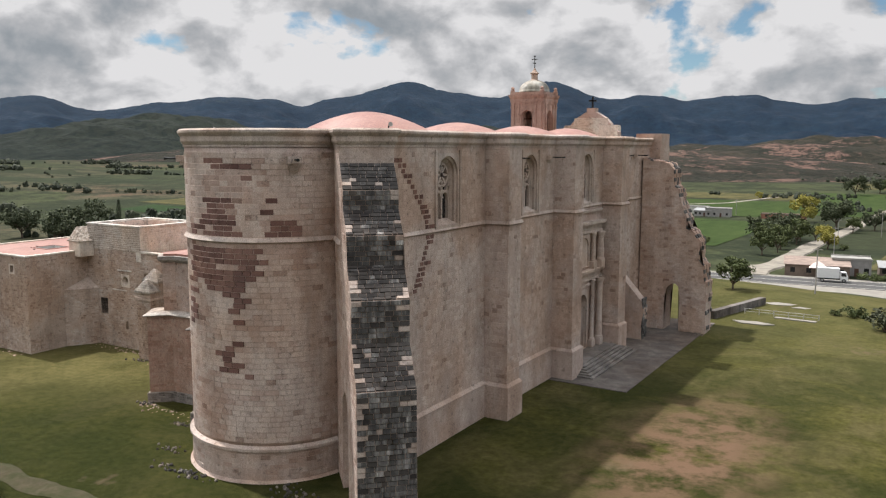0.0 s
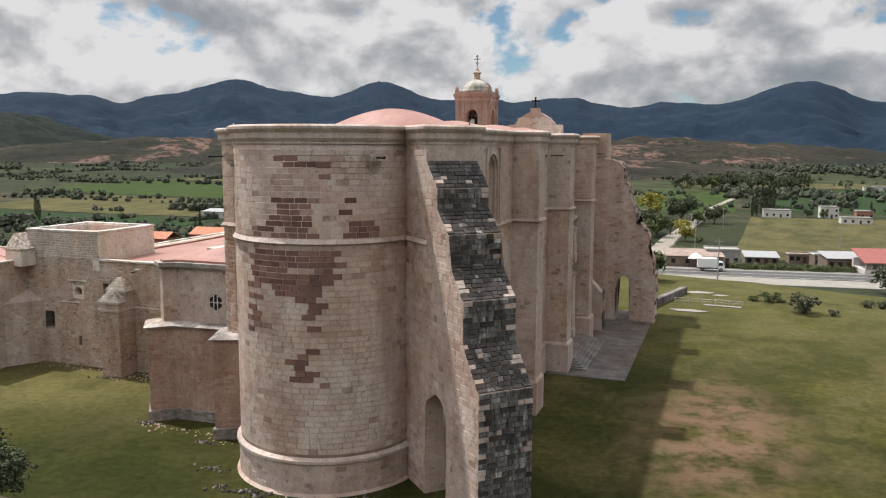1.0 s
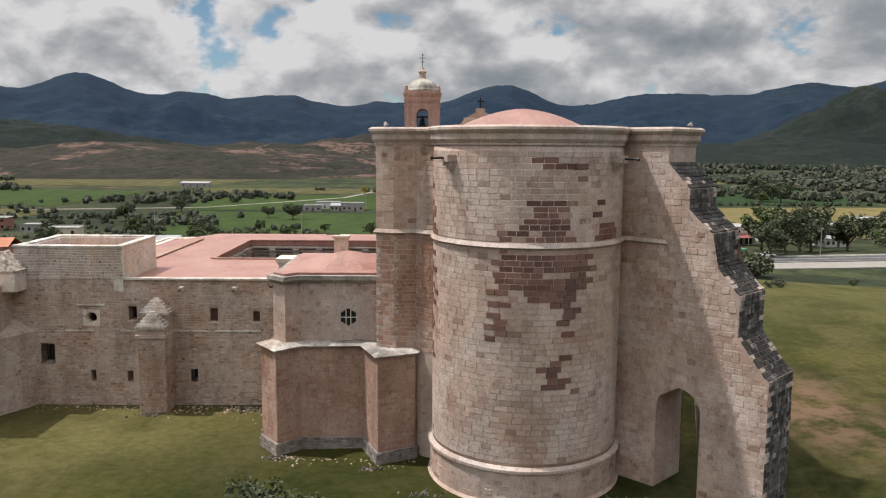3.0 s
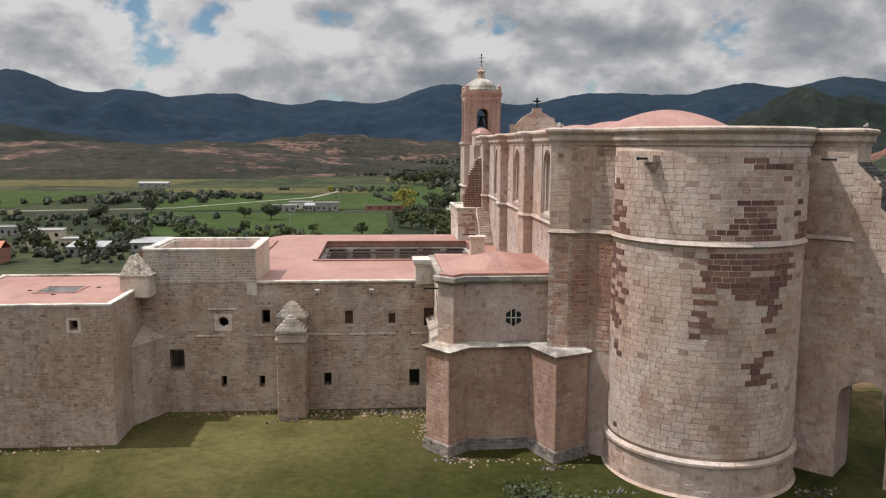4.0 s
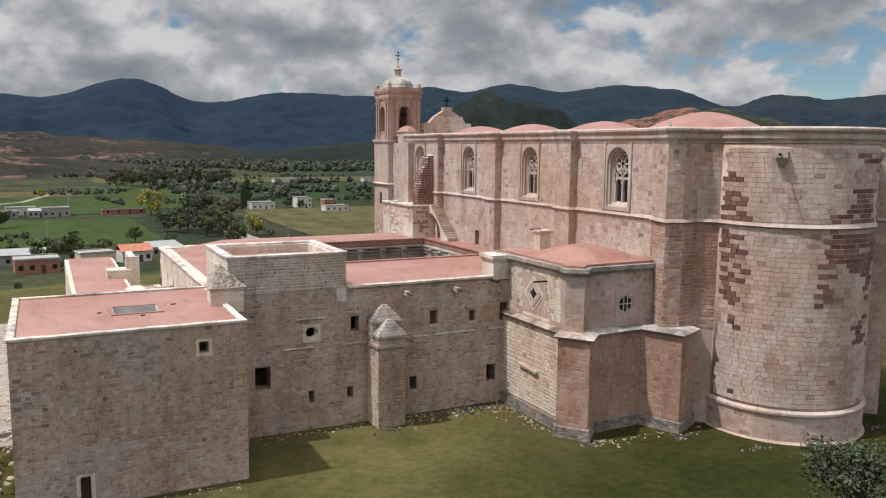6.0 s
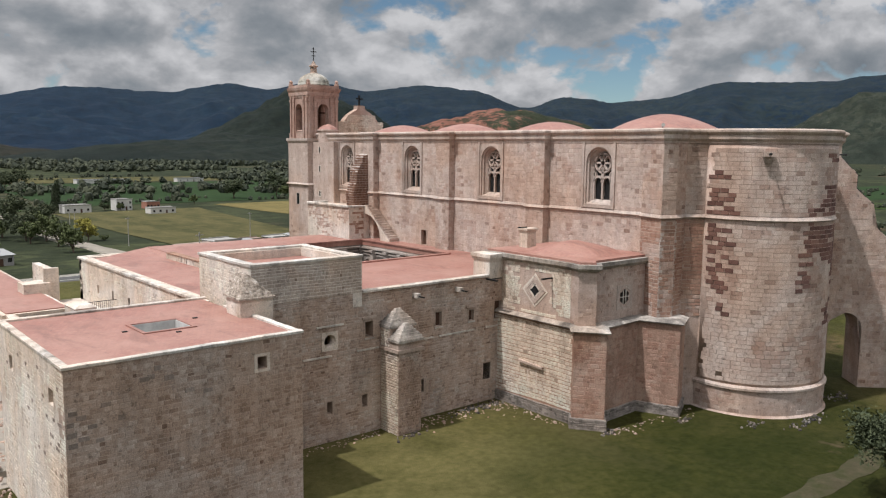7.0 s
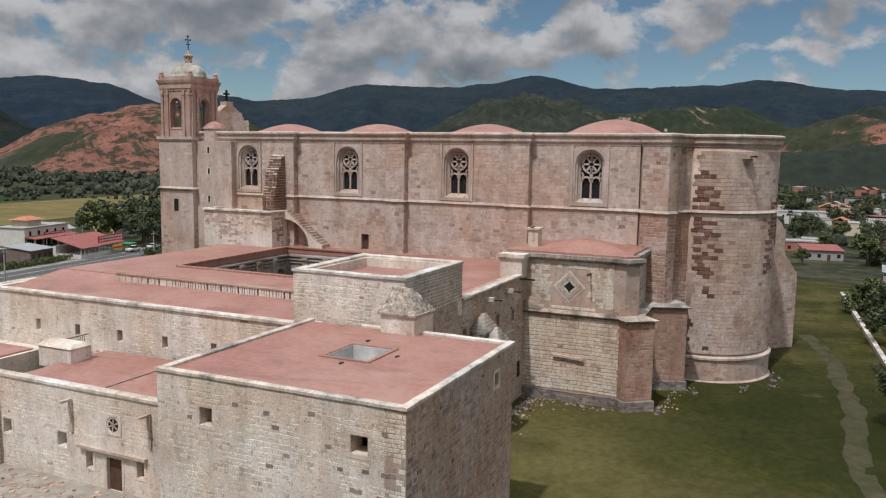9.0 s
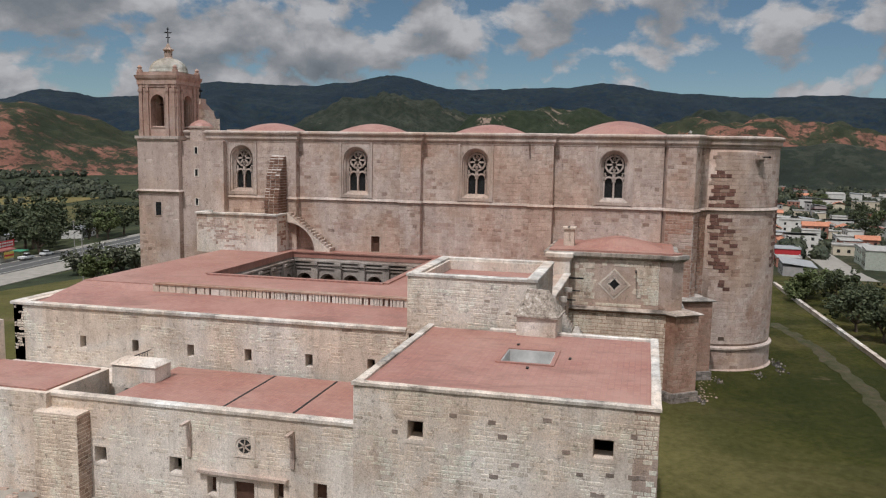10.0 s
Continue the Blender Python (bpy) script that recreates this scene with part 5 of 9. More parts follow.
terrace = tagged(part("paved_terrace", bm, masonry("grey_paving", [(0.085, 0.073, 0.066), (0.13, 0.113, 0.102), (0.19, 0.168, 0.152)], island=False, stain=0.3)), "grey stone paved terrace along the church", "paving", kind="structure")

# ---- the chapel against the apse ----
chapel = thing("sacristy", "lower stone sacristy with corner buttresses and a red roof", "annexe")
LOW = [(-66.7, 66.5), (-66.7, 54.5), (-67.6, 53.6), (-65.9, 51.3), (-64.2, 52.9), (-58.95, 53.1), (-58.6, 52.2), (-57.5, 49.4), (-54.6, 50.8), (-54.0, 53.0), (-54.0, 66.5)]
UP = [(-66.2, 66.5), (-66.2, 55.3), (-66.6, 54.1), (-65.4, 53.0), (-64.5, 53.85), (-57.0, 53.85), (-55.0, 53.85), (-55.0, 66.5)]
bm = bmesh.new()
prism(bm, LOW, 0, 8.9)
lower = part("lower_wall", bm, pinkwall, chapel)
for i in range(9):
    p, q = LOW[i], LOW[i + 1]
    skin("stonework", flat(p, q), math.dist(p, q), 1.25, 8.7, rubble if i == 0 else pinkstone, lower, 0.34, (0.35, 0.75), keep=0.85 if i == 0 else 0.52, scale=0.5, proud=0.014 if i == 0 else 0.01, wobble=0.02 if i == 0 else 0.004, gap=0.03, seed=80 + i, pieces=(0, 12, 3.5, 8.5) if i == 0 else None, unit=CONVENT_STONE)
bm = bmesh.new()
prism(bm, offset(LOW, 0.22), 0, 1.1, offset(LOW, 0.15))
base = part("plinth", bm, rough_grey, chapel, "rough grey rubble plinth")
OL = offset(LOW, 0.18)
for i in range(9):
    p, q = OL[i], OL[i + 1]
    skin("stonework", flat(p, q), math.dist(p, q), 0.0, 1.1, rough_grey, base, 0.24, (0.25, 0.6), keep=1.1, seed=180 + i, proud=0.04, wobble=0.015)
bm = bmesh.new()
ring(bm, offset(LOW, 0.3), offset(LOW, -1.3), 8.9, 9.0, offset(LOW, 0.34))
ring(bm, offset(LOW, 0.34), offset(LOW, -1.3), 9.0, 9.22, offset(LOW, -0.25))
part("weathering", bm, ledge, chapel, "pale stained weathering ledge")
bm = bmesh.new()
prism(bm, UP, 8.9, 14.2)
upper = part("upper_wall", bm, mortar, chapel)
for i in range(5):
    p, q = UP[i], UP[i + 1]
    skin("stonework", flat(p, q), math.dist(p, q), 9.3, 14.1, rubble if i == 0 else (brown_stone, pale_stone), upper, 0.34, (0.35, 0.75), [(5.0, 8.6, 9.8, 13.4)] if i == 0 else [(2.9, 5.6, 9.9, 12.5)] if i == 4 else (), keep=0.65 if i == 0 else 0.5, seed=90 + i)
bm = bmesh.new()
ring(bm, offset(UP, 0.1), offset(UP, -1.0), 14.1, 14.4, offset(UP, 0.4))
ring(bm, offset(UP, 0.4), offset(UP, -1.0), 14.4, 14.75)
part("cornice", bm, ledge, chapel, "pale stained cornice")
bm = bmesh.new()
prism(bm, offset(UP, -0.1), 14.7, 14.95)
oct_ = [(-60.8 + 4.7 * math.cos(a), 59.6 + 4.9 * math.sin(a)) for a in np.linspace(math.pi / 8, 2 * math.pi + math.pi / 8, 9)[:-1]]
prism(bm, oct_, 14.95, 15.35, [(-60.8 + 0.75 * (x + 60.8), 59.6 + 0.75 * (y - 59.6)) for x, y in oct_])
prism(bm, [(-60.8 + 0.75 * (x + 60.8), 59.6 + 0.75 * (y - 59.6)) for x, y in oct_], 15.35, 16.0, [(-60.8 + 0.12 * (x + 60.8), 59.6 + 0.12 * (y - 59.6)) for x, y in oct_])
part("roof", bm, terracotta, chapel)

# ---- the convent ----
convent = thing("convent", "two-storey rubble convent with red tiled terraces and white copings", "convent")
SY, WXX = 64.15, -93.2
s_open = [(-91.2, -89.9, 4.3, 6.2), (-86.5, -86.0, 2.5, 3.6), (-82.95, -82.4, 2.45, 3.55), (-76.8, -76.1, 2.5, 3.75), (-68.6, -67.6, 2.3, 3.95),
          (-82.6, -81.8, 8.6, 9.95), (-74.75, -74.0, 8.5, 9.8), (-70.6, -69.95, 8.5, 9.5), (-67.2, -66.25, 8.25, 10.0), (-86.75, -85.65, 8.25, 9.35)]
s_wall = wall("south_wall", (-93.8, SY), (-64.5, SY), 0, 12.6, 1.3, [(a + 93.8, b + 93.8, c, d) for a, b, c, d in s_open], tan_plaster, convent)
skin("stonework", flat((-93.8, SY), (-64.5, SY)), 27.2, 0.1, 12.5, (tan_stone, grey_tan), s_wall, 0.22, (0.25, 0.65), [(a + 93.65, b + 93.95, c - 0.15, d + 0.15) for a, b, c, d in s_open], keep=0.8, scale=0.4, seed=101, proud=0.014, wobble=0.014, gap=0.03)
w_open = [(y, 8.72) for y in (101.3, 96.4, 91.4, 86.4, 81.3, 76.3)]
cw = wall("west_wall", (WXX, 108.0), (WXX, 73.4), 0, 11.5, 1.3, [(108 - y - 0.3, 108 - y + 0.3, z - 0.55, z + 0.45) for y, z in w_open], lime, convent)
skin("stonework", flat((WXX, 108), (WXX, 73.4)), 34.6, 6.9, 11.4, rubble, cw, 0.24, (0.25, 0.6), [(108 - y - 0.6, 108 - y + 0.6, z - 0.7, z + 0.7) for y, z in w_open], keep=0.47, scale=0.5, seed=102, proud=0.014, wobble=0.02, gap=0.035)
wall("north_wall", (-57.2, 108.0), (WXX, 108.0), 0, 11.6, 1.0, [], lime, convent)

CLX0, CLX1, CLY0, CLY1 = -78.6, -59.4, 80.2, 98.2
for x0, x1, y0, y1 in ((-85.4, CLX0, 65.2, 107.2), (CLX0, CLX1, 65.2, CLY0), (CLX0, CLX1, CLY1, 107.2), (CLX1, -56.0, 65.2, 107.2)):
    bm = bmesh.new()
    box(bm, x0, x1, y0, y1, 11.7, 12.35)
    part("terrace_roof", bm, terracotta, convent, "red tiled terrace roof")
bm = bmesh.new()
for v in box(bm, -92.2, -85.4, 73.0, 107.2, 10.8, 11.4):
    if v.co.x > -86:
        v.co.z += 0.42
part("terrace_roof", bm, terracotta, convent, "red tiled terrace roof")


def cope(bm, p0, p1, z, w=0.55, h=0.22, seed=0):
    """A weathered coping with an uneven edge along a wall top."""
    d = Vector((p1[0] - p0[0], p1[1] - p0[1]))
    n = max(2, int(d.length / 0.8))
    s = Vector((d.y, -d.x)).normalized()
    rows = []
    for i in range(n + 1):
        t = i / n
        x, y = p0[0] + d.x * t, p0[1] + d.y * t
        a, b, c = (noise.noise(Vector((x * 0.9, y * 0.9, k + seed))) for k in (0, 5, 9))
        o, q, e = w / 2 * (1 + 0.14 * a), -w / 2 * (1 + 0.12 * b), 0.03 * c
        rows.append([bm.verts.new((x + s.x * u, y + s.y * u, z + v)) for u, v in ((o, 0), (o, h * 0.8 + e), (o * 0.6, h + e), (q * 0.6, h + e), (q, h * 0.8), (q, 0))])
    for r0, r1 in zip(rows, rows[1:]):
        for i in range(6):
            bm.faces.new((r0[i], r1[i], r1[(i + 1) % 6], r0[(i + 1) % 6]))
    bm.faces.new(rows[0])
    bm.faces.new(rows[-1][::-1])


def coping_part(parent, runs, z, w=0.55, h=0.22):
    for i, (p0, p1) in enumerate(runs):
        bm = bmesh.new()
        cope(bm, p0, p1, z, w, h, i)
        part("coping", bm, coping, parent, "pale lime-washed coping")


coping_part(convent, [((-82.9, SY + 0.15), (-68.1, SY + 0.15))], 12.55, 0.7)
coping_part(convent, [((WXX + 0.15, 108.2), (WXX + 0.15, 73.6)), ((-57.5, 108.0), (-92.9, 108.0))], 11.45, 0.6, 0.25)

# raised room on the roof
raised = thing("roof_room", "raised rubble room on the convent roof with a white coping", "room")
bm = bmesh.new()
RX0, RX1, RY0, RY1 = -93.3, -83.0, 64.1, 73.5
for p, q in (((RX0, RY0), (RX1, RY0)), ((RX1, RY0), (RX1, RY1)), ((RX1, RY1), (RX0, RY1)), ((RX0, RY1), (RX0, RY0))):
    zz = 12.6 if p[1] == q[1] == RY0 else 11.4
    w = wall("wall", p, q, zz, 15.65, 0.9, [], lime, raised, trim=0.9)
    skin("stonework", flat(p, q), math.dist(p, q), max(zz, 11.5), 15.6, grey_tan if p[1] == q[1] == RY0 else rubble, w, 0.24, (0.25, 0.6), keep=0.9 if p[1] == q[1] == RY0 else 0.55, scale=0.4, seed=int(p[0] * 3 + q[1]) % 97, proud=0.014, wobble=0.018, gap=0.03)
coping_part(raised, [((RX0 - 0.1, RY0 + 0.3), (RX1 + 0.1, RY0 + 0.3)), ((RX1 - 0.3, RY0), (RX1 - 0.3, RY1)), ((RX1 + 0.1, RY1 - 0.3), (RX0 - 0.1, RY1 - 0.3)), ((RX0 + 0.3, RY1), (RX0 + 0.3, RY0))], 15.65, 0.8)
bm = bmesh.new()
box(bm, RX0 + 0.8, RX1 - 0.8, RY0 + 0.8, RY1 - 0.8, 14.4, 14.9)
part("roof", bm, terracotta, raised)

# the projecting south block
block = thing("convent_block", "projecting square rubble block with a flat red tiled roof", "building")
BX0, BX1, BY0, BY1, BZ = -109.2, -93.75, 55.8, 71.7, 12.15
b_s = [(3.95, 4.6, 0.2, 2.25), (1.75, 2.1, 0.1, 0.6), (12.1, 12.75, 10.15, 10.95)]
b_w = [(BY1 - 58.95, BY1 - 57.95, 9.5, 10.45), (BY1 - 68.65, BY1 - 67.8, 9.45, 10.45)]
for p, q, hs in (((BX0, BY0), (BX1, BY0), b_s), ((BX1, BY0), (BX1, SY), []), ((BX1, BY1), (BX0, BY1), []), ((BX0, BY1), (BX0, BY0), b_w)):
    # South and east sides get the tan tones that carry some of their shade.
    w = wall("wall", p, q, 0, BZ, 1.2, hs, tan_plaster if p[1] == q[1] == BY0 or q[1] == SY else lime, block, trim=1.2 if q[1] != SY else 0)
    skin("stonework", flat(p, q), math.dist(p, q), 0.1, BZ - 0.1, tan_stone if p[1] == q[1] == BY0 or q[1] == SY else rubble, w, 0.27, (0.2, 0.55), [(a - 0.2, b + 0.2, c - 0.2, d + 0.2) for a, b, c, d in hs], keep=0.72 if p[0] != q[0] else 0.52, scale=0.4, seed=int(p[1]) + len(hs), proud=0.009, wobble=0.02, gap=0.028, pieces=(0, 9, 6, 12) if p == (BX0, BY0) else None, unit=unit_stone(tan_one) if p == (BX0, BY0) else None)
SKX0, SKX1, SKY0, SKY1 = -102.2, -98.9, 62.0, 65.0
bm = bmesh.new()
for x0, x1, y0, y1 in ((BX0 + 0.3, SKX0, BY0 + 0.3, BY1 - 0.3), (SKX1, BX1 - 0.3, BY0 + 0.3, BY1 - 0.3), (SKX0, SKX1, BY0 + 0.3, SKY0), (SKX0, SKX1, SKY1, BY1 - 0.3)):
    box(bm, x0, x1, y0, y1, BZ - 0.6, BZ + 0.02)
part("roof", bm, terracotta, block, "flat red tiled roof with a skylight")
coping_part(block, [((BX0 - 0.1, BY0 + 0.17), (BX1 + 0.1, BY0 + 0.17)), ((BX1 - 0.17, BY0), (BX1 - 0.17, SY + 3)), ((BX1, BY1 - 0.17), (BX0 - 0.1, BY1 - 0.17)), ((BX0 + 0.17, BY1), (BX0 + 0.17, BY0))], BZ, 0.5, 0.2)

# low west wing
low = thing("low_west_wing", "low rubble wing with red roof, small windows and a door", "building")
LX = -103.7
l_open = [(91.4, 92.3, 3.4, 4.5), (85.7, 86.6, 3.35, 4.4), (83.2, 83.85, 2.2, 3.4), (80.5, 81.9, 0.9, 3.3), (78.45, 79.1, 2.3, 3.5), (75.5, 76.4, 2.6, 3.8)]
lw = wall("wall", (LX, 96.0), (LX, 71.7), 0, 7.75, 1.0, [(96 - b, 96 - a, c, d) for a, b, c, d in l_open], lime, low)
skin("stonework", flat((LX, 96), (LX, 71.7)), 24.3, 0.5, 7.7, rubble, lw, 0.26, (0.28, 0.65), [(96 - b - 0.25, 96 - a + 0.25, c - 0.25, d + 0.25) for a, b, c, d in l_open] + [(11, 18.5, 1, 4.2)], keep=0.46, scale=0.5, seed=120, proud=0.012, wobble=0.022, gap=0.035)
bm = bmesh.new()
box(bm, LX + 0.8, -94.1, 71.9, 92.0, 7.0, 7.55)
part("roof", bm, terracotta, low)
coping_part(low, [((LX + 0.3, 96.0), (LX + 0.3, 71.8))], 7.75, 0.8, 0.25)
n2 = thing("north_west_wing", "low rubble wing with a red roof beside the convent", "building")
bm = bmesh.new()
box(bm, -104.2, -97.6, 95.6, 128, 0, 8.0)
box(bm, -105.0, -103.2, 92.6, 96.0, 0, 7.0)
nw_wall = part("wall", bm, lime, n2)
skin("stonework", flat((-105.0, 96.0), (-105.0, 92.6)), 3.4, 0.1, 6.9, rubble, nw_wall, 0.26, (0.28, 0.65), keep=0.85, seed=161, wobble=0.025, proud=0.02)
skin("stonework", flat((-105.0, 92.6), (-103.2, 92.6)), 1.5, 0.1, 6.9, tan_stone, nw_wall, 0.26, (0.28, 0.65), keep=0.95, seed=162, wobble=0.015, proud=0.02)
skin("stonework", flat((-104.2, 128.0), (-104.2, 96.2)), 31.8, 0.1, 7.9, rubble, nw_wall, 0.26, (0.28, 0.65), keep=0.5, seed=163, wobble=0.01, proud=0.015)
bm = bmesh.new()
box(bm, -103.7, -98.0, 96.0, 127.6, 8.0, 8.12)
part("roof", bm, terracotta, n2)

# pyramid-capped buttress on the south wall
pyr = thing("capped_buttress", "square buttress with two stone pyramid caps", "buttress")
bm = bmesh.new()
box(bm, -80.95, -78.35, 62.85, SY + 0.1, 0, 9.5)
box(bm, -80.9, -78.4, 61.65, 62.85, 0, 8.4)
prism(bm, [(-81.1, 61.45), (-78.2, 61.45), (-78.2, SY), (-81.1, SY)], 7.4, 7.68)
shaft = part("shaft", bm, tan_plaster, pyr)
for p, q, z in (((-80.9, 61.65), (-78.4, 61.65), 7.4), ((-78.38, 61.65), (-78.33, 64.1), 7.4), ((-80.97, 64.1), (-80.92, 61.65), 7.4), ((-80.97, 64.1), (-80.96, 62.9), 9.4)):
    skin("stonework", flat(p, q), math.dist(p, q), 0.1 if z < 8 else 7.7, z, (rubble, grey_tan) if p[0] == q[0] or p[0] < -80.95 else (tan_stone, grey_tan), shaft, 0.24, (0.2, 0.55), keep=1.0, seed=int(p[1] * 7) % 50, wobble=0.02, proud=0.04, gap=0.04)
for x0, x1, y0, y1, z0, z1 in ((-81.1, -78.2, 62.65, 64.3, 9.5, 10.95), (-81.05, -78.25, 61.45, 63.05, 8.4, 9.85)):
    bm = bmesh.new()
    cx_, cy_ = (x0 + x1) / 2, (y0 + y1) / 2
    r_ = [(x0, y0), (x1, y0), (x1, y1), (x0, y1)]
    prism(bm, r_, z0 - 0.12, z0 + 0.12)
    tier = lambda f: [(cx_ + (x - cx_) * f, cy_ + (y - cy_) * f) for x, y in r_]
    for k in range(5):
        f0, f1 = 0.95 - 0.17 * k, 0.95 - 0.17 * k - 0.09
        prism(bm, tier(f0), z0 + 0.12 + (z1 - z0 - 0.12) * k / 5, z0 + 0.12 + (z1 - z0 - 0.12) * (k + 1) / 5 - 0.01, tier(f1))
    bmesh.ops.subdivide_edges(bm, edges=bm.edges[:], cuts=3, use_grid_fill=True)
    for v in bm.verts:
        v.co += Vector((noise.noise(v.co * 2.7), noise.noise(v.co * 2.7 + Vector((5, 0, 0))), noise.noise(v.co * 2.7 + Vector((0, 7, 0))))) * 0.035
    part("cap", bm, ledge, pyr, "stepped weathered stone cap")

# ---- trees ----
def leaf_mat(name, dark, light):
    n = Nodes(name)
    col = n.ramp(n.pos.outputs["Random Per Island"], [(0.0, dark), (0.6, tuple((a + b) / 2 for a, b in zip(dark, light))), (1.0, light)])
    return n.done(col, 0.75)


bark = plain("bark", (0.10, 0.075, 0.055), 0.9, 0.3, 4.0)
leaf_green = leaf_mat("green_leaves", (0.045, 0.060, 0.020), (0.115, 0.135, 0.050))
leaf_dark = leaf_mat("dark_leaves", (0.034, 0.045, 0.022), (0.085, 0.098, 0.048))
leaf_cypress = leaf_mat("cypress_leaves", (0.02, 0.03, 0.014), (0.06, 0.072, 0.034))
leaf_yellow = leaf_mat("yellow_leaves", (0.17, 0.155, 0.025), (0.38, 0.34, 0.075))
leaf_grey = leaf_mat("grey_green_leaves", (0.04, 0.048, 0.028), (0.12, 0.125, 0.075))


def leaf_cloud(rng, centres, radius, per, size, flat_up=0.0):
    """Many small bent leaves in clumps round the given centres."""
    verts, faces = [], []
    for c in centres:
        cr = radius * rng.uniform(0.6, 1.25)
        for _ in range(per):
            d = Vector((rng.gauss(0, 1), rng.gauss(0, 1), rng.gauss(0, 0.8))).normalized()
            p = Vector(c) + d * cr * rng.uniform(0.45, 1.0)
            a = Vector((rng.gauss(0, 1), rng.gauss(0, 1), rng.gauss(0, 0.6))).normalized()
            b = d.cross(a)
            b = b.normalized() if b.length > 0.01 else Vector((0, 0, 1))
            s = size * rng.uniform(0.6, 1.4)
            k = len(verts)
            verts += [tuple(p - a * s), tuple(p + b * s * 0.55 + d * s * 0.2), tuple(p + a * s), tuple(p - b * s * 0.55 + d * s * 0.1)]
            faces.append((k, k + 1, k + 2, k + 3))
    return verts, faces


def limb(verts, faces, p, q, r0, r1, n=6):
    p, q = Vector(p), Vector(q)
    d = (q - p).normalized()
    a = d.cross(Vector((0.3, 0.9, 0.1))).normalized()
    b = d.cross(a)
    k = len(verts)
    for c, r in ((p, r0), (q, r1)):
        for i in range(n):
            t = 2 * math.pi * i / n
            verts.append(tuple(c + a * r * math.cos(t) + b * r * math.sin(t)))
    for i in range(n):
        faces.append((k + i, k + (i + 1) % n, k + n + (i + 1) % n, k + n + i))
    faces.append(tuple(range(k + n, k + 2 * n)))


def broad_tree(label, leaves, seed, high=7.0, wide=3.2, clumps=63, per=38, leaf=0.27, stem=0.28):
    """A tree 7 m high with its foot at the origin."""
    rng = random.Random(seed)
    root = thing("tree", label, "tree", group="trees of the valley")
    verts, faces = [], []
    fork = Vector((rng.uniform(-0.2, 0.2), rng.uniform(-0.2, 0.2), high * stem * 0.6))
    limb(verts, faces, (0, 0, -0.3), fork, high * 0.035, high * 0.024, 8)
    centres = []
    for i in range(7):
        a = i * 2.4 + rng.uniform(-0.3, 0.3)
        r = wide * rng.uniform(0.35, 0.75)
        tip = Vector((r * math.cos(a), r * math.sin(a), high * rng.uniform(0.36, 0.86)))
        limb(verts, faces, fork, tip, high * 0.016, high * 0.005)
        for _ in range(clumps // 7):
            d = Vector((rng.gauss(0, 1), rng.gauss(0, 1), rng.gauss(0, 0.7))).normalized() * wide * 0.42 * rng.uniform(0.3, 1.1)
            c = tip + d
            c.z = max(high * 0.15, min(high * 0.95, c.z))
            centres.append(c)
    mesh_part("trunk", verts, faces, bark, root)
    v, f = leaf_cloud(rng, centres, wide * 0.26, per, leaf)
    mesh_part("crown", v, f, leaves, root)
    return root


def cypress_tree(seed=3, high=12.0):
    rng = random.Random(seed)
    root = thing("cypress_tree", "tall dark columnar cypress", "tree", group="cypresses")
    verts, faces = [], []
    limb(verts, faces, (0, 0, -0.3), (0, 0, high * 0.8), 0.22, 0.05)
    mesh_part("trunk", verts, faces, bark, root)
    centres = []
    for i in range(60):
        t = i / 59
        r = 1.25 * math.sin(math.pi * min(1, 0.12 + 0.9 * t)) ** 0.7
        a = i * 2.4
        centres.append((r * 0.6 * math.cos(a), r * 0.6 * math.sin(a), high * (0.08 + 0.9 * t)))
    v, f = leaf_cloud(rng, centres, 0.62, 26, 0.2)
    mesh_part("crown", v, f, leaf_cypress, root)
    return root


def shrub(label, leaves, seed):
    rng = random.Random(seed)
    root = thing("bush", label, "bush", group="bushes by the road")
    verts, faces, centres = [], [], []
    for i in range(9):
        a = i * 2.4
        tip = (0.9 * math.cos(a) * rng.uniform(0.4, 1.1), 0.9 * math.sin(a) * rng.uniform(0.4, 1.1), rng.uniform(0.7, 1.5))
        limb(verts, faces, (0, 0, -0.1), tip, 0.05, 0.015, 5)
        centres += [tip, (tip[0] * 1.25, tip[1] * 1.25, tip[2] * 0.8), (tip[0] * 0.6, tip[1] * 0.6, tip[2] * 0.7)]
    mesh_part("stem", verts, faces, bark, root)
    v, f = leaf_cloud(rng, centres, 0.42, 26, 0.13)
    mesh_part("crown", v, f, leaves, root)
    return root


def put(ob, x, y, z=0.0, size=1.0, turn=0.0, tall=1.0):
    """A copy of a thing, scaled as it stands."""
    x, y, z = sunk(x, y)
    made = copy_thing(ob, pose(x, y, z, 0, 0, turn))
    made.scale = (size, size, size * tall)
    return made


def seat(ob, x, y, size=1.0, turn=0.0, tall=1.0):
    """A copy of a thing, standing on the land at its true place."""
    made = copy_thing(ob, pose(x, y, ground_z(x, y), 0, 0, turn))
    made.scale = (size, size, size * tall)
    return made


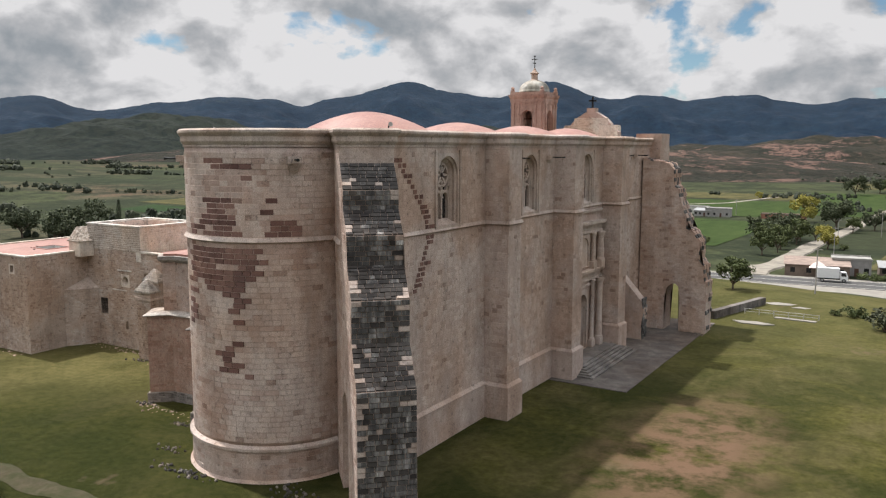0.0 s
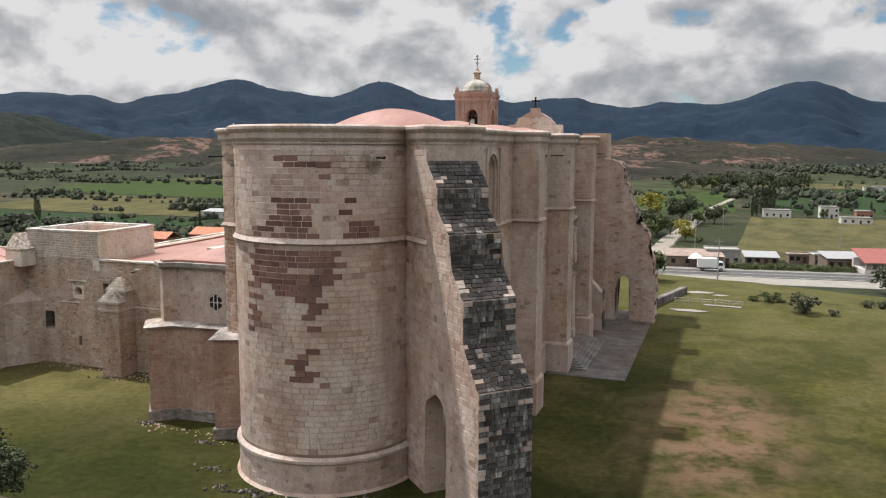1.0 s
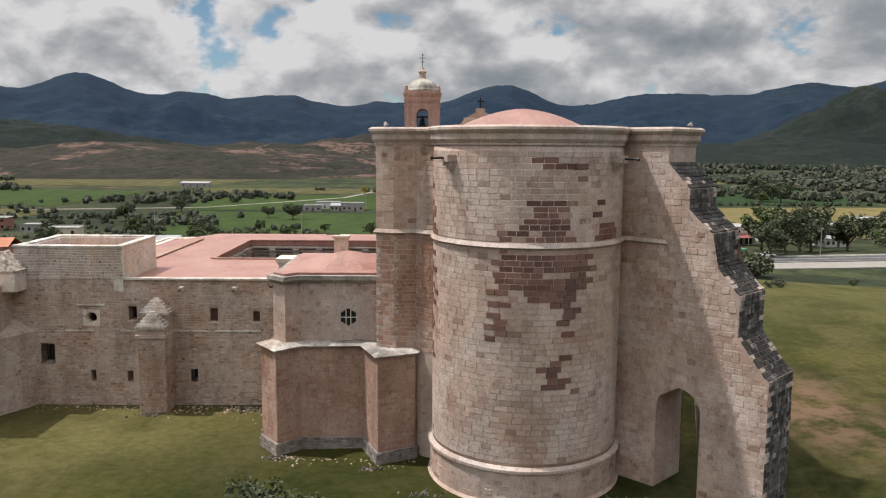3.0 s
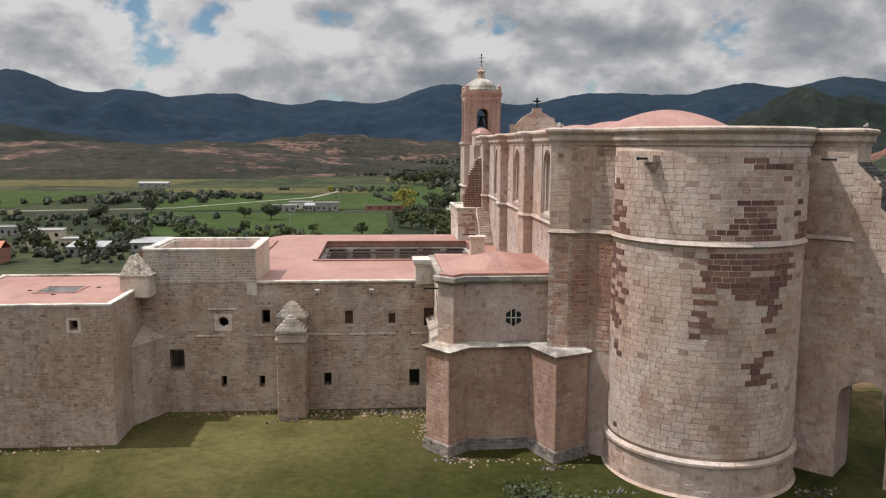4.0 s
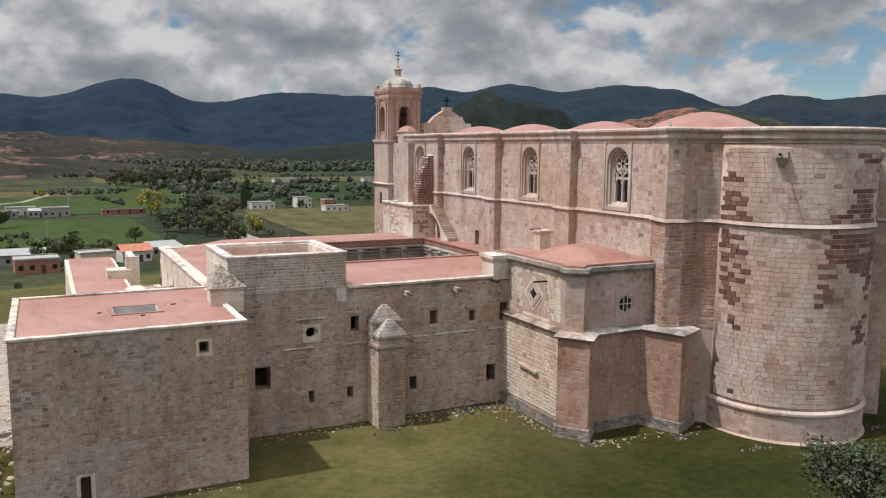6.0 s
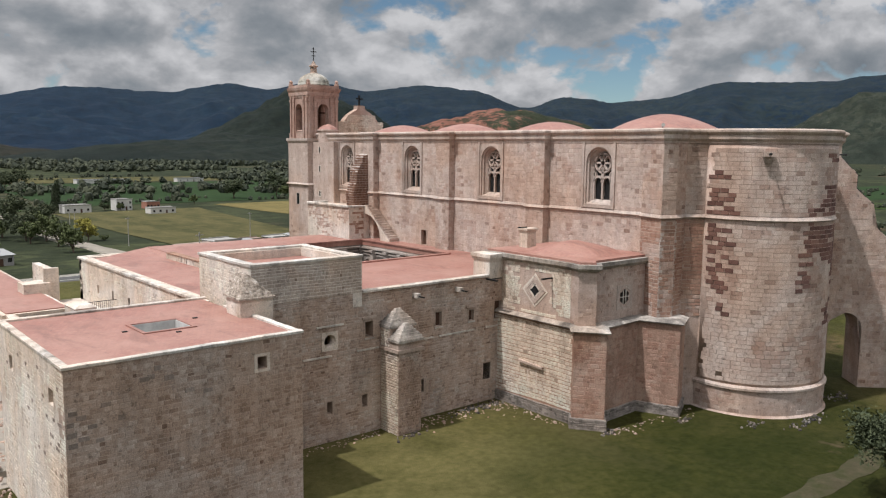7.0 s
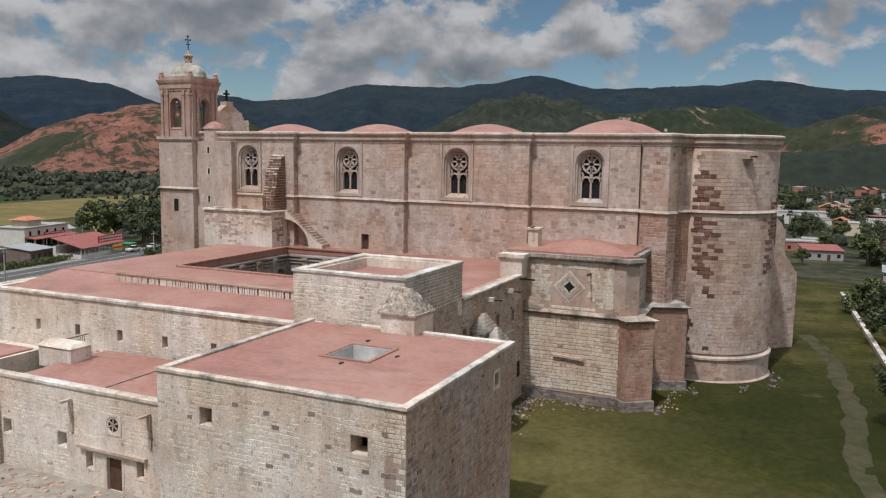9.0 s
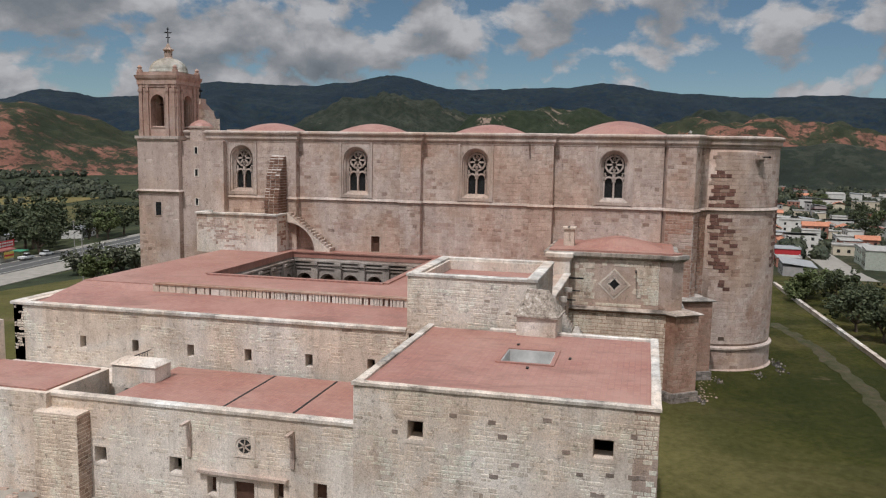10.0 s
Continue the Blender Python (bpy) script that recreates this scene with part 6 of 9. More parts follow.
proto = [broad_tree("green broadleaf tree with a rounded uneven crown", leaf_green, 11), broad_tree("dark green broadleaf tree with a dense crown", leaf_dark, 12, 7.0, 3.6),
         broad_tree("green broadleaf tree with an open crown", leaf_green, 13, 7.0, 2.7, 36, 30), broad_tree("dark green tree with a spreading crown", leaf_dark, 14, 7.0, 3.9, 52, 34)]
yellow_proto = broad_tree("round tree in yellow autumn leaf", leaf_yellow, 15, 7.0, 3.5, 56, 40)
cyp_proto = cypress_tree()
shrub_proto = [shrub("green bush on the rough verge", leaf_green, 16), shrub("grey-green bush on the rough verge", leaf_grey, 17)]
for i, (x, y, s, k) in enumerate([(-30, 149, 0.95, 0), (-111, 272, 1.0, 1), (-101, 265, 1.35, 1), (-148, 293, 1.5, 3), (-155, 256, 1.5, 1),
                                   (-31, 279, 1.5, 1), (-36, 268, 1.1, 0),                                    (-9, 326, 0.9, 1), (1, 318, 0.8, 1), (6, 315, 0.7, 0), (43, 334, 0.9, 0), (74, 361, 2.3, 1), (104, 375, 2.6, 3), (112, 368, 2.2, 1), (96, 352, 1.4, 0),
                                   (-218, 131, 2.0, 1), (-226, 140, 1.7, 3), (-208, 122, 1.6, 1), (-232, 126, 1.9, 1), (-200, 138, 1.3, 0), (-244, 158, 1.8, 3), (-190, 150, 1.1, 0), (-186, 128, 1.4, 3), (-176, 142, 1.2, 1),
                                   (115, 58, 1.7, 0), (122, 50, 1.6, 1), (100, 62, 1.2, 0), (2, 29, 0.85, 0), (-8, 26, 1.0, 3), (-25, 27, 1.0, 3), (-31, 25, 0.95, 1), (-17, 25, 1.0, 1), (6, 24, 0.8, 0),
                                   (130, 30, 1.3, 0), (150, 40, 1.5, 1), (90, 35, 1.1, 0), (180, 30, 1.7, 1), (205, 20, 1.6, 3), (75, 48, 1.0, 2), (60, 40, 0.8, 0), (45, 44, 0.8, 2), (230, 45, 1.8, 1), (-130, 205, 1.0, 1), (-120, 215, 0.9, 0), (-160, 215, 1.1, 1), (-98, 196, 0.7, 0), (-141, 178, 0.9, 2), (-104, 226, 0.8, 0), (-84, 221, 0.8, 2), (-70, 214, 0.9, 0), (-63, 206, 0.8, 2)]):
    put(proto[k], x, y, 0, s, 47 * i, 1.0)
near_tree = broad_tree("dense dark green tree on the grass by the apse", leaf_dark, 19, 7.0, 3.3, 140, 46, 0.13)
near_tree.matrix_basis = pose(-61.3, 28.9, ground_z(-61.3, 28.9), 0, 0, 40)
near_tree.scale = (1.12, 1.12, 1.16)
seat(yellow_proto, -56, 444, 1.9)
seat(yellow_proto, -31.5, 313, 1.2, 80)
put(yellow_proto, -90, 420, 0, 0.8, 30)
for i, (x, y, s) in enumerate([(-17, 317, 1.25), (-15, 322, 1.35), (-13.5, 327, 1.3), (-12, 333, 1.4), (-10, 339, 1.35), (-18.5, 312, 1.0), (8, 330, 0.6), (24, 332, 0.7), (-244, 166, 1.0), (-249, 204, 0.9), (-175, 191, 0.55), (-184, 205, 0.6), (-205, 187, 0.5)]):
    put(cyp_proto, x, y, 0, s, 31 * i, 1.0)
for i, (x, y, s, k) in enumerate([(-9.2, 134, 1.25, 0), (-11.7, 134, 0.8, 0), (-7.6, 133.6, 0.7, 0), (-4.5, 126, 1.9, 1), (-0.5, 125.6, 0.7, 1), (6, 139, 0.9, 1), (8.5, 140.5, 1.0, 1), (12, 141, 0.9, 1), (15, 143, 1.1, 1), (22, 185, 4.2, 1), (19, 191, 3.6, 1), (24, 179, 3.8, 1), (28, 186, 3.6, 0), (-26, 312, 1.4, 0), (6, 30, 2.0, 0), (-1, 31, 1.8, 0), (3, 29.6, 2.2, 0)]):
    seat(shrub_proto[k], x, y, s, 53 * i)
for i, (x, y, s, k) in enumerate([(-43, 323, 1.5, 0), (-48, 330, 1.6, 3), (-52, 349, 1.7, 1), (-44, 340, 1.4, 0), (-39, 344, 1.3, 2), (-38, 408, 2.3, 1), (-57, 338, 1.2, 0), (-62, 345, 1.3, 3), (-50, 316, 1.2, 0), (-45, 300, 1.3, 0), (-44, 288, 1.1, 2), (-47, 276, 1.2, 0),
                                   (-10, 735, 2.2, 1), (-24, 728, 2.1, 3), (4, 722, 2.0, 1), (18, 738, 2.2, 3), (-38, 732, 1.9, 1), (32, 726, 2.1, 1), (-52, 690, 2.2, 3), (-18, 742, 2.3, 3), (12, 748, 2.3, 1), (44, 742, 2.2, 3), (-3, 716, 1.8, 3), (26, 714, 1.9, 1), (-30, 716, 2.0, 0),
                                   (49, 229, 1.7, 1), (57, 236, 1.9, 3), (66, 246, 2.2, 1), (75, 257, 2.5, 3), (90, 262, 2.2, 1), (92, 238, 1.6, 0), (100, 252, 1.9, 3), (112, 246, 1.7, 1), (118, 262, 2.0, 3), (60, 262, 2.4, 0), (84, 280, 2.2, 1), (120, 285, 2.3, 3), (140, 275, 2.0, 1),
                                   (-100, 243, 1.3, 0), (-92, 246, 1.2, 2), (-107, 240, 1.2, 0), (-127, 254, 1.3, 3), (-134, 258, 1.1, 0), (-120, 262, 1.0, 2), (-182, 257, 1.3, 1), (-161, 241, 1.1, 0), (-150, 262, 1.2, 3), (-170, 300, 1.2, 0)]):
    seat(proto[k], x, y, s, 41 * i)
for ob in proto + [yellow_proto, cyp_proto] + shrub_proto:
    far = {"tree": (-320, 420), "cypress_tree": (-262, 215), "bush": (26, 136)}[ob.name.split(".")[0]]
    far = sunk(far[0] + 9 * proto.index(ob) if ob in proto else far[0], far[1])
    ob.matrix_basis = pose(*far)


def scrub():
    """Far woods, hedgerows and scrub over the valley."""
    rng = random.Random(77)
    spots = []

    def far_spot(x, y, s):
        r, a = math.hypot(x + 60, y - 60), math.atan2(y - 60, x + 60)
        if r < 190 or r > 1700 or -152 < x < 132 and 150 < y < 520 or not -0.5 < a < 2.8:
            return
        spots.append((x, y, s * (1 + 0.0005 * r), r))

    # hedgerows along the fields, with gaps
    for _ in range(150):
        r, a = 230 + 1300 * rng.random() ** 1.3, rng.uniform(-0.45, 2.75)
        x, y = -60 + r * math.cos(a), 60 + r * math.sin(a)
        d = rng.gauss(0.1, 0.12) + (math.pi / 2 if rng.random() < 0.22 else 0)
        for k in range(rng.randrange(12, 40)):
            x, y = x + math.cos(d) * rng.uniform(3, 7), y + math.sin(d) * rng.uniform(3, 7)
            if noise.noise(Vector((x * 0.02, y * 0.02, 4.0))) > -0.15:
                far_spot(x + rng.gauss(0, 1.2), y + rng.gauss(0, 1.2), rng.uniform(1.0, 2.6))
    # clumps round farms, stretched across the view
    for _ in range(95):
        r, a = 230 + 1250 * rng.random() ** 1.2, rng.uniform(-0.45, 2.75)
        cx, cy = -60 + r * math.cos(a), 60 + r * math.sin(a)
        for k in range(rng.randrange(8, 30)):
            far_spot(cx + rng.gauss(0, 20), cy + rng.gauss(0, 7), rng.uniform(1.6, 3.8))
    # dark woods on the far valley floor, trees of the village, low scrub on the rises
    for _ in range(2600):
        r, a = 560 + 800 * rng.random(), rng.uniform(0.72, 1.52)
        x, y = -60 + r * math.cos(a), 60 + r * math.sin(a)
        if noise.noise(Vector((x * 0.004, y * 0.007, 8.0))) > -0.05:
            far_spot(x, y, rng.uniform(2.2, 4.6))
    for _ in range(1300):
        r, a = 260 + 900 * rng.random(), rng.uniform(-0.45, 0.14)
        far_spot(-60 + r * math.cos(a), 60 + r * math.sin(a), rng.uniform(1.4, 3.4))
    for _ in range(1500):
        r, a = 800 + 800 * rng.random(), rng.uniform(1.3, 2.6)
        x, y = -60 + r * math.cos(a), 60 + r * math.sin(a)
        if noise.noise(Vector((x * 0.005, y * 0.009, 3.0))) > 0.1:
            far_spot(x, y, rng.uniform(0.9, 2.2))
    # thickets between the houses of the village
    for _ in range(420):
        x, y = rng.uniform(-290, -100), rng.uniform(195, 345)
        if noise.noise(Vector((x * 0.03, y * 0.03, 5.0))) > -0.12:
            spots.append((x, y, rng.uniform(0.9, 2.3), 300))
    verts, faces = [], []
    for x, y, s, r in spots:
        # a ragged mound inside the leaves
        gz, k = ground_z(x, y), len(verts)
        for ring_r, up in ((0.55, 0.0), (0.72, 0.4), (0.5, 0.95)):
            for i in range(6):
                t = 2 * math.pi * i / 6 + ring_r
                q = s * ring_r * rng.uniform(0.6, 1.2)
                verts.append((x + q * math.cos(t), y + q * math.sin(t), gz + s * up * rng.uniform(0.75, 1.3)))
        verts.append((x, y, gz + s * 1.25))
        for i in range(6):
            j = (i + 1) % 6
            faces += [(k + i, k + j, k + 6 + j, k + 6 + i), (k + 6 + i, k + 6 + j, k + 12 + j, k + 12 + i), (k + 12 + i, k + 12 + j, k + 18)]
        for _ in range(26 if r < 700 else 9):
            d = Vector((rng.gauss(0, 1), rng.gauss(0, 1), rng.gauss(0, 0.7))).normalized()
            p = Vector((x, y, gz + s * 0.65)) + d * s * rng.uniform(0.35, 0.85)
            u = Vector((rng.gauss(0, 1), rng.gauss(0, 1), rng.gauss(0, 0.5))).normalized()
            w = d.cross(u).normalized()
            q = s * (rng.uniform(0.14, 0.3) if r < 700 else rng.uniform(0.26, 0.5))
            k = len(verts)
            verts += [tuple(p - u * q), tuple(p + w * q * 0.7 + d * q * 0.3), tuple(p + u * q), tuple(p - w * q * 0.7)]
            faces.append((k, k + 1, k + 2, k + 3))
    ob = mesh_part("scrub_and_far_trees", verts, faces, leaf_mat("scrub_leaves", (0.022, 0.029, 0.018), (0.066, 0.073, 0.042)))
    tagged(ob, "scattered scrub, hedges and far woods over the valley", "vegetation", kind="stuff")


scrub()


# ---- fields, road and lanes ----
lane_dust = plain("lane_dust", (0.24, 0.215, 0.175), 0.95, 0.3, 0.3)

def field_mat(name, a, b, row=0.0):
    n = Nodes(name)
    col = n.ramp(n.noise(0.12, 7, 0.7, (1, 0.35, 1)), [(0.3, a), (0.7, b)])
    col = n.mix(1.0, col, n.ramp(n.noise(1.2, 4, 0.7), [(0.3, 0.75), (0.7, 1.1)]), "MULTIPLY")
    mat = n.done(col, 0.95)
    n.bsdf.inputs["Specular IOR Level"].default_value = 0.05
    return mat


crop_green = field_mat("green_crop", (0.026, 0.045, 0.013), (0.052, 0.074, 0.022))
crop_dark = field_mat("dark_crop", (0.020, 0.038, 0.015), (0.032, 0.054, 0.021))
dry_grass = field_mat("dry_grass", (0.040, 0.044, 0.018), (0.125, 0.108, 0.048))
straw = field_mat("straw_field", (0.10, 0.088, 0.036), (0.19, 0.15, 0.06))


def drape(name, pts, mat, up, n=10):
    """A four-cornered patch that follows the lie of the land."""
    bm = bmesh.new()
    c = [Vector(sunk(*p)[:2]) for p in pts]
    rows = []
    for j in range(n + 1):
        row = []
        for i in range(n + 1):
            u, v = i / n, j / n
            q = (c[0] * (1 - u) + c[1] * u) * (1 - v) + (c[3] * (1 - u) + c[2] * u) * v
            edge = i in (0, n) or j in (0, n)
            row.append(bm.verts.new((q.x, q.y, ground_z(q.x, q.y) + (up if not edge else up - 0.05))))
        rows.append(row)
    for j in range(n):
        for i in range(n):
            bm.faces.new((rows[j][i], rows[j][i + 1], rows[j + 1][i + 1], rows[j + 1][i]))
    return part(name, bm, mat, None, "", True)


def field(pts, mat, label, z):
    tagged(drape("field", pts, mat, z + 0.15), label, "field", kind="structure")


field([(-24, 186), (20, 196), (37, 315), (-19, 312)], dry_grass, "rough dry grass field beside the road", 0.14)
field([(-10, 345), (150, 350), (190, 545), (0, 545)], crop_dark, "dark green crop field", 0.12)
field([(52, 250), (230, 300), (210, 345), (50, 330)], straw, "straw-coloured field", 0.10)
field([(-140, 212), (-62, 212), (-62, 290), (-150, 300)], crop_green, "bright green crop field", 0.10)
field([(-150, 304), (-60, 312), (-64, 410), (-170, 400)], crop_green, "green crop field", 0.13)
field([(-62, 330), (-24, 330), (-24, 500), (-75, 500)], crop_green, "green crop field", 0.10)
field([(-175, 415), (-70, 420), (-72, 470), (-190, 470)], dry_grass, "olive fallow field", 0.10)
field([(-330, 240), (-200, 235), (-195, 300), (-340, 330)], dry_grass, "yellow-green field", 0.11)
field([(-420, 350), (-210, 320), (-205, 430), (-430, 480)], crop_green, "green crop field", 0.12)
field([(-430, 500), (-200, 485), (-180, 590), (-430, 610)], dry_grass, "olive fallow field", 0.12)
field([(-300, 205), (-190, 200), (-192, 228), (-310, 232)], crop_dark, "dark green crop field", 0.10)
field([(260, 95), (520, 90), (540, 160), (280, 170)], crop_green, "green crop field", 0.12)
field([(300, 180), (620, 190), (640, 260), (320, 250)], crop_dark, "dark green crop field", 0.12)
field([(70, 215), (190, 235), (180, 275), (66, 248)], dry_grass, "grass field by the road", 0.11)
field([(-60, 560), (160, 560), (180, 640), (-60, 650)], dry_grass, "olive fallow field", 0.11)



def strip(name, f0, f1, x0, x1, z, mat, label, category):
    bm = bmesh.new()
    xs = np.linspace(x0, x1, 180)
    rows = [[bm.verts.new((x, f(x), ground_z(x, f(x)) + z + e)) for f, e in ((f0, -0.4), (f0, 0), (f1, 0), (f1, -0.4))] for x in xs]
    for r0, r1 in zip(rows, rows[1:]):
        for s in range(3):
            bm.faces.new((r0[s], r1[s], r1[s + 1], r0[s + 1]))
    ob = part(name, bm, mat)
    return tagged(ob, label, category, kind="structure")


strip("road_verge", lambda x: road_y(x) - 17, lambda x: road_y(x) + 8.5, -78, 420, 0.22, dust, "pale dusty verge beside the road", "verge")
strip("road", lambda x: road_y(x) - 6.2, lambda x: road_y(x) + 5.2, -78, 420, 0.36, asphalt, "grey two-lane asphalt road", "road")
paint = plain("road_paint", (0.6, 0.58, 0.5), 0.8)
for o in (-5.6, -0.4, 4.7):
    strip("road_line", lambda x, o=o: road_y(x) + o - 0.09, lambda x, o=o: road_y(x) + o + 0.09, -78, 420, 0.375, paint, "thin pale painted road line", "road line")


def lane(name, pts, mat, up, label, category):
    """A lane through true points (x, y, width), softly bent."""
    bm = bmesh.new()
    rows = []
    for (xa, ya, wa), (xb, yb, wb) in zip(pts, pts[1:]):
        for k in range(10):
            t = k / 10
            x, y, w = xa + (xb - xa) * t, ya + (yb - ya) * t, wa + (wb - wa) * t
            w *= 1 + 0.25 * noise.noise(Vector((x * 0.1, y * 0.1, 3.0)))
            d = Vector((yb - ya, xa - xb)).normalized() * w / 2
            rows.append([bm.verts.new((x + d.x * q, y + d.y * q, ground_z(x + d.x * q, y + d.y * q) + up + e)) for q, e in ((1.0, -0.5), (0.9, 0), (-0.9, 0), (-1.0, -0.5))])
    for r0, r1 in zip(rows, rows[1:]):
        for i in range(3):
            bm.faces.new((r0[i], r0[i + 1], r1[i + 1], r1[i]))
    tagged(part(name, bm, mat), label, category, kind="structure")


lane("dirt_lane", [(-40, 216, 9), (-38.2, 256, 7), (-37.5, 327, 6.5), (-31, 426, 6), (-25.6, 523, 4), (-10, 640, 4)], lane_dust, 0.42, "pale dirt lane running off the road", "lane")
lane("field_track", [(-100, 640, 4), (-118, 560, 4), (-190, 470, 3), (-300, 440, 3)], lane_dust, 0.42, "narrow pale farm track between fields", "lane")
tagged(drape("village_street", [(30, 7), (30, 14), (200, 5), (200, -2)], dust, 0.3, 16), "pale village street between houses", "street", kind="structure")


def foot_path():
    """A trodden path that bends round the apse."""
    n = Nodes("trodden_earth")
    tone = n.ramp(n.noise(0.6, 6, 0.7), [(0.3, (0.050, 0.040, 0.024)), (0.7, (0.098, 0.074, 0.047))])
    edge = n.noise(0.5, 6, 0.75)
    mat = n.done(n.mix(n.ramp(edge, [(0.40, 0.0), (0.66, 0.9)]), (0.034, 0.037, 0.012), tone), 0.95)
    pts = [(-86, 31.5), (-74, 33.6), (-65, 33.6), (-55, 33.4), (-46, 34.2), (-38, 34.6), (-30, 36), (-22, 38)]
    bm = bmesh.new()
    rows, rng = [], random.Random(4)
    for (xa, ya), (xb, yb) in zip(pts, pts[1:]):
        t = Vector((xb - xa, yb - ya)).normalized()
        for k in range(14):
            x, y = xa + (xb - xa) * k / 14, ya + (yb - ya) * k / 14
            w = [1.0 + 0.5 * noise.noise(Vector((x * 0.35, y * 0.35, q))) + rng.uniform(-0.05, 0.05) for q in (1.0, 9.0)]
            rows.append([bm.verts.new((x - t.y * q, y + t.x * q, 0.235 - (0.12 if abs(q) > 0.5 * w[0] else 0))) for q in (w[0], 0.45 * w[0], -0.45 * w[1], -w[1])])
    for r0, r1 in zip(rows, rows[1:]):
        for i in range(3):
            bm.faces.new((r0[i], r0[i + 1], r1[i + 1], r1[i]))
    tagged(part("foot_path", bm, mat), "trodden earth path in the grass", "path", kind="structure")


foot_path()

# ---- houses ----
white_wall = plain("white_wall", (0.54, 0.52, 0.48), 0.9, 0.12, 0.6)
cream_wall = plain("cream_wall", (0.52, 0.45, 0.34), 0.9, 0.12, 0.6)
grey_wall = plain("grey_block_wall", (0.30, 0.285, 0.27), 0.9, 0.18, 0.8)
brick_wall = plain("red_brick_wall", (0.30, 0.14, 0.10), 0.9, 0.2, 1.2)
red_wall = plain("red_painted_wall", (0.42, 0.035, 0.04), 0.8, 0.15, 0.8)
yellow_wall = plain("yellow_painted_wall", (0.55, 0.42, 0.10), 0.85, 0.12, 0.8)
tin = plain("pale_tin_roof", (0.33, 0.33, 0.325), 0.5, 0.12, 0.7, 0.3)
red_roof = plain("red_sheet_roof", (0.25, 0.085, 0.072), 0.7, 0.18, 0.7)
clay_roof = plain("clay_tile_roof", (0.40, 0.17, 0.10), 0.85, 0.2, 0.9)
concrete = plain("concrete_roof", (0.30, 0.288, 0.265), 0.9, 0.2, 0.6)
green_sheet = plain("green_sheet", (0.05, 0.22, 0.12), 0.7, 0.15, 0.8)


def house(label, x, y, w, d, h, turn, walls, roof, kind="flat", doors=1, wins=3, true=False):
    """A small house: walls, roof, door and windows, its front along its own -y side."""
    root = thing("house", label, "house", group="village houses")
    bm = bmesh.new()
    box(bm, -w / 2, w / 2, -d / 2, d / 2, -0.3, h)
    part("wall", bm, walls, root)
    bm = bmesh.new()
    if kind == "flat":
        box(bm, -w / 2 - 0.2, w / 2 + 0.2, -d / 2 - 0.2, d / 2 + 0.2, h, h + 0.18)
        for a, b, c, e in ((-w / 2 - 0.2, w / 2 + 0.2, -d / 2 - 0.2, -d / 2), (-w / 2 - 0.2, w / 2 + 0.2, d / 2, d / 2 + 0.2)):
            box(bm, a, b, c, e, h + 0.18, h + 0.5)
    elif kind == "shed":
        v = box(bm, -w / 2 - 0.35, w / 2 + 0.35, -d / 2 - 0.5, d / 2 + 0.35, h, h + 0.12)
        for q in v:
            q.co.z += (q.co.y + d / 2) / d * 0.9
    else:
        e = 0.4
        pts = [(-d / 2 - e, h - 0.05), (0, h + d * 0.24), (d / 2 + e, h - 0.05), (d / 2 + e, h + 0.1), (0, h + d * 0.24 + 0.16), (-d / 2 - e, h + 0.1)]
        a = [bm.verts.new((-w / 2 - e, u, v)) for u, v in pts]
        b = [bm.verts.new((w / 2 + e, u, v)) for u, v in pts]
        bm.faces.new(a)
        bm.faces.new(b[::-1])
        for i in range(6):
            bm.faces.new((a[i], b[i], b[(i + 1) % 6], a[(i + 1) % 6]))
    part("roof", bm, roof, root)
    k = wins + doors
    for side in (-1, 1):
        for i in range(k):
            cx_ = -w / 2 + w * (i + 0.5) / k
            bm = bmesh.new()
            if i == k // 2 and side == -1:
                box(bm, cx_ - 0.5, cx_ + 0.5, -d / 2 - 0.05, -d / 2 + 0.1, -0.1, 2.1)
                part("door", bm, wood, root)
            else:
                yy = side * d / 2
                box(bm, cx_ - 0.55, cx_ + 0.55, yy - 0.04, yy + 0.04, 1.0, min(h - 0.3, 2.2))
                part("window", bm, dark_glass, root)
                if h > 4.8:
                    bm = bmesh.new()
                    box(bm, cx_ - 0.55, cx_ + 0.55, yy - 0.04, yy + 0.04, 3.7, min(h - 0.3, 4.9))
                    part("window", bm, dark_glass, root)
    x, y, z = (x, y, ground_z(x, y)) if true else sunk(x, y)
    root.matrix_basis = pose(x, y, z + 0.05, 0, 0, turn)
    return root


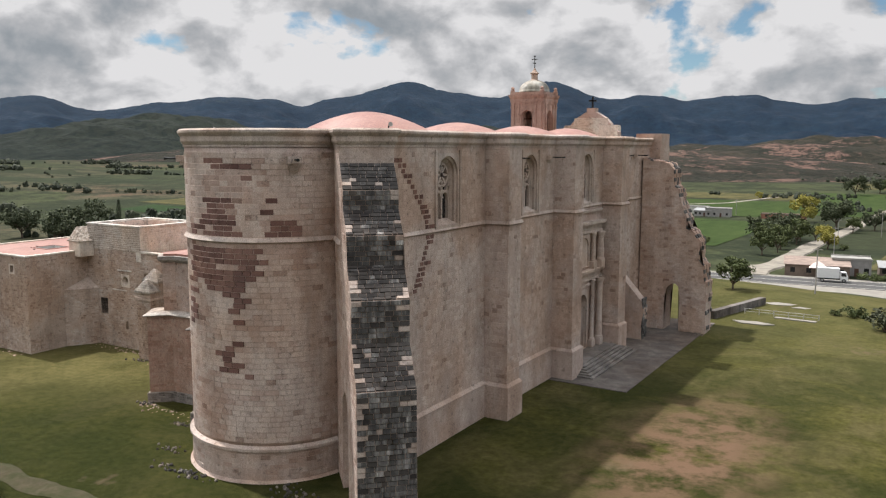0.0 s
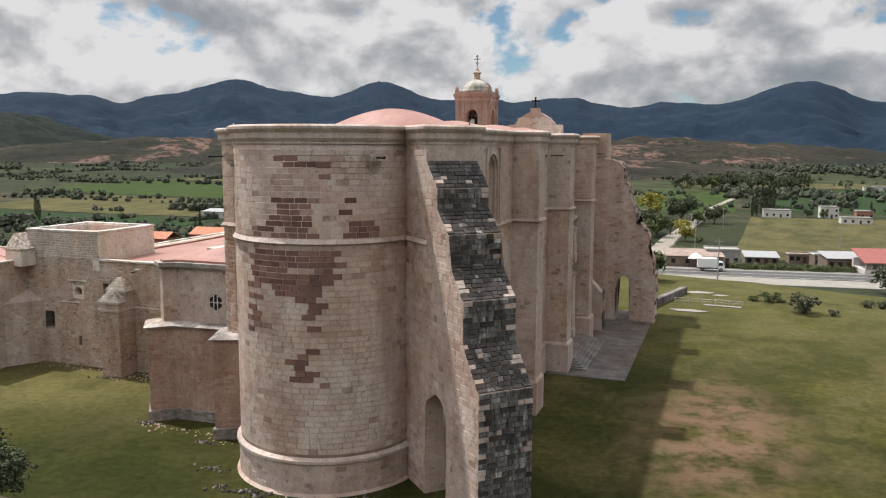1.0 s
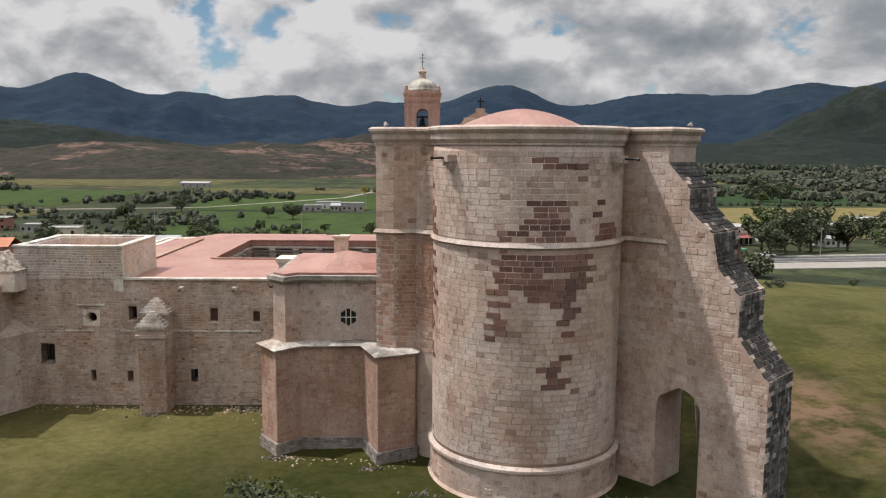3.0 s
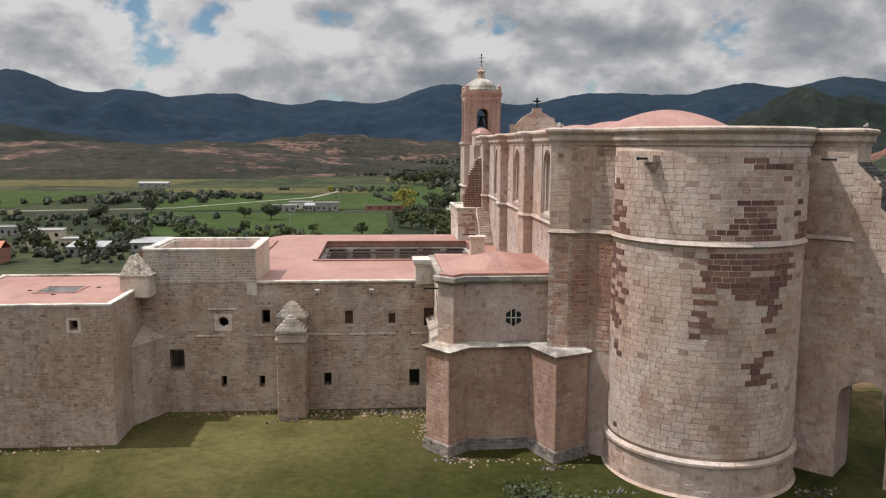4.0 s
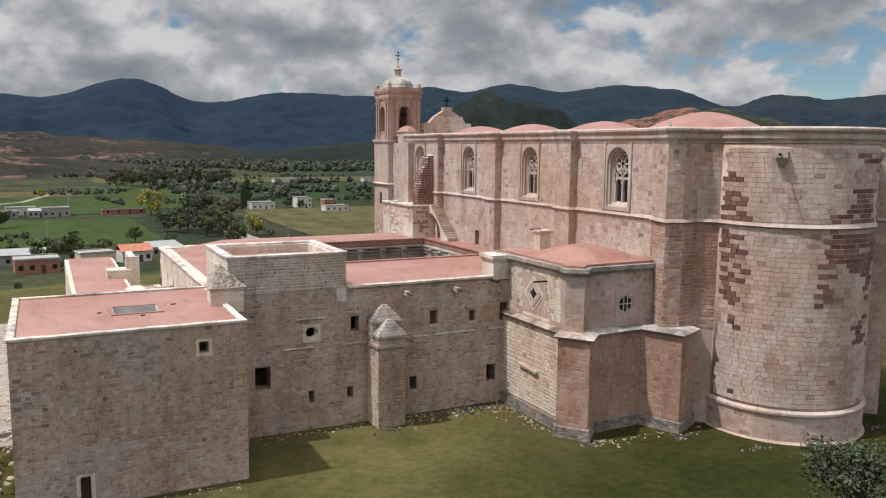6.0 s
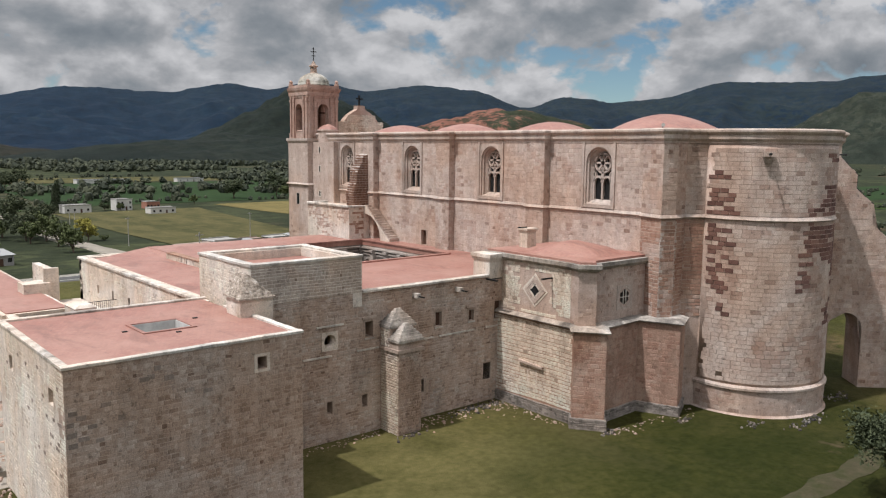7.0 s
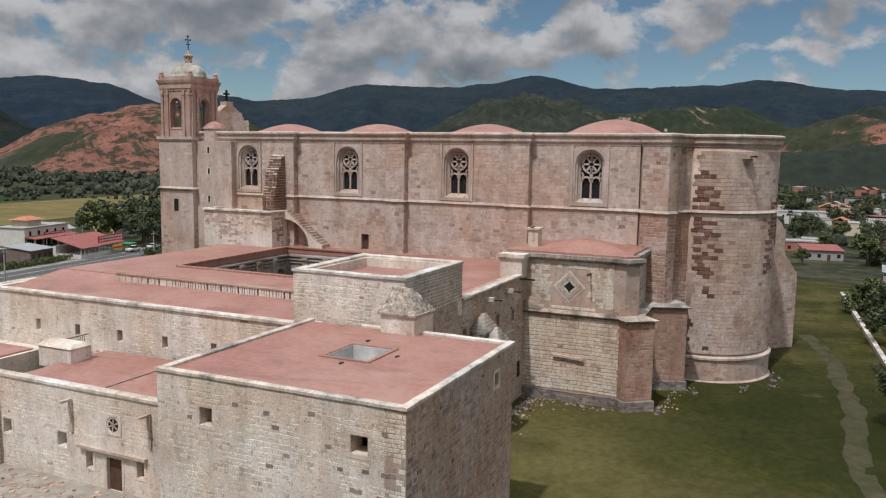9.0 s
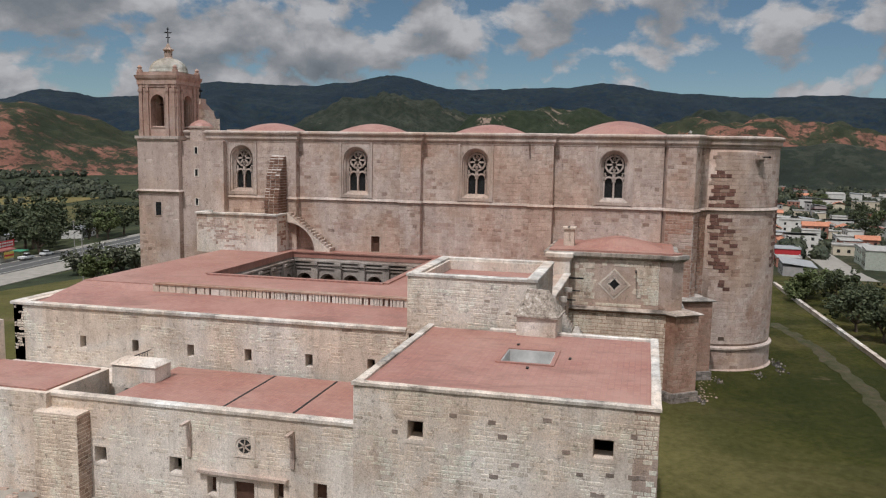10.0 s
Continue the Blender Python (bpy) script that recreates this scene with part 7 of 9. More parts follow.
W_, C_, G_, B_ = white_wall, cream_wall, grey_wall, brick_wall
for row in [("low grey block house with a concrete roof", -101, 304, 13, 8, 3.2, 5, G_, concrete, "flat"), ("low house with a pale tin roof", -90, 306, 9, 7, 3.2, 0, G_, tin, "shed"),
            ("long low shed with a pale tin roof", -198, 480, 24, 9, 3.6, 0, G_, tin, "shed"), ("cream two-storey house with a flat roof", -148, 196, 11, 9, 5.6, 8, C_, concrete, "flat"), ("cream annexe with a flat roof", -140, 192, 8, 8, 3.2, 8, C_, concrete, "flat"),
            ("brick house with a red clay roof", -150, 166, 12, 9, 4.2, 4, B_, clay_roof, "gable"), ("brick house with a red clay roof", -160, 158, 10, 8, 3.4, 4, B_, clay_roof, "gable"), ("grey house with a tin roof", -132, 178, 11, 7, 3.0, 0, G_, tin, "shed"),
            ("long low house with a tin roof", -120, 186, 12, 7, 3.0, 3, G_, tin, "shed"), ("brick house with a flat roof", -110, 190, 8, 7, 3.2, 0, B_, concrete, "flat"),
            ("cream house with a flat roof", -84, 178, 9, 7, 3.4, 10, C_, concrete, "flat"), ("white house with a clay roof", -76, 180, 8, 7, 3.2, 10, W_, clay_roof, "gable"), ("grey house with a tin roof", -68, 188, 9, 7, 3.0, 12, G_, tin, "shed"), ("dark brick house with a flat roof", -96, 172, 10, 8, 3.4, 5, B_, concrete, "flat"),
            ("white house with a flat roof", -10, 316, 14, 8, 4.0, 4, W_, concrete, "flat"), ("pale two-storey house with a flat roof", 8, 320, 9, 8, 6.0, 4, W_, concrete, "flat"), ("low white walled store", 14, 296, 14, 7, 3.2, 4, W_, concrete, "flat"), ("small red-brick house with flat roof", 20, 322, 8, 7, 4.0, 4, B_, concrete, "flat"),
            ("long low white greenhouse shed", 68, 545, 44, 10, 3.4, 0, W_, tin, "flat"), ("long low white shed", 128, 548, 26, 9, 3.2, 0, W_, tin, "flat"),
            ("yellow two-storey house with a flat roof", 62, 214, 10, 9, 6.2, 14, yellow_wall, concrete, "flat"), ("white house with a tin roof", 52, 198, 9, 7, 3.2, 14, W_, tin, "gable"), ("white house with a tin roof", 40, 210, 9, 7, 3.2, 14, W_, tin, "gable"),
            ("grey house with a tin roof", -219, 150, 14, 8, 3.2, 0, G_, tin, "shed"), ("white house with a tin roof", -199, 236, 15, 8, 3.4, 2, W_, tin, "shed"), ("brick house with a flat roof", -182, 228, 9, 8, 5.2, 2, B_, concrete, "flat"), ("grey house with a flat roof", -168, 222, 10, 7, 3.2, 2, G_, concrete, "flat"),
            ("small red-painted house with a white tin roof", 64, 19, 11, 8, 4.0, -4, red_wall, tin, "flat"), ("low store with a pale tin roof", 36, 22, 15, 8, 3.0, -4, G_, tin, "shed"), ("low brick store with a flat roof", 50, 21, 8, 7, 3.0, -4, B_, concrete, "flat"),
            ("pale green house with a flat roof", 62, 0, 13, 9, 5.4, -4, plain("pale_green_wall", (0.42, 0.46, 0.38), 0.9), concrete, "flat"), ("white house with a flat roof", 84, -2, 10, 8, 3.4, -4, W_, concrete, "flat"), ("brick house with a flat roof", 97, -3, 9, 8, 3.4, -4, B_, concrete, "flat"),
            ("white house with a clay roof", 92, 14, 9, 7, 3.2, -4, W_, clay_roof, "gable"), ("brick house with a flat roof", 106, 14, 9, 7, 3.6, -4, B_, concrete, "flat"), ("grey house with a tin roof", 118, 13, 10, 7, 3.2, -4, G_, tin, "shed"), ("cream house with a clay roof", 132, 12, 10, 7, 3.4, -4, C_, clay_roof, "gable"), ("white house with a flat roof", 148, 11, 9, 7, 3.4, -4, W_, concrete, "flat"), ("brick house with a clay roof", 164, 12, 10, 7, 3.4, -4, B_, clay_roof, "gable"),
            ("white house with a flat roof", 112, -5, 10, 8, 3.4, -4, W_, concrete, "flat"), ("cream house with a flat roof", 128, -6, 10, 8, 3.4, -4, C_, concrete, "flat"), ("white house with a clay roof", 146, -8, 11, 8, 3.4, -4, W_, clay_roof, "gable"), ("yellow house with a flat roof", 172, -8, 10, 8, 3.6, -4, yellow_wall, concrete, "flat"),
            ("brick house with a red roof", 70, 67, 16, 9, 3.2, -4, B_, red_roof, "gable"), ("white house with a clay roof", 92, 74, 11, 8, 3.4, -4, W_, clay_roof, "gable"), ("cream house with a flat roof", 110, 78, 11, 8, 4.2, -4, C_, concrete, "flat"), ("white house with a flat roof", 128, 70, 10, 8, 3.4, -4, W_, concrete, "flat"), ("grey house with a tin roof", 88, 56, 12, 8, 3.2, -4, G_, tin, "shed"), ("white house with a clay roof", 150, 82, 11, 8, 3.4, -4, W_, clay_roof, "gable"),
            ("white two-storey house with a flat roof", 246, 80, 12, 9, 5.6, -4, W_, concrete, "flat"), ("long white building with flat roof", 383, -58, 46, 14, 6.0, -10, W_, concrete, "flat"), ("white house with a flat roof", 200, -22, 11, 8, 3.4, -4, W_, concrete, "flat"), ("cream house with a clay roof", 222, 4, 11, 8, 3.4, -4, C_, clay_roof, "gable"), ("white house with a flat roof", 262, 10, 11, 8, 3.4, -8, W_, concrete, "flat"), ("cream house with a tin roof", 290, 28, 12, 8, 3.4, -8, C_, tin, "gable"), ("white house with a flat roof", 320, -30, 12, 8, 3.4, -8, W_, concrete, "flat")]:
    house(*row)
old_board = plain("old_board_wall", (0.17, 0.13, 0.105), 0.9, 0.25, 0.8)
rust = plain("stained_roof", (0.26, 0.20, 0.165), 0.9, 0.35, 0.5)
for row in [("brown roadside shop with a stained flat roof", -25, 226, 15, 9, 3.0, 8, old_board, rust, "shed"), ("grey block shop with an open front", -17.5, 232, 9, 7, 4.2, 8, G_, concrete, "flat"), ("lean-to with a pale tin roof", -7, 240, 9, 6, 2.6, 8, old_board, tin, "shed"),
            ("low brown board shack", 4.7, 256, 7, 5, 2.6, 8, old_board, rust, "flat"), ("dark board shack with a flat roof", 11.5, 251, 8, 6, 3.4, 10, old_board, concrete, "flat"), ("open shed with a white tin roof", 13.5, 238, 9, 8, 3.2, 12, old_board, tin, "shed"),
            ("yellow two-storey house with a flat roof", 141, 345, 13, 11, 6.4, 14, yellow_wall, concrete, "flat"), ("white house with a tin roof", 121, 273, 12, 8, 3.4, 14, W_, tin, "gable"),
            ("long tin-roofed house among trees", -114, 249, 17, 7, 3.2, 4, G_, tin, "shed"), ("small red brick house with a pale roof edge", -136, 232, 11, 7, 3.2, 4, B_, concrete, "flat"), ("white block house with a flat roof", -117, 469, 14, 8, 4.0, 4, W_, concrete, "flat"), ("grey block house with a flat roof", -101, 455, 13, 8, 4.4, 4, G_, concrete, "flat"), ("low brick wall house", -68, 457, 22, 5, 2.4, 2, B_, rust, "flat"),
            ("white warehouse with a low roof", 346, 41, 30, 14, 6.4, -80, W_, tin, "flat"), ("long house with a red roof", 362, 8, 30, 9, 3.6, -80, C_, red_roof, "shed"), ("store with a bright red sheet roof", 156, 34, 12, 11, 3.4, -78, G_, red_roof, "shed"), ("brown store with an open front", 184, 43, 16, 9, 3.6, -80, B_, concrete, "flat"), ("pale green two-storey house", 124, -14, 11, 9, 6.0, -8, plain("green_grey_wall", (0.34, 0.36, 0.30), 0.9), concrete, "flat")]:
    house(*row, true=True)
rng = random.Random(44)
kinds = [(W_, concrete, "flat"), (C_, concrete, "flat"), (B_, clay_roof, "gable"), (G_, tin, "shed"), (W_, tin, "shed"), (C_, clay_roof, "gable"), (B_, concrete, "flat"), (G_, red_roof, "shed")]
words = ["white house with a flat roof", "cream house with a flat roof", "brick house with a clay roof", "grey house with a tin roof", "white house with a tin roof", "cream house with a clay roof", "brick house with a flat roof", "grey house with a red sheet roof"]
for i in range(34):
    x = 175 + 330 * (i % 17) / 17 + rng.uniform(-6, 6)
    y = -8 - 0.1 * (x - 175) + (-18 if i < 17 else 22) + rng.uniform(-6, 6) + (rng.choice((-24, 0, 22)))
    k = rng.randrange(8)
    house(words[k] + " in the village", x, y, rng.uniform(8, 14), rng.uniform(6, 9), rng.choice((3.2, 3.4, 3.6, 5.6)), rng.uniform(-12, 2) + rng.choice((0, 90)), *kinds[k], true=True, wins=2)
for i in range(58):
    # the town thins out towards the foot of the red ridge
    a, r = radians(rng.uniform(-15.5, 3.0)), 400 * (2.5 ** rng.random())
    k = rng.randrange(8)
    big = rng.random() < 0.2
    house(words[k] + " in the town", -145 + r * math.cos(a), 48 + r * math.sin(a), rng.uniform(18, 30) if big else rng.uniform(9, 16), rng.uniform(7, 12), rng.choice((3.6, 4.2, 6.0)), rng.uniform(-14, 2) + rng.choice((0, 90)), *kinds[k], true=True, wins=2)
for i in range(46):
    x = 120 + 480 * rng.random()
    y = -110 + 190 * rng.random()
    if abs(y + 8 + 0.1 * (x - 175)) < 9:
        y += 20
    seat(proto[rng.randrange(4)], x, y, rng.uniform(0.9, 1.9), 37 * i)


def fan_palm(x, y, high=7.0):
    """A palm: ringed trunk and a ball of drooping split leaves."""
    rng = random.Random(21)
    root = thing("palm_tree", "fan palm with a dense grey-green crown", "tree")
    verts, faces = [], []
    limb(verts, faces, (0, 0, -0.3), (0.2, 0.1, high), 0.32, 0.24, 8)
    mesh_part("trunk", verts, faces, bark, root)
    verts, faces = [], []
    for i in range(70):
        a, e = rng.uniform(0, 6.28), rng.uniform(-0.7, 1.4)
        d = Vector((math.cos(a) * math.cos(e), math.sin(a) * math.cos(e), math.sin(e)))
        side = d.cross(Vector((0, 0, 1))).normalized()
        for q in (-0.5, -0.2, 0.1, 0.4):
            tip = (d + side * q).normalized() * rng.uniform(1.9, 2.6)
            k = len(verts)
            p = Vector((0.2, 0.1, high))
            m = p + tip * 0.6
            verts += [tuple(p + tip * 0.2), tuple(m + side * 0.13), tuple(p + tip - Vector((0, 0, 0.35))), tuple(m - side * 0.13)]
            faces.append((k, k + 1, k + 2, k + 3))
    mesh_part("crown", verts, faces, leaf_grey, root)
    root.matrix_basis = pose(x, y, ground_z(x, y))


fan_palm(316, 47)


def shade_tent(x, y):
    """A small pyramid canopy on four posts."""
    root = thing("canopy_tent", "pale pink pyramid canopy on thin posts by the road", "tent")
    bm = bmesh.new()
    prism(bm, [(-2.2, -2.2), (2.2, -2.2), (2.2, 2.2), (-2.2, 2.2)], 2.5, 4.0, [(-0.1, -0.1), (0.1, -0.1), (0.1, 0.1), (-0.1, 0.1)])
    part("canopy", bm, plain("faded_canvas", (0.62, 0.50, 0.46), 0.9, 0.1), root)
    for px, py in ((-2.1, -2.1), (2.1, -2.1), (2.1, 2.1), (-2.1, 2.1)):
        bm = bmesh.new()
        lathe(bm, px, py, [(0.04, 0), (0.04, 2.5)], 6)
        part("post", bm, iron, root)
    root.matrix_basis = pose(x, y, ground_z(x, y) + 0.2, 0, 0, 8)


shade_tent(-24, 221)


def roadside_hedge():
    """Tall weeds along the far side of the road."""
    rng = random.Random(31)
    cs = [(-15 + 31 * rng.random(), 0, 0) for _ in range(230)]
    cs = [(x, road_y(x) + rng.uniform(7.5, 12), 0) for x, _, _ in cs]
    cs = [(x, y, ground_z(x, y) + rng.uniform(0.3, 1.5)) for x, y, _ in cs]
    v, f = leaf_cloud(rng, cs, 0.7, 34, 0.2)
    ob = mesh_part("weeds", v, f, leaf_green)
    tagged(ob, "strip of tall green weeds along the road", "weeds", kind="stuff")


roadside_hedge()

# the roadside restaurant
diner = thing("restaurant", "white two-storey roadside restaurant with a red awning and arched windows", "restaurant")
bm = bmesh.new()
box(bm, -11, 11, -6, 6, -0.3, 6.6)
part("wall", bm, white_wall, diner)
bm = bmesh.new()
box(bm, -11.3, 11.3, -6.3, 6.3, 6.6, 6.9)
part("roof", bm, concrete, diner)
bm = bmesh.new()
box(bm, -6, 1, -3, 3, 6.9, 9.0)
part("roof_room", bm, cream_wall, diner)
bm = bmesh.new()
prism(bm, [(-7, -4), (2, -4), (2, 4), (-7, 4)], 9.0, 10.2, [(-4, -0.5), (-1, -0.5), (-1, 0.5), (-4, 0.5)])
part("roof_room_roof", bm, clay_roof, diner)
for i in range(5):
    verts, faces = [], []
    s = flat((-11, -6.0), (11, -6.0))
    u = 2.6 + i * 4.2
    ap = arch_points(0.6, 3.9, 5.0, 8)
    v = [s(u + a, b, 0.05) for a, b in ap]
    mesh_part("window", v, [tuple(range(len(v)))], dark_glass, diner)
    bm = bmesh.new()
    box(bm, -11 + u - 1.4, -11 + u + 1.4, -6.05, -5.9, 0.2, 2.6)
    part("shopfront", bm, dark_glass, diner)
bm = bmesh.new()
v = box(bm, -11.5, 11.5, -10.5, -6.0, 3.1, 3.22)
for q in v:
    q.co.z += (q.co.y + 10.5) * 0.12
part("awning", bm, red_roof, diner, "red sheet awning")
sign = part("sign", (lambda b: (box(b, -2, 9, -6.35, -6.2, 3.75, 4.55), b)[1])(bmesh.new()), red_wall, diner, "red sign board")
for i in range(9):
    bm = bmesh.new()
    box(bm, -1.4 + i * 1.1, -0.6 + i * 1.1, -6.4, -6.34, 3.95, 4.35)
    part("letter_bar", bm, white_wall, sign)
for x in (-11.2, -5.6, 0, 5.6, 11.2):
    bm = bmesh.new()
    box(bm, x - 0.09, x + 0.09, -10.3, -10.1, 0, 3.1)
    part("post", bm, white_wall, diner)
diner.matrix_basis = pose(55, 289, ground_z(55, 289), 0, 0, 12)
annex = thing("diner_annexe", "white open-sided dining hall with a red roof and signs", "restaurant")
bm = bmesh.new()
box(bm, -9.5, 9.5, -4.5, 4.5, -0.3, 1.4)
box(bm, -9.5, 9.5, 3.6, 4.5, 1.4, 3.6)
part("wall", bm, white_wall, annex)
for i in range(13):
    bm = bmesh.new()
    x = -9.3 + 18.6 * i / 12
    box(bm, x - 0.09, x + 0.09, -4.5, -4.3, 1.4, 3.2)
    part("post", bm, white_wall, annex)
bm = bmesh.new()
v = box(bm, -10, 10, -5.4, 4.8, 3.2, 3.34)
for q in v:
    q.co.z += (q.co.y + 5.4) * 0.26
part("roof", bm, red_roof, annex, "faded red sheet roof")
sign = part("sign", (lambda b: (box(b, -2.5, 9.5, -5.0, -4.85, 4.1, 6.0), b)[1])(bmesh.new()), red_wall, annex, "red sign board with white lettering bars")
for i in range(10):
    for z in (4.45, 5.25):
        bm = bmesh.new()
        box(bm, -1.9 + i * 1.1, -1.1 + i * 1.1, -5.05, -4.99, z, z + 0.45)
        part("letter_bar", bm, white_wall, sign)
bm = bmesh.new()
box(bm, 3.5, 8.0, -5.6, -5.5, 1.2, 3.0)
part("banner", bm, yellow_wall, annex, "yellow and red banner")
bm = bmesh.new()
box(bm, 3.5, 8.0, -5.64, -5.605, 1.8, 2.3)
part("banner_stripe", bm, red_wall, annex)
bm = bmesh.new()
box(bm, 9.6, 14.0, -6.6, -3.0, 2.5, 2.62)
part("canopy", bm, green_sheet, annex, "green sheet canopy")
for x in (9.8, 13.8):
    bm = bmesh.new()
    box(bm, x - 0.05, x + 0.05, -6.4, -6.3, 0, 2.5)
    part("canopy_post", bm, iron, annex)
annex.matrix_basis = pose(26, 229, ground_z(26, 229), 0, 0, 12)

# ---- vehicles ----
car_white = plain("white_car_paint", (0.65, 0.65, 0.64), 0.3, 0.05)
rubber = plain("tyre_rubber", (0.02, 0.02, 0.02), 0.8)
chrome = plain("wheel_rim", (0.4, 0.4, 0.4), 0.35, 0.1, 2, 0.8)


def wheel(root, x, y, r):
    bm = bmesh.new()
    lathe(bm, 0, 0, [(r * 0.8, -0.12), (r, -0.08), (r, 0.08), (r * 0.8, 0.12)], 16)
    bmesh.ops.transform(bm, matrix=pose(x, y, r, 90), verts=bm.verts)
    w = part("wheel", bm, rubber, root)
    bm = bmesh.new()
    lathe(bm, 0, 0, [(r * 0.5, -0.13), (r * 0.55, 0.0), (r * 0.5, 0.13)], 12)
    bmesh.ops.transform(bm, matrix=pose(x, y, r, 90), verts=bm.verts)
    part("rim", bm, chrome, w)


def side_body(pts, half, mat, name, root, label="", inset=0.0):
    bm = bmesh.new()
    a = [bm.verts.new((x, -half + (inset if z > 1.0 else 0), z)) for x, z in pts]
    b = [bm.verts.new((x, half - (inset if z > 1.0 else 0), z)) for x, z in pts]
    bm.faces.new(a)
    bm.faces.new(b[::-1])
    for i in range(len(pts)):
        bm.faces.new((a[i], b[i], b[(i + 1) % len(pts)], a[(i + 1) % len(pts)]))
    bmesh.ops.bevel(bm, geom=bm.edges[:], offset=0.05, segments=1, affect="EDGES")
    part(name, bm, mat, root, label)


def truck(x, y, turn):
    root = thing("box_truck", "white box truck on the asphalt road", "truck")
    bm = bmesh.new()
    box(bm, -3.4, 1.5, -1.2, 1.2, 0.95, 3.4)
    bmesh.ops.bevel(bm, geom=bm.edges[:], offset=0.06, segments=1, affect="EDGES")
    part("cargo_box", bm, car_white, root)
    side_body([(1.65, 0.5), (3.35, 0.5), (3.4, 1.4), (3.0, 2.5), (1.65, 2.55)], 1.05, car_white, "cab", root, "", 0.08)
    side_body([(1.9, 1.5), (3.05, 1.5), (2.85, 2.3), (1.9, 2.35)], 1.07, dark_glass, "side_window", root)
    bm = bmesh.new()
    box(bm, -3.3, 3.2, -0.5, 0.5, 0.55, 0.95)
    part("chassis", bm, iron, root)
    for wx in (-2.2, 2.5):
        for wy in (-1.0, 1.0):
            wheel(root, wx, wy, 0.45)
    root.matrix_basis = pose(x, y, ground_z(x, y) + 0.4, 0, 0, turn)


def pickup(x, y, turn, label, bed=True):
    root = thing("pickup_truck" if bed else "car", label, "car")
    if bed:
        prof = [(-2.5, 0.5), (2.5, 0.5), (2.55, 0.95), (1.5, 1.08), (-0.5, 1.08), (-2.55, 1.05)]
        cabin = [(-0.55, 1.05), (1.45, 1.05), (0.85, 1.72), (-0.4, 1.74)]
    else:
        prof = [(-2.15, 0.4), (2.15, 0.4), (2.2, 0.8), (1.2, 0.98), (-1.5, 1.0), (-2.2, 0.95)]
        cabin = [(-1.6, 0.98), (1.15, 0.96), (0.5, 1.42), (-1.0, 1.44)]
    side_body(prof, 0.9, car_white, "body", root)
    side_body(cabin, 0.8, dark_glass, "cabin_glass", root, "", 0.12)
    bm = bmesh.new()
    box(bm, cabin[3][0] + 0.05, cabin[2][0] - 0.05, -0.62, 0.62, cabin[3][1] - 0.02, cabin[3][1] + 0.05)
    part("cabin_roof", bm, car_white, root)
    for wx in (-1.5, 1.55):
        for wy in (-0.82, 0.82):
            wheel(root, wx, wy, 0.36 if bed else 0.31)
    root.matrix_basis = pose(x, y, ground_z(x, y) + 0.4, 0, 0, turn)


truck(-20, road_y(-20) + 2, 8)
pickup(37, road_y(37) + 4.0, 8, "white pickup truck parked by the road")
pickup(46.5, road_y(46.5) + 4.0, 8, "white car parked by the road", False)

# ---- poles, boundary wall, fence ----
pole_grey = plain("grey_pole", (0.33, 0.31, 0.29), 0.8)


def power_pole(x, y, h=9.0, arm=True):
    root = thing("power_pole", "slim grey utility pole", "pole", group="utility poles")
    bm = bmesh.new()
    lathe(bm, 0, 0, [(0.14, 0), (0.09, h)], 8)
    part("shaft", bm, pole_grey, root)
    if arm:
        bm = bmesh.new()
        box(bm, -0.9, 0.9, -0.05, 0.05, h - 0.6, h - 0.48)
        part("cross_arm", bm, pole_grey, root)
    x, y, z = sunk(x, y)
    root.matrix_basis = pose(x, y, z, 0, 0, 14)


for x, y, h in ((0, 204, 10), (-19.5, 152, 9), (-135, 226, 9), (-90, 216, 9), (-80, 314, 9), (-36, 232, 10), (-33, 205, 10), (-28, 262, 10), (24, 187, 8), (40, 178, 9), (-60, 150, 9)):
    power_pole(x, y, h)
wire_bm = bmesh.new()
for (x0, y0), (x1, y1), h in (((-135, 226), (-90, 216), 8.6), ((-90, 216), (-36, 232), 8.8), ((-36, 232), (-33, 205), 9.3), ((-36, 232), (-28, 262), 9.3)):
    x0, y0, z0 = sunk(x0, y0)
    x1, y1, z1 = sunk(x1, y1)
    pts = [Vector((x0 + (x1 - x0) * t, y0 + (y1 - y0) * t, z0 + (z1 - z0) * t + h - 2.9 * t * (1 - t))) for t in np.linspace(0, 1, 9)]
    for p, q in zip(pts, pts[1:]):
        d = Vector((q.y - p.y, p.x - q.x, 0)).normalized() * 0.02
        a = [wire_bm.verts.new(v) for v in (p + d, p - d, p + Vector((0, 0, 0.03)), q + d, q - d, q + Vector((0, 0, 0.03)))]
        for f in ((0, 1, 4, 3), (1, 2, 5, 4), (2, 0, 3, 5)):
            wire_bm.faces.new([a[i] for i in f])
tagged(part("power_lines", wire_bm, iron), "thin sagging power lines between poles", "cables", kind="stuff")

bwall = thing("boundary_wall", "low whitewashed boundary wall along the grass", "wall")
bm = bmesh.new()
prism(bm, [(-48, 28.6), (-47.9, 28.2), (16, 32.0), (16, 32.4)], -0.2, 0.7)
part("wall", bm, lime, bwall)
bm = bmesh.new()
prism(bm, [(-48.1, 28.7), (-48.0, 28.1), (16.1, 31.9), (16.1, 32.5)], 0.7, 0.8)
part("coping", bm, coping, bwall)
fence = thing("entrance_fence", "low white rail fence beside the entrance steps", "fence")
for i in range(6):
    bm = bmesh.new()
    box(bm, -24 + i * 2.1 - 0.06, -24 + i * 2.1 + 0.06, 128.9, 129.02, 0, 0.95)
    part("post", bm, white_wall, fence)
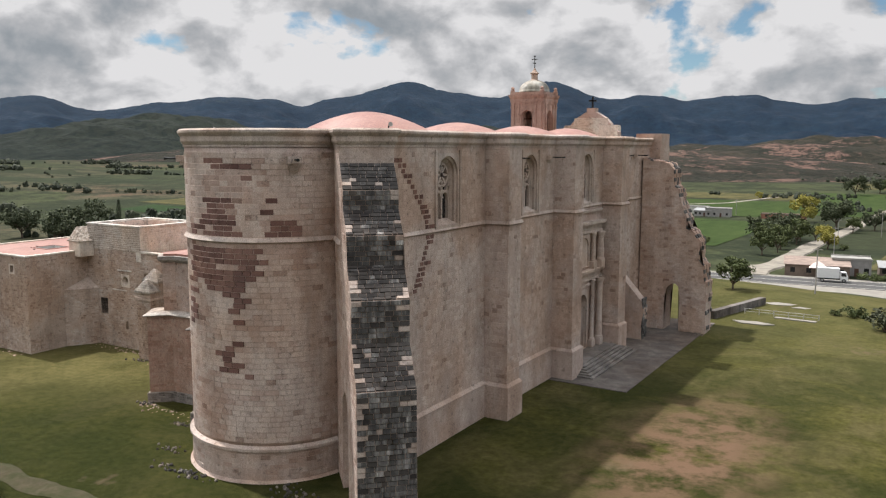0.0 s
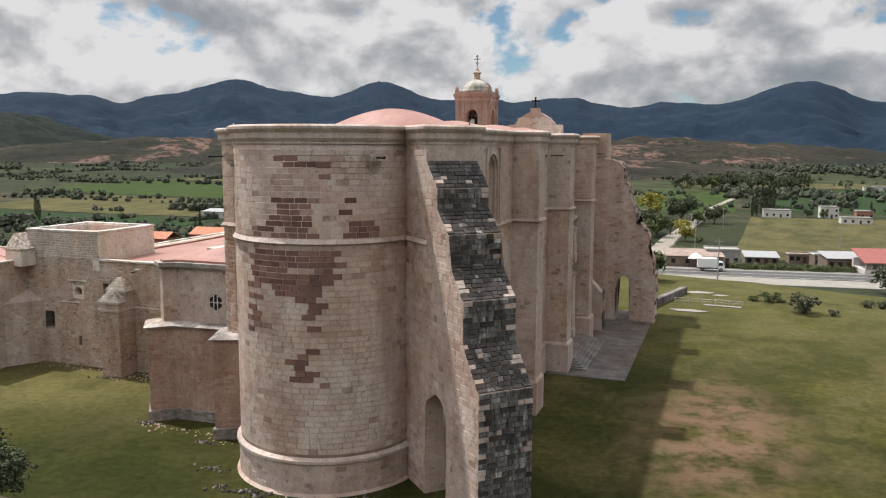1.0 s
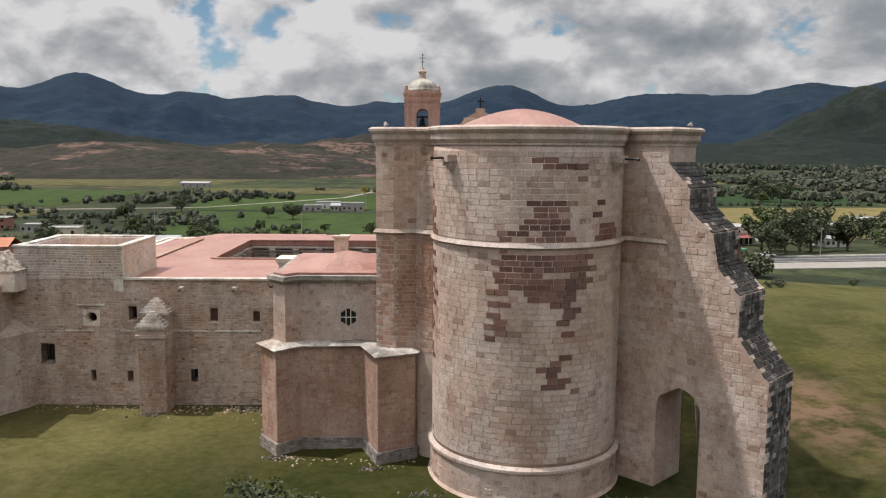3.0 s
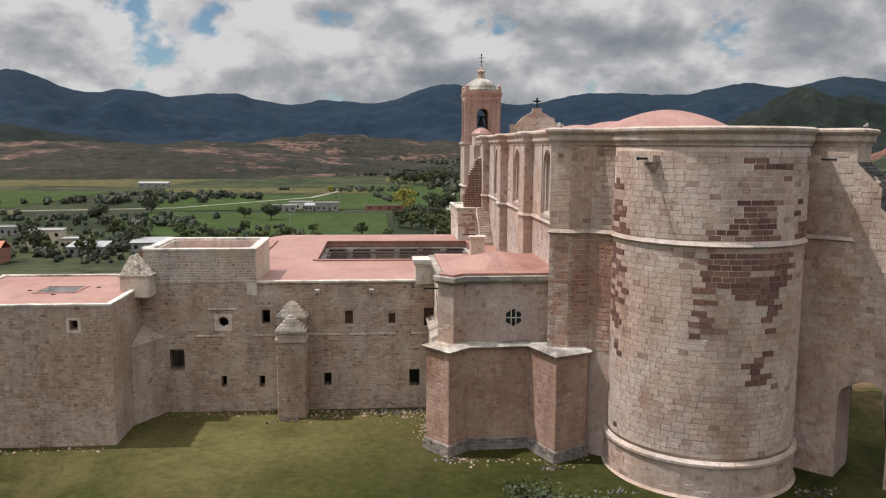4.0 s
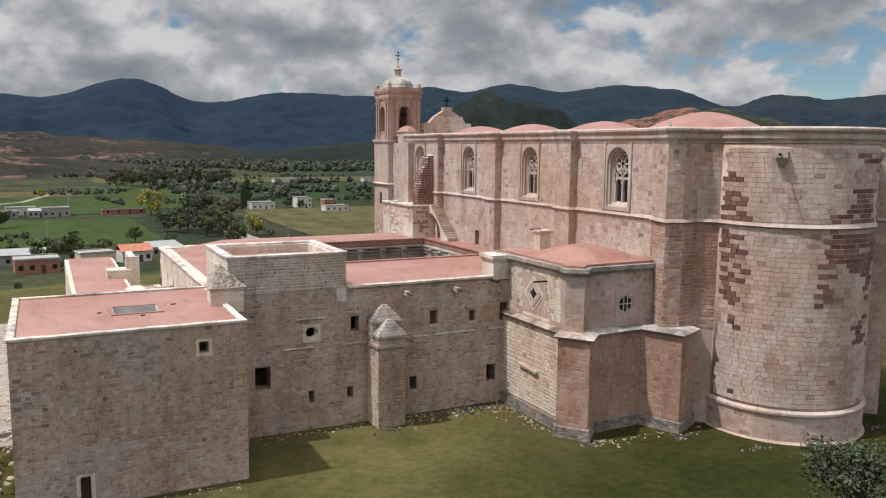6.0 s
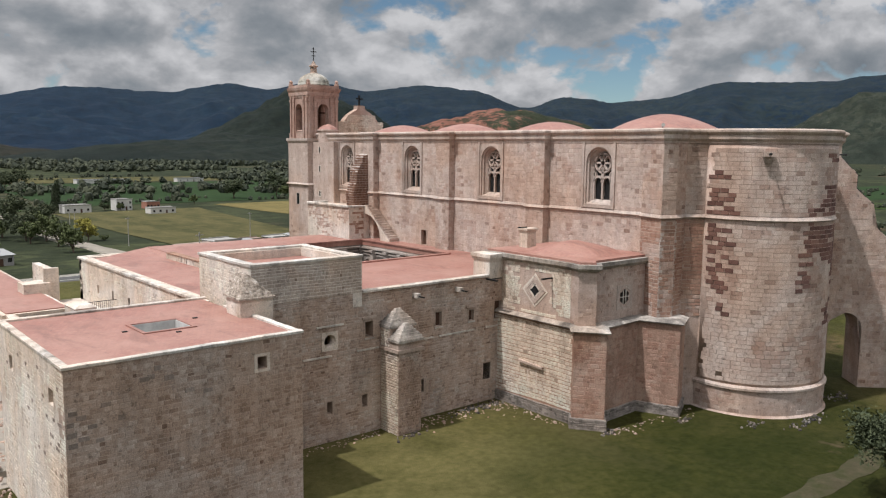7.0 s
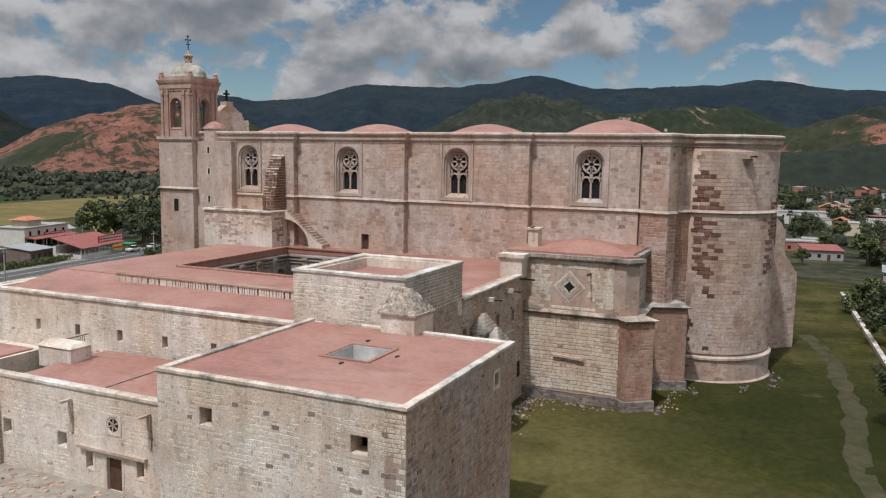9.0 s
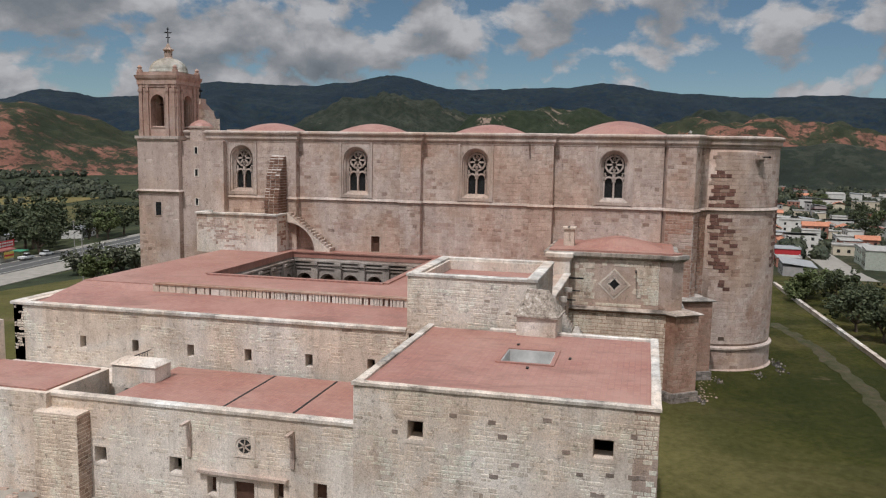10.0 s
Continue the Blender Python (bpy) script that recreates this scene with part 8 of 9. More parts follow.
for z in (0.45, 0.85):
    bm = bmesh.new()
    box(bm, -24.1, -13.4, 128.93, 129.0, z, z + 0.07)
    part("rail", bm, white_wall, fence)
retain = thing("retaining_wall", "low dark stone retaining wall by the entrance path", "wall")
bm = bmesh.new()
prism(bm, [(-28, 122), (-27, 122), (-22.5, 138), (-23.5, 138)], -0.1, 1.3)
part("wall", bm, black_joint, retain)
bm = bmesh.new()
for pts in ([(-24.5, 122.5), (-23, 121), (-20, 121.2), (-18.5, 122.2), (-21, 123)], [(-23, 139), (-21.5, 138), (-18.8, 138.6), (-18, 140), (-21, 140.6)], [(-18.5, 137), (-16.5, 136.8), (-15.5, 137.8), (-17.5, 138.2)], [(-19.5, 127.4), (-13.8, 126.9), (-13.6, 127.9), (-19.3, 128.3)]):
    prism(bm, pts, 0, 0.24)
tagged(part("worn_paving", bm, dust), "worn patches of pale paving in the grass", "paving", kind="structure")

# ---- openings and stonework details of the convent ----
def rect_surround(name, surf, a, b, c, d, parent, mat, w=0.2, out=0.05):
    """A plain stone surround round a rectangular opening."""
    verts, faces = [], []
    ribbon(verts, faces, surf, [(a - w / 2, c - w / 2), (b + w / 2, c - w / 2), (b + w / 2, d + w / 2), (a - w / 2, d + w / 2)], w, -0.25, out, True)
    return mesh_part(name, verts, faces, mat, parent)


def bar_part(name, surf, pts, w, d0, d1, mat, parent, label="", closed=False):
    verts, faces = [], []
    ribbon(verts, faces, surf, pts, w, d0, d1, closed)
    return mesh_part(name, verts, faces, mat, parent, label)


def grille(surf, a, b, c, d, parent, step=0.16, depth=-0.02):
    n = max(2, round((b - a) / step))
    for i in range(1, n):
        u = a + (b - a) * i / n
        bar_part("grille_bar", surf, [(u, c), (u, d)], 0.03, depth, depth + 0.03, iron, parent)
    for v in (c + (d - c) * 0.33, c + (d - c) * 0.67):
        bar_part("grille_bar", surf, [(a, v), (b, v)], 0.03, depth, depth + 0.03, iron, parent)


def round_surround(name, surf, uc, vc, half, r, sides, mat, parent, out=0.06, depth=0.6, turn=0.0, label=""):
    """A plate with a round or many-sided hole that splays inwards."""
    n = 24
    verts, faces = [], []
    rect, hole, inner = [], [], []
    for i in range(n):
        a = 2 * math.pi * i / n
        c, s = math.cos(a), math.sin(a)
        k = half / max(abs(c), abs(s))
        if sides > 8:
            rr = r
        else:
            seg = 2 * math.pi / sides
            rr = r * math.cos(seg / 2) / math.cos((a - turn) % seg - seg / 2)
        rect.append((uc + c * k, vc + s * k))
        hole.append((uc + c * rr * 1.35, vc + s * rr * 1.35))
        inner.append((uc + c * rr, vc + s * rr))
    for loop, d in ((rect, -0.3), (rect, out), (hole, out), (hole, -0.05), (inner, -depth * 0.5), (inner, -depth)):
        verts += [surf(u, v, d) for u, v in loop]
    for s in range(5):
        for i in range(n):
            faces.append((s * n + i, s * n + (i + 1) % n, (s + 1) * n + (i + 1) % n, (s + 1) * n + i))
    return mesh_part(name, verts, faces, mat, parent, label)


s_surf = flat((-93.8, SY), (-64.5, SY))
for i, (a, b, c, d) in enumerate(s_open):
    a, b = a + 93.8, b + 93.8
    if i == 9:
        win = round_surround("window", s_surf, (a + b) / 2, (c + d) / 2, 0.8, 0.42, 24, lime, convent, 0.04, label="small round plastered window")
        bar_part("hood", s_surf, [(a - 0.75, d + 0.75), (b + 0.75, d + 0.75)], 0.14, -0.05, 0.14, coping, win)
        continue
    win = rect_surround("window", s_surf, a, b, c, d, convent, tan_plaster, 0.26 if c < 5 else 0.2, 0.03)
    if c > 7:
        bar_part("hood", s_surf, [(a - 0.35, d + 0.36), (b + 0.35, d + 0.36)], 0.22, -0.05, 0.13, tan_plaster, win)
        bar_part("sill", s_surf, [(a - 0.12, c - 0.12), (b + 0.12, c - 0.12)], 0.14, -0.05, 0.1, coping, win)
    if i in (6, 7, 8):
        bar_part("shutter", s_surf, [((a + b) / 2, c), ((a + b) / 2, d)], b - a, -0.45, -0.36, wood, win, "closed brown wooden shutter")
    if i in (0, 3, 4):
        grille(s_surf, a - (0.12 if i == 0 else 0), b + (0.12 if i == 0 else 0), c - (0.1 if i == 0 else 0), d + (0.1 if i == 0 else 0), win, 0.15, 0.04 if i == 0 else -0.08)
for x0, x1 in ((-88.8, -86.05), (-83.5, -81.2), (-78.2, -75.0), (-74.3, -69.9), (-68.4, -66.8)):
    bar_part("string_course", s_surf, [(x0 + 93.8, 7.55), (x1 + 93.8, 7.55)], 0.15, -0.05, 0.1, coping, convent, "pale string course")
for x in (-77.3, -72.2):
    spout = part("water_spout", (lambda b: (box(b, x - 0.2, x + 0.2, SY - 0.75, SY + 0.1, 11.55, 11.95), b)[1])(bmesh.new()), coping, convent, "pale stone water spout")
    part("pipe", (lambda b: (box(b, x - 0.06, x + 0.06, SY - 1.5, SY - 0.7, 11.66, 11.76), b)[1])(bmesh.new()), iron, spout)
part("water_spout", (lambda b: (box(b, -68.4, -68.2, SY - 1.5, SY + 0.1, 12.25, 12.4), b)[1])(bmesh.new()), iron, convent, "dark pipe water spout")

bm = bmesh.new()
prism(bm, [(-93.7, 60.6), (-91.7, 64.1), (-93.7, 64.1)], 0, 7.4)
prism(bm, [(-93.7, 60.5), (-91.6, 64.1), (-93.7, 64.1)], 7.4, 8.6, [(-93.7, 63.8), (-93.5, 64.1), (-93.7, 64.1)])
batter = part("corner_batter", bm, tan_plaster, convent)
skin("stonework", flat((-93.72, 60.6), (-91.72, 64.1)), 4.0, 0.1, 7.2, (tan_stone, grey_tan), batter, 0.24, (0.25, 0.6), keep=0.9, seed=131, wobble=0.008)

# the weathered cap at the corner of the roof room
cap = thing("roof_buttress", "lichened wedge-shaped stone cap on a square base", "buttress")
bm = bmesh.new()
prism(bm, [(-95.0, 62.5), (-92.4, 62.3), (-92.2, 65.0), (-94.8, 65.2)], 11.6, 13.5)
part("base", bm, lime, cap)
bm = bmesh.new()
q = [(-95.15, 62.3), (-92.25, 62.1), (-92.05, 65.1), (-95.0, 65.35)]
prism(bm, q, 13.5, 13.64)
prism(bm, [(-93.6 + (x + 93.6) * 0.93, 63.8 + (y - 63.8) * 0.93) for x, y in q], 13.64, 15.3, [(-94.25, 63.1), (-94.0, 63.05), (-93.85, 64.5), (-94.15, 64.6)])
bmesh.ops.subdivide_edges(bm, edges=bm.edges[:], cuts=11, use_grid_fill=True)
for v in bm.verts:
    if v.co.z > 13.66:
        v.co += Vector((noise.noise(v.co * 6.0), noise.noise(v.co * 6.0 + Vector((3, 0, 0))), noise.noise(v.co * 6.0 + Vector((0, 4, 0))))) * 0.035
        v.co += Vector((noise.noise(v.co * 2.1), noise.noise(v.co * 2.1 + Vector((5, 0, 0))), noise.noise(v.co * 2.1 + Vector((0, 7, 0))))) * 0.05
n = Nodes("lichened_cap")
spots = n.ramp(n.noise(2.6, 8, 0.78), [(0.36, (0.08, 0.07, 0.06)), (0.46, (0.27, 0.225, 0.18)), (0.56, (0.42, 0.36, 0.30)), (0.67, (0.68, 0.64, 0.58))])
n.bump(n.noise(5.0, 6, 0.8), 0.9, 0.08)
part("cap", bm, n.done(spots, 0.95), cap)

# skylight in the block's roof
sky_l = thing("skylight", "open rectangular skylight with a tiled kerb in the roof", "skylight")
for x0, x1, y0, y1 in ((SKX0 - 0.25, SKX1 + 0.25, SKY0 - 0.25, SKY0), (SKX0 - 0.25, SKX1 + 0.25, SKY1, SKY1 + 0.25), (SKX0 - 0.25, SKX0, SKY0, SKY1), (SKX1, SKX1 + 0.25, SKY0, SKY1)):
    bm = bmesh.new()
    box(bm, x0, x1, y0, y1, BZ - 0.2, BZ + 0.1)
    part("kerb", bm, terracotta, sky_l)
shaft_wall = plain("pale_plaster", (0.45, 0.44, 0.42), 0.9, 0.25, 0.7)
for p, q in (((SKX0, SKY1), (SKX1, SKY1)), ((SKX1, SKY1), (SKX1, SKY0)), ((SKX1, SKY0), (SKX0, SKY0)), ((SKX0, SKY0), (SKX0, SKY1))):
    wall("shaft_wall", p, q, BZ - 1.3, BZ + 0.03, -0.06, [], shaft_wall, sky_l)
bm = bmesh.new()
box(bm, SKX0 - 0.3, SKX1 + 0.3, SKY0 - 0.3, SKY1 + 0.3, BZ - 1.6, BZ - 1.3)
part("shaft_floor", bm, shaft_wall, sky_l)
for x, y in ((-103.2, 63.2), (-100.3, 61.0), (-97.6, 64.6)):
    bm = bmesh.new()
    box(bm, x - 0.17, x + 0.17, y - 0.08, y + 0.08, BZ, BZ + 0.09)
    part("vent", bm, iron, sky_l)

# dark stones about the block's corner
rng = random.Random(17)
dark_quoin = unit_stone(masonry("dark_grey_brown_stone", [(0.17, 0.137, 0.117), (0.27, 0.222, 0.19), (0.36, 0.30, 0.26)], single=True, stain=0.2))
for k, u in enumerate([0.4, 1.0, 0.35, 1.5, 0.3, 0.9, 0.45, 4.6, 5.4, 5.0, 2.3, 7.4, 3.2, 8.6, 6.1, 1.9]):
    z = 7.6 + 0.32 * k if k < 7 else rng.uniform(7.6, 11.4)
    lay_stone(dark_quoin, "stone", block, BX0 + u, BY0 - 0.004, z, 0, rng.uniform(0.4, 0.62), rng.uniform(0.26, 0.34), 0.03)
for k in range(26):
    y, z = BY0 + (rng.uniform(0.5, 14) if k > 8 else rng.uniform(0.4, 3.5)), rng.uniform(5.5, 11.2)
    if not any(a - 0.6 < BY1 - y < b + 0.6 and c - 0.5 < z < d + 0.5 for a, b, c, d in b_w):
        lay_stone(dark_quoin, "stone", block, BX0 - 0.004, y, z, -math.pi / 2, rng.uniform(0.3, 0.5), rng.uniform(0.2, 0.28), 0.02)

# block windows and door
bs, bw = flat((BX0, BY0), (BX1, BY0)), flat((BX0, BY1), (BX0, BY0))
for surf, hs in ((bs, b_s), (bw, b_w)):
    for a, b, c, d in hs:
        rect_surround("window", surf, a, b, c, d, block, lime, 0.28, 0.02)
bar_part("door", bs, [((b_s[0][0] + b_s[0][1]) / 2, b_s[0][2]), ((b_s[0][0] + b_s[0][1]) / 2, b_s[0][3])], b_s[0][1] - b_s[0][0], -0.7, -0.62, wood, block, "dark wooden door")

# ---- the cloister court ----
court = thing("cloister", "grey stone two-storey cloister court with round arches", "cloister")
grey_stone = masonry("grey_cloister_stone", [(0.23, 0.195, 0.17), (0.35, 0.30, 0.265), (0.47, 0.415, 0.37)], island=False, stain=0.4)
runs = [((CLX1, CLY1), (CLX1, CLY0)), ((CLX0, CLY1), (CLX1, CLY1)), ((CLX0, CLY0), (CLX0, CLY1)), ((CLX1, CLY0), (CLX0, CLY0))]
for p, q in runs:
    ln = math.dist(p, q)
    n = 6
    bay = ln / n
    hs = [(bay * i + bay / 2 - 1.05, bay * i + bay / 2 + 1.05, 6.8, 10.2) for i in range(n)]
    w = wall("court_wall", p, q, 0, 11.75, 0.9, hs, grey_stone, court)
    s = flat(p, q)
    for i in range(n):
        arched_reveal("arch", s, bay * i + bay / 2, 1.05, 6.8, 10.2, 1.0, 0.85, 8.9, 0.6, grey_stone, court, 0.08, sill=0.0)
        for z0, z1, o in ((0, 11.0, 0.55), (11.0, 11.3, 0.75)):
            bar_part("pier", s, [(bay * i, z0), (bay * i, z1)], 0.8, -0.1, o, grey_stone, court)
    for z, o in ((6.3, 0.25), (10.6, 0.2), (11.0, 0.32), (11.45, 0.45)):
        bar_part("moulding", s, [(0, z), (ln, z)], 0.2, -0.05, o, grey_stone, court)
    bar_part("coping", s, [(0, 12.42), (ln, 12.42)], 0.16, -0.45, 0.12, terracotta, court)
bm = bmesh.new()
box(bm, CLX0, CLX1, CLY0, CLY1, -0.1, 0.3)
part("court_floor", bm, plain("court_paving", (0.24, 0.22, 0.2), 0.9, 0.2, 0.8), court)

# the stepped parapet between the two terrace levels
comb = thing("terrace_parapet", "low pale parapet of short piers between two roof levels", "parapet")
# Dark stone colour here paints the shade in the gaps between the piers.
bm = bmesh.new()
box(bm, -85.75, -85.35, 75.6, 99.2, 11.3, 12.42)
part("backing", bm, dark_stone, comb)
bm = bmesh.new()
box(bm, -86.05, -85.2, 75.5, 99.3, 12.42, 12.55)
part("coping", bm, pinkwall, comb)
rng = random.Random(5)
y = 75.7
while y < 99.0:
    wd = rng.uniform(0.14, 0.30) if y < 92 else rng.uniform(0.35, 0.8)
    bm = bmesh.new()
    box(bm, -85.98, -85.7, y, y + wd, 11.35, 12.42)
    part("pier", bm, lime, comb)
    y += wd + rng.choice((0.05, 0.07, 0.1, 0.2))

bm = bmesh.new()
for v in box(bm, -90.5, -85.35, 99.25, 107.15, 11.2, 12.33):
    if v.co.x < -90:
        v.co.z = min(v.co.z, 11.5)
        if v.co.y < 100:
            v.co.x, v.co.z = -86.3, min(v.co.z, 12.2)
part("terrace_slope", bm, terracotta, convent, "sloping red tiled roof between the two levels")

# ---- roof stair, the low room and the broken buttress beside the nave ----
stair = thing("roof_stair", "steep stone stair on a half arch against the nave", "stair")
bm = bmesh.new()
prof = [(94.0, 12.3), (94.3, 12.7), (99.6, 16.9), (99.75, 16.9)] + [(99.75 - 3.7 * math.sin(t), 12.3 + 3.5 * math.cos(t)) for t in np.linspace(0, math.pi / 2, 12)]
a = [bm.verts.new((-57.9, y, z)) for y, z in prof]
b = [bm.verts.new((-56.1, y, z)) for y, z in prof]
fa, fb = bm.faces.new(a), bm.faces.new(b[::-1])
for i in range(len(prof)):
    bm.faces.new((a[i], b[i], b[(i + 1) % len(prof)], a[(i + 1) % len(prof)]))
bmesh.ops.triangulate(bm, faces=[fa, fb])
part("arch", bm, lime, stair)
for i in range(15):
    bm = bmesh.new()
    y0, z0 = 94.0 + 5.5 * i / 15, 12.4 + 4.4 * i / 15
    box(bm, -57.85, -56.3, y0, y0 + 0.5, z0 + 0.1, z0 + 0.45)
    part("step", bm, dressed, stair)
room = thing("low_roof_room", "low plastered room at the foot of the tower", "room")
bm = bmesh.new()
box(bm, -60.4, -56.3, 99.8, 110.6, 12.0, 16.7)
rw = part("wall", bm, lime, room)
skin("stonework", flat((-60.4, 110.6), (-60.4, 99.8)), 10.8, 12.4, 16.6, stone, rw, 0.3, (0.3, 0.7), keep=0.45, seed=141)
skin("stonework", flat((-60.4, 99.8), (-58.0, 99.8)), 2.4, 12.4, 16.6, pinkstone, rw, 0.3, (0.3, 0.7), keep=0.5, seed=142)
coping_part(room, [((-60.3, 110.6), (-60.3, 99.8)), ((-60.4, 99.95), (-57.2, 99.95)), ((-57.2, 110.5), (-60.4, 110.5))], 16.7, 0.6, 0.25)
stub = thing("broken_buttress", "stump of a broken buttress with bare brown stones", "buttress")
prof = [(-57.0, 16.8), (-59.4, 16.8), (-59.5, 18.3), (-59.2, 19.6), (-58.9, 20.2), (-58.9, 21.3), (-58.4, 22.3), (-58.1, 22.5), (-57.9, 23.6), (-57.0, 24.0)]
bm = bmesh.new()
a = [bm.verts.new((x, 100.1, z)) for x, z in prof]
b = [bm.verts.new((x, 101.9, z)) for x, z in prof]
fa, fb = bm.faces.new(a), bm.faces.new(b[::-1])
for i in range(len(prof)):
    bm.faces.new((a[i], b[i], b[(i + 1) % len(prof)], a[(i + 1) % len(prof)]))
stub_core = part("core", bm, pale_joint, stub)
brown = UNIT.copy()
brown.materials[0] = masonry("bare_brown_stone", [(0.15, 0.085, 0.06), (0.22, 0.13, 0.095), (0.30, 0.19, 0.14)], single=True, stain=0.2)
rng = random.Random(8)
z = 16.9
while z < 23.7:
    xo = next(x0 + (x1 - x0) * (z + 0.15 - z0) / (z1 - z0) for (x0, z0), (x1, z1) in zip(prof[1:], prof[2:]) if z0 <= z + 0.15 <= z1 and z1 > z0)
    x = -57.0
    while x > xo + 0.1:
        w = min(rng.uniform(0.4, 0.65), x - xo + 0.08)
        lay_stone(brown, "stone", stub_core, x - w / 2, 100.12, z + 0.16, 0, w - 0.05, 0.28, 0.06)
        x -= w
    for k in range(3):
        lay_stone(brown, "stone", stub_core, xo + 0.05, 100.4 + 0.6 * k, z + 0.16, -math.pi / 2, 0.54, 0.28, rng.uniform(0.06, 0.16))
    z += 0.33


def slit(surf, u, v, w, h, parent, mat=lime):
    """A small deep-set opening in a massive wall: surround and a pane darkened for the inner shade."""
    win = rect_surround("slit_window", surf, u - w / 2, u + w / 2, v - h / 2, v + h / 2, parent, mat, 0.14, 0.05)
    # Nearly flush pane: the dark inside of the opening is put into its colour.
    bar_part("pane", surf, [(u, v - h / 2), (u, v + h / 2)], w, -0.02, 0.012, dark_glass, win, "dark glass")


tw = flat((TX - TH, TY + TH), (TX - TH, TY - TH))
slit(tw, 2.85, 16.9, 0.8, 1.7, tower, dressed)
tb = flat((-57.2, 114.2), (-57.2, 108.6))
for v in (24.4, 21.6, 17.9):
    slit(tb, 1.8, v, 0.35, 0.8, turret)
bar_part("door", w_surf, [(29.2, 12.4), (29.2, 14.3)], 1.0, -0.5, -0.4, wood, church, "brown wooden door onto the terrace")
rect_surround("door_surround", w_surf, 28.7, 29.75, 12.4, 14.3, church, dressed, 0.2, 0.04)

# ---- windows of the sacristy ----
us = flat((-64.5, 53.85), (-57.0, 53.85))
hexw = round_surround("window", us, 4.25, 11.2, 1.15, 0.72, 6, dressed, chapel, 0.06, 0.4, math.pi / 6, "hexagonal stone window with a grille")
pv = [us(4.25 + 0.74 * math.cos(a), 11.2 + 0.74 * math.sin(a), 0.01) for a in np.linspace(math.pi / 6, 2 * math.pi + math.pi / 6, 7)[:-1]]
mesh_part("pane", pv, [tuple(range(6))], dark_glass, hexw, "dark glass")
for a, b in (((-0.2, -0.65), (-0.2, 0.65)), ((0.2, -0.65), (0.2, 0.65)), ((-0.7, 0.0), (0.7, 0.0))):
    bar_part("grille_bar", us, [(4.25 + a[0], 11.2 + a[1]), (4.25 + b[0], 11.2 + b[1])], 0.07, 0.0, 0.07, coping, hexw)
uw = flat((-66.2, 66.5), (-66.2, 55.3))
UC = 66.5 - 59.7
dia = None
for k, (r, o, mat) in enumerate(((1.5, 0.04, lime), (1.18, 0.1, dressed), (0.9, 0.07, dressed), (0.66, 0.04, lime))):
    ob = bar_part("window" if k == 0 else "moulding", uw, [(UC - r, 11.6), (UC, 11.6 - r), (UC + r, 11.6), (UC, 11.6 + r)], 0.26, -0.1, o, mat, chapel if k == 0 else dia, "diamond-shaped stone window with a grille" if k == 0 else "", True)
    dia = dia or ob
pv = [uw(UC + u, 11.6 + v, 0.012) for u, v in ((-0.6, 0), (0, -0.6), (0.6, 0), (0, 0.6))]
mesh_part("pane", pv, [(0, 1, 2, 3)], dark_glass, dia, "dark glass")
for s in (-0.25, 0.25):
    bar_part("grille_bar", uw, [(UC - 0.35 + s, 11.6 - 0.35 - s), (UC + 0.35 + s, 11.6 + 0.35 - s)], 0.05, 0.0, 0.05, iron, dia)
    bar_part("grille_bar", uw, [(UC - 0.35 + s, 11.6 + 0.35 + s), (UC + 0.35 + s, 11.6 - 0.35 + s)], 0.05, 0.0, 0.05, iron, dia)
lw_s = flat((-66.7, 66.5), (-66.7, 54.5))
hood = bar_part("niche_hood", lw_s, [(66.5 - 61.0, 4.7), (66.5 - 57.9, 4.5)], 0.22, -0.05, 0.28, dressed, chapel)
rect_surround("blocked_niche", lw_s, 66.5 - 59.8, 66.5 - 58.9, 2.7, 3.9, chapel, lime, 0.2, 0.03)
for y, z in ((57.6, 13.0), (64.2, 12.2), (65.2, 11.5)):
    part("water_spout", (lambda b: (box(b, -67.6, -66.0, y - 0.07, y + 0.07, z, z + 0.14), b)[1])(bmesh.new()), iron, chapel, "dark pipe water spout")
bm = bmesh.new()
box(bm, -68.0, -66.2, 64.1, 66.4, 12.3, 14.1)
box(bm, -68.12, -66.1, 63.95, 66.5, 14.1, 14.35)
box(bm, -68.25, -66.0, 63.8, 66.6, 14.35, 14.7)
part("roof_pier", bm, lime, chapel)
bm = bmesh.new()
box(bm, -62.7, -61.4, 64.2, 65.3, 14.6, 16.7)
box(bm, -62.85, -61.25, 64.05, 65.45, 16.7, 16.9)
part("chimney", bm, lime, chapel, "pale plastered chimney")
part("chimney_pipe", (lambda b: (box(b, -63.5, -62.2, 64.7, 64.8, 16.95, 17.05), b)[1])(bmesh.new()), iron, chapel)

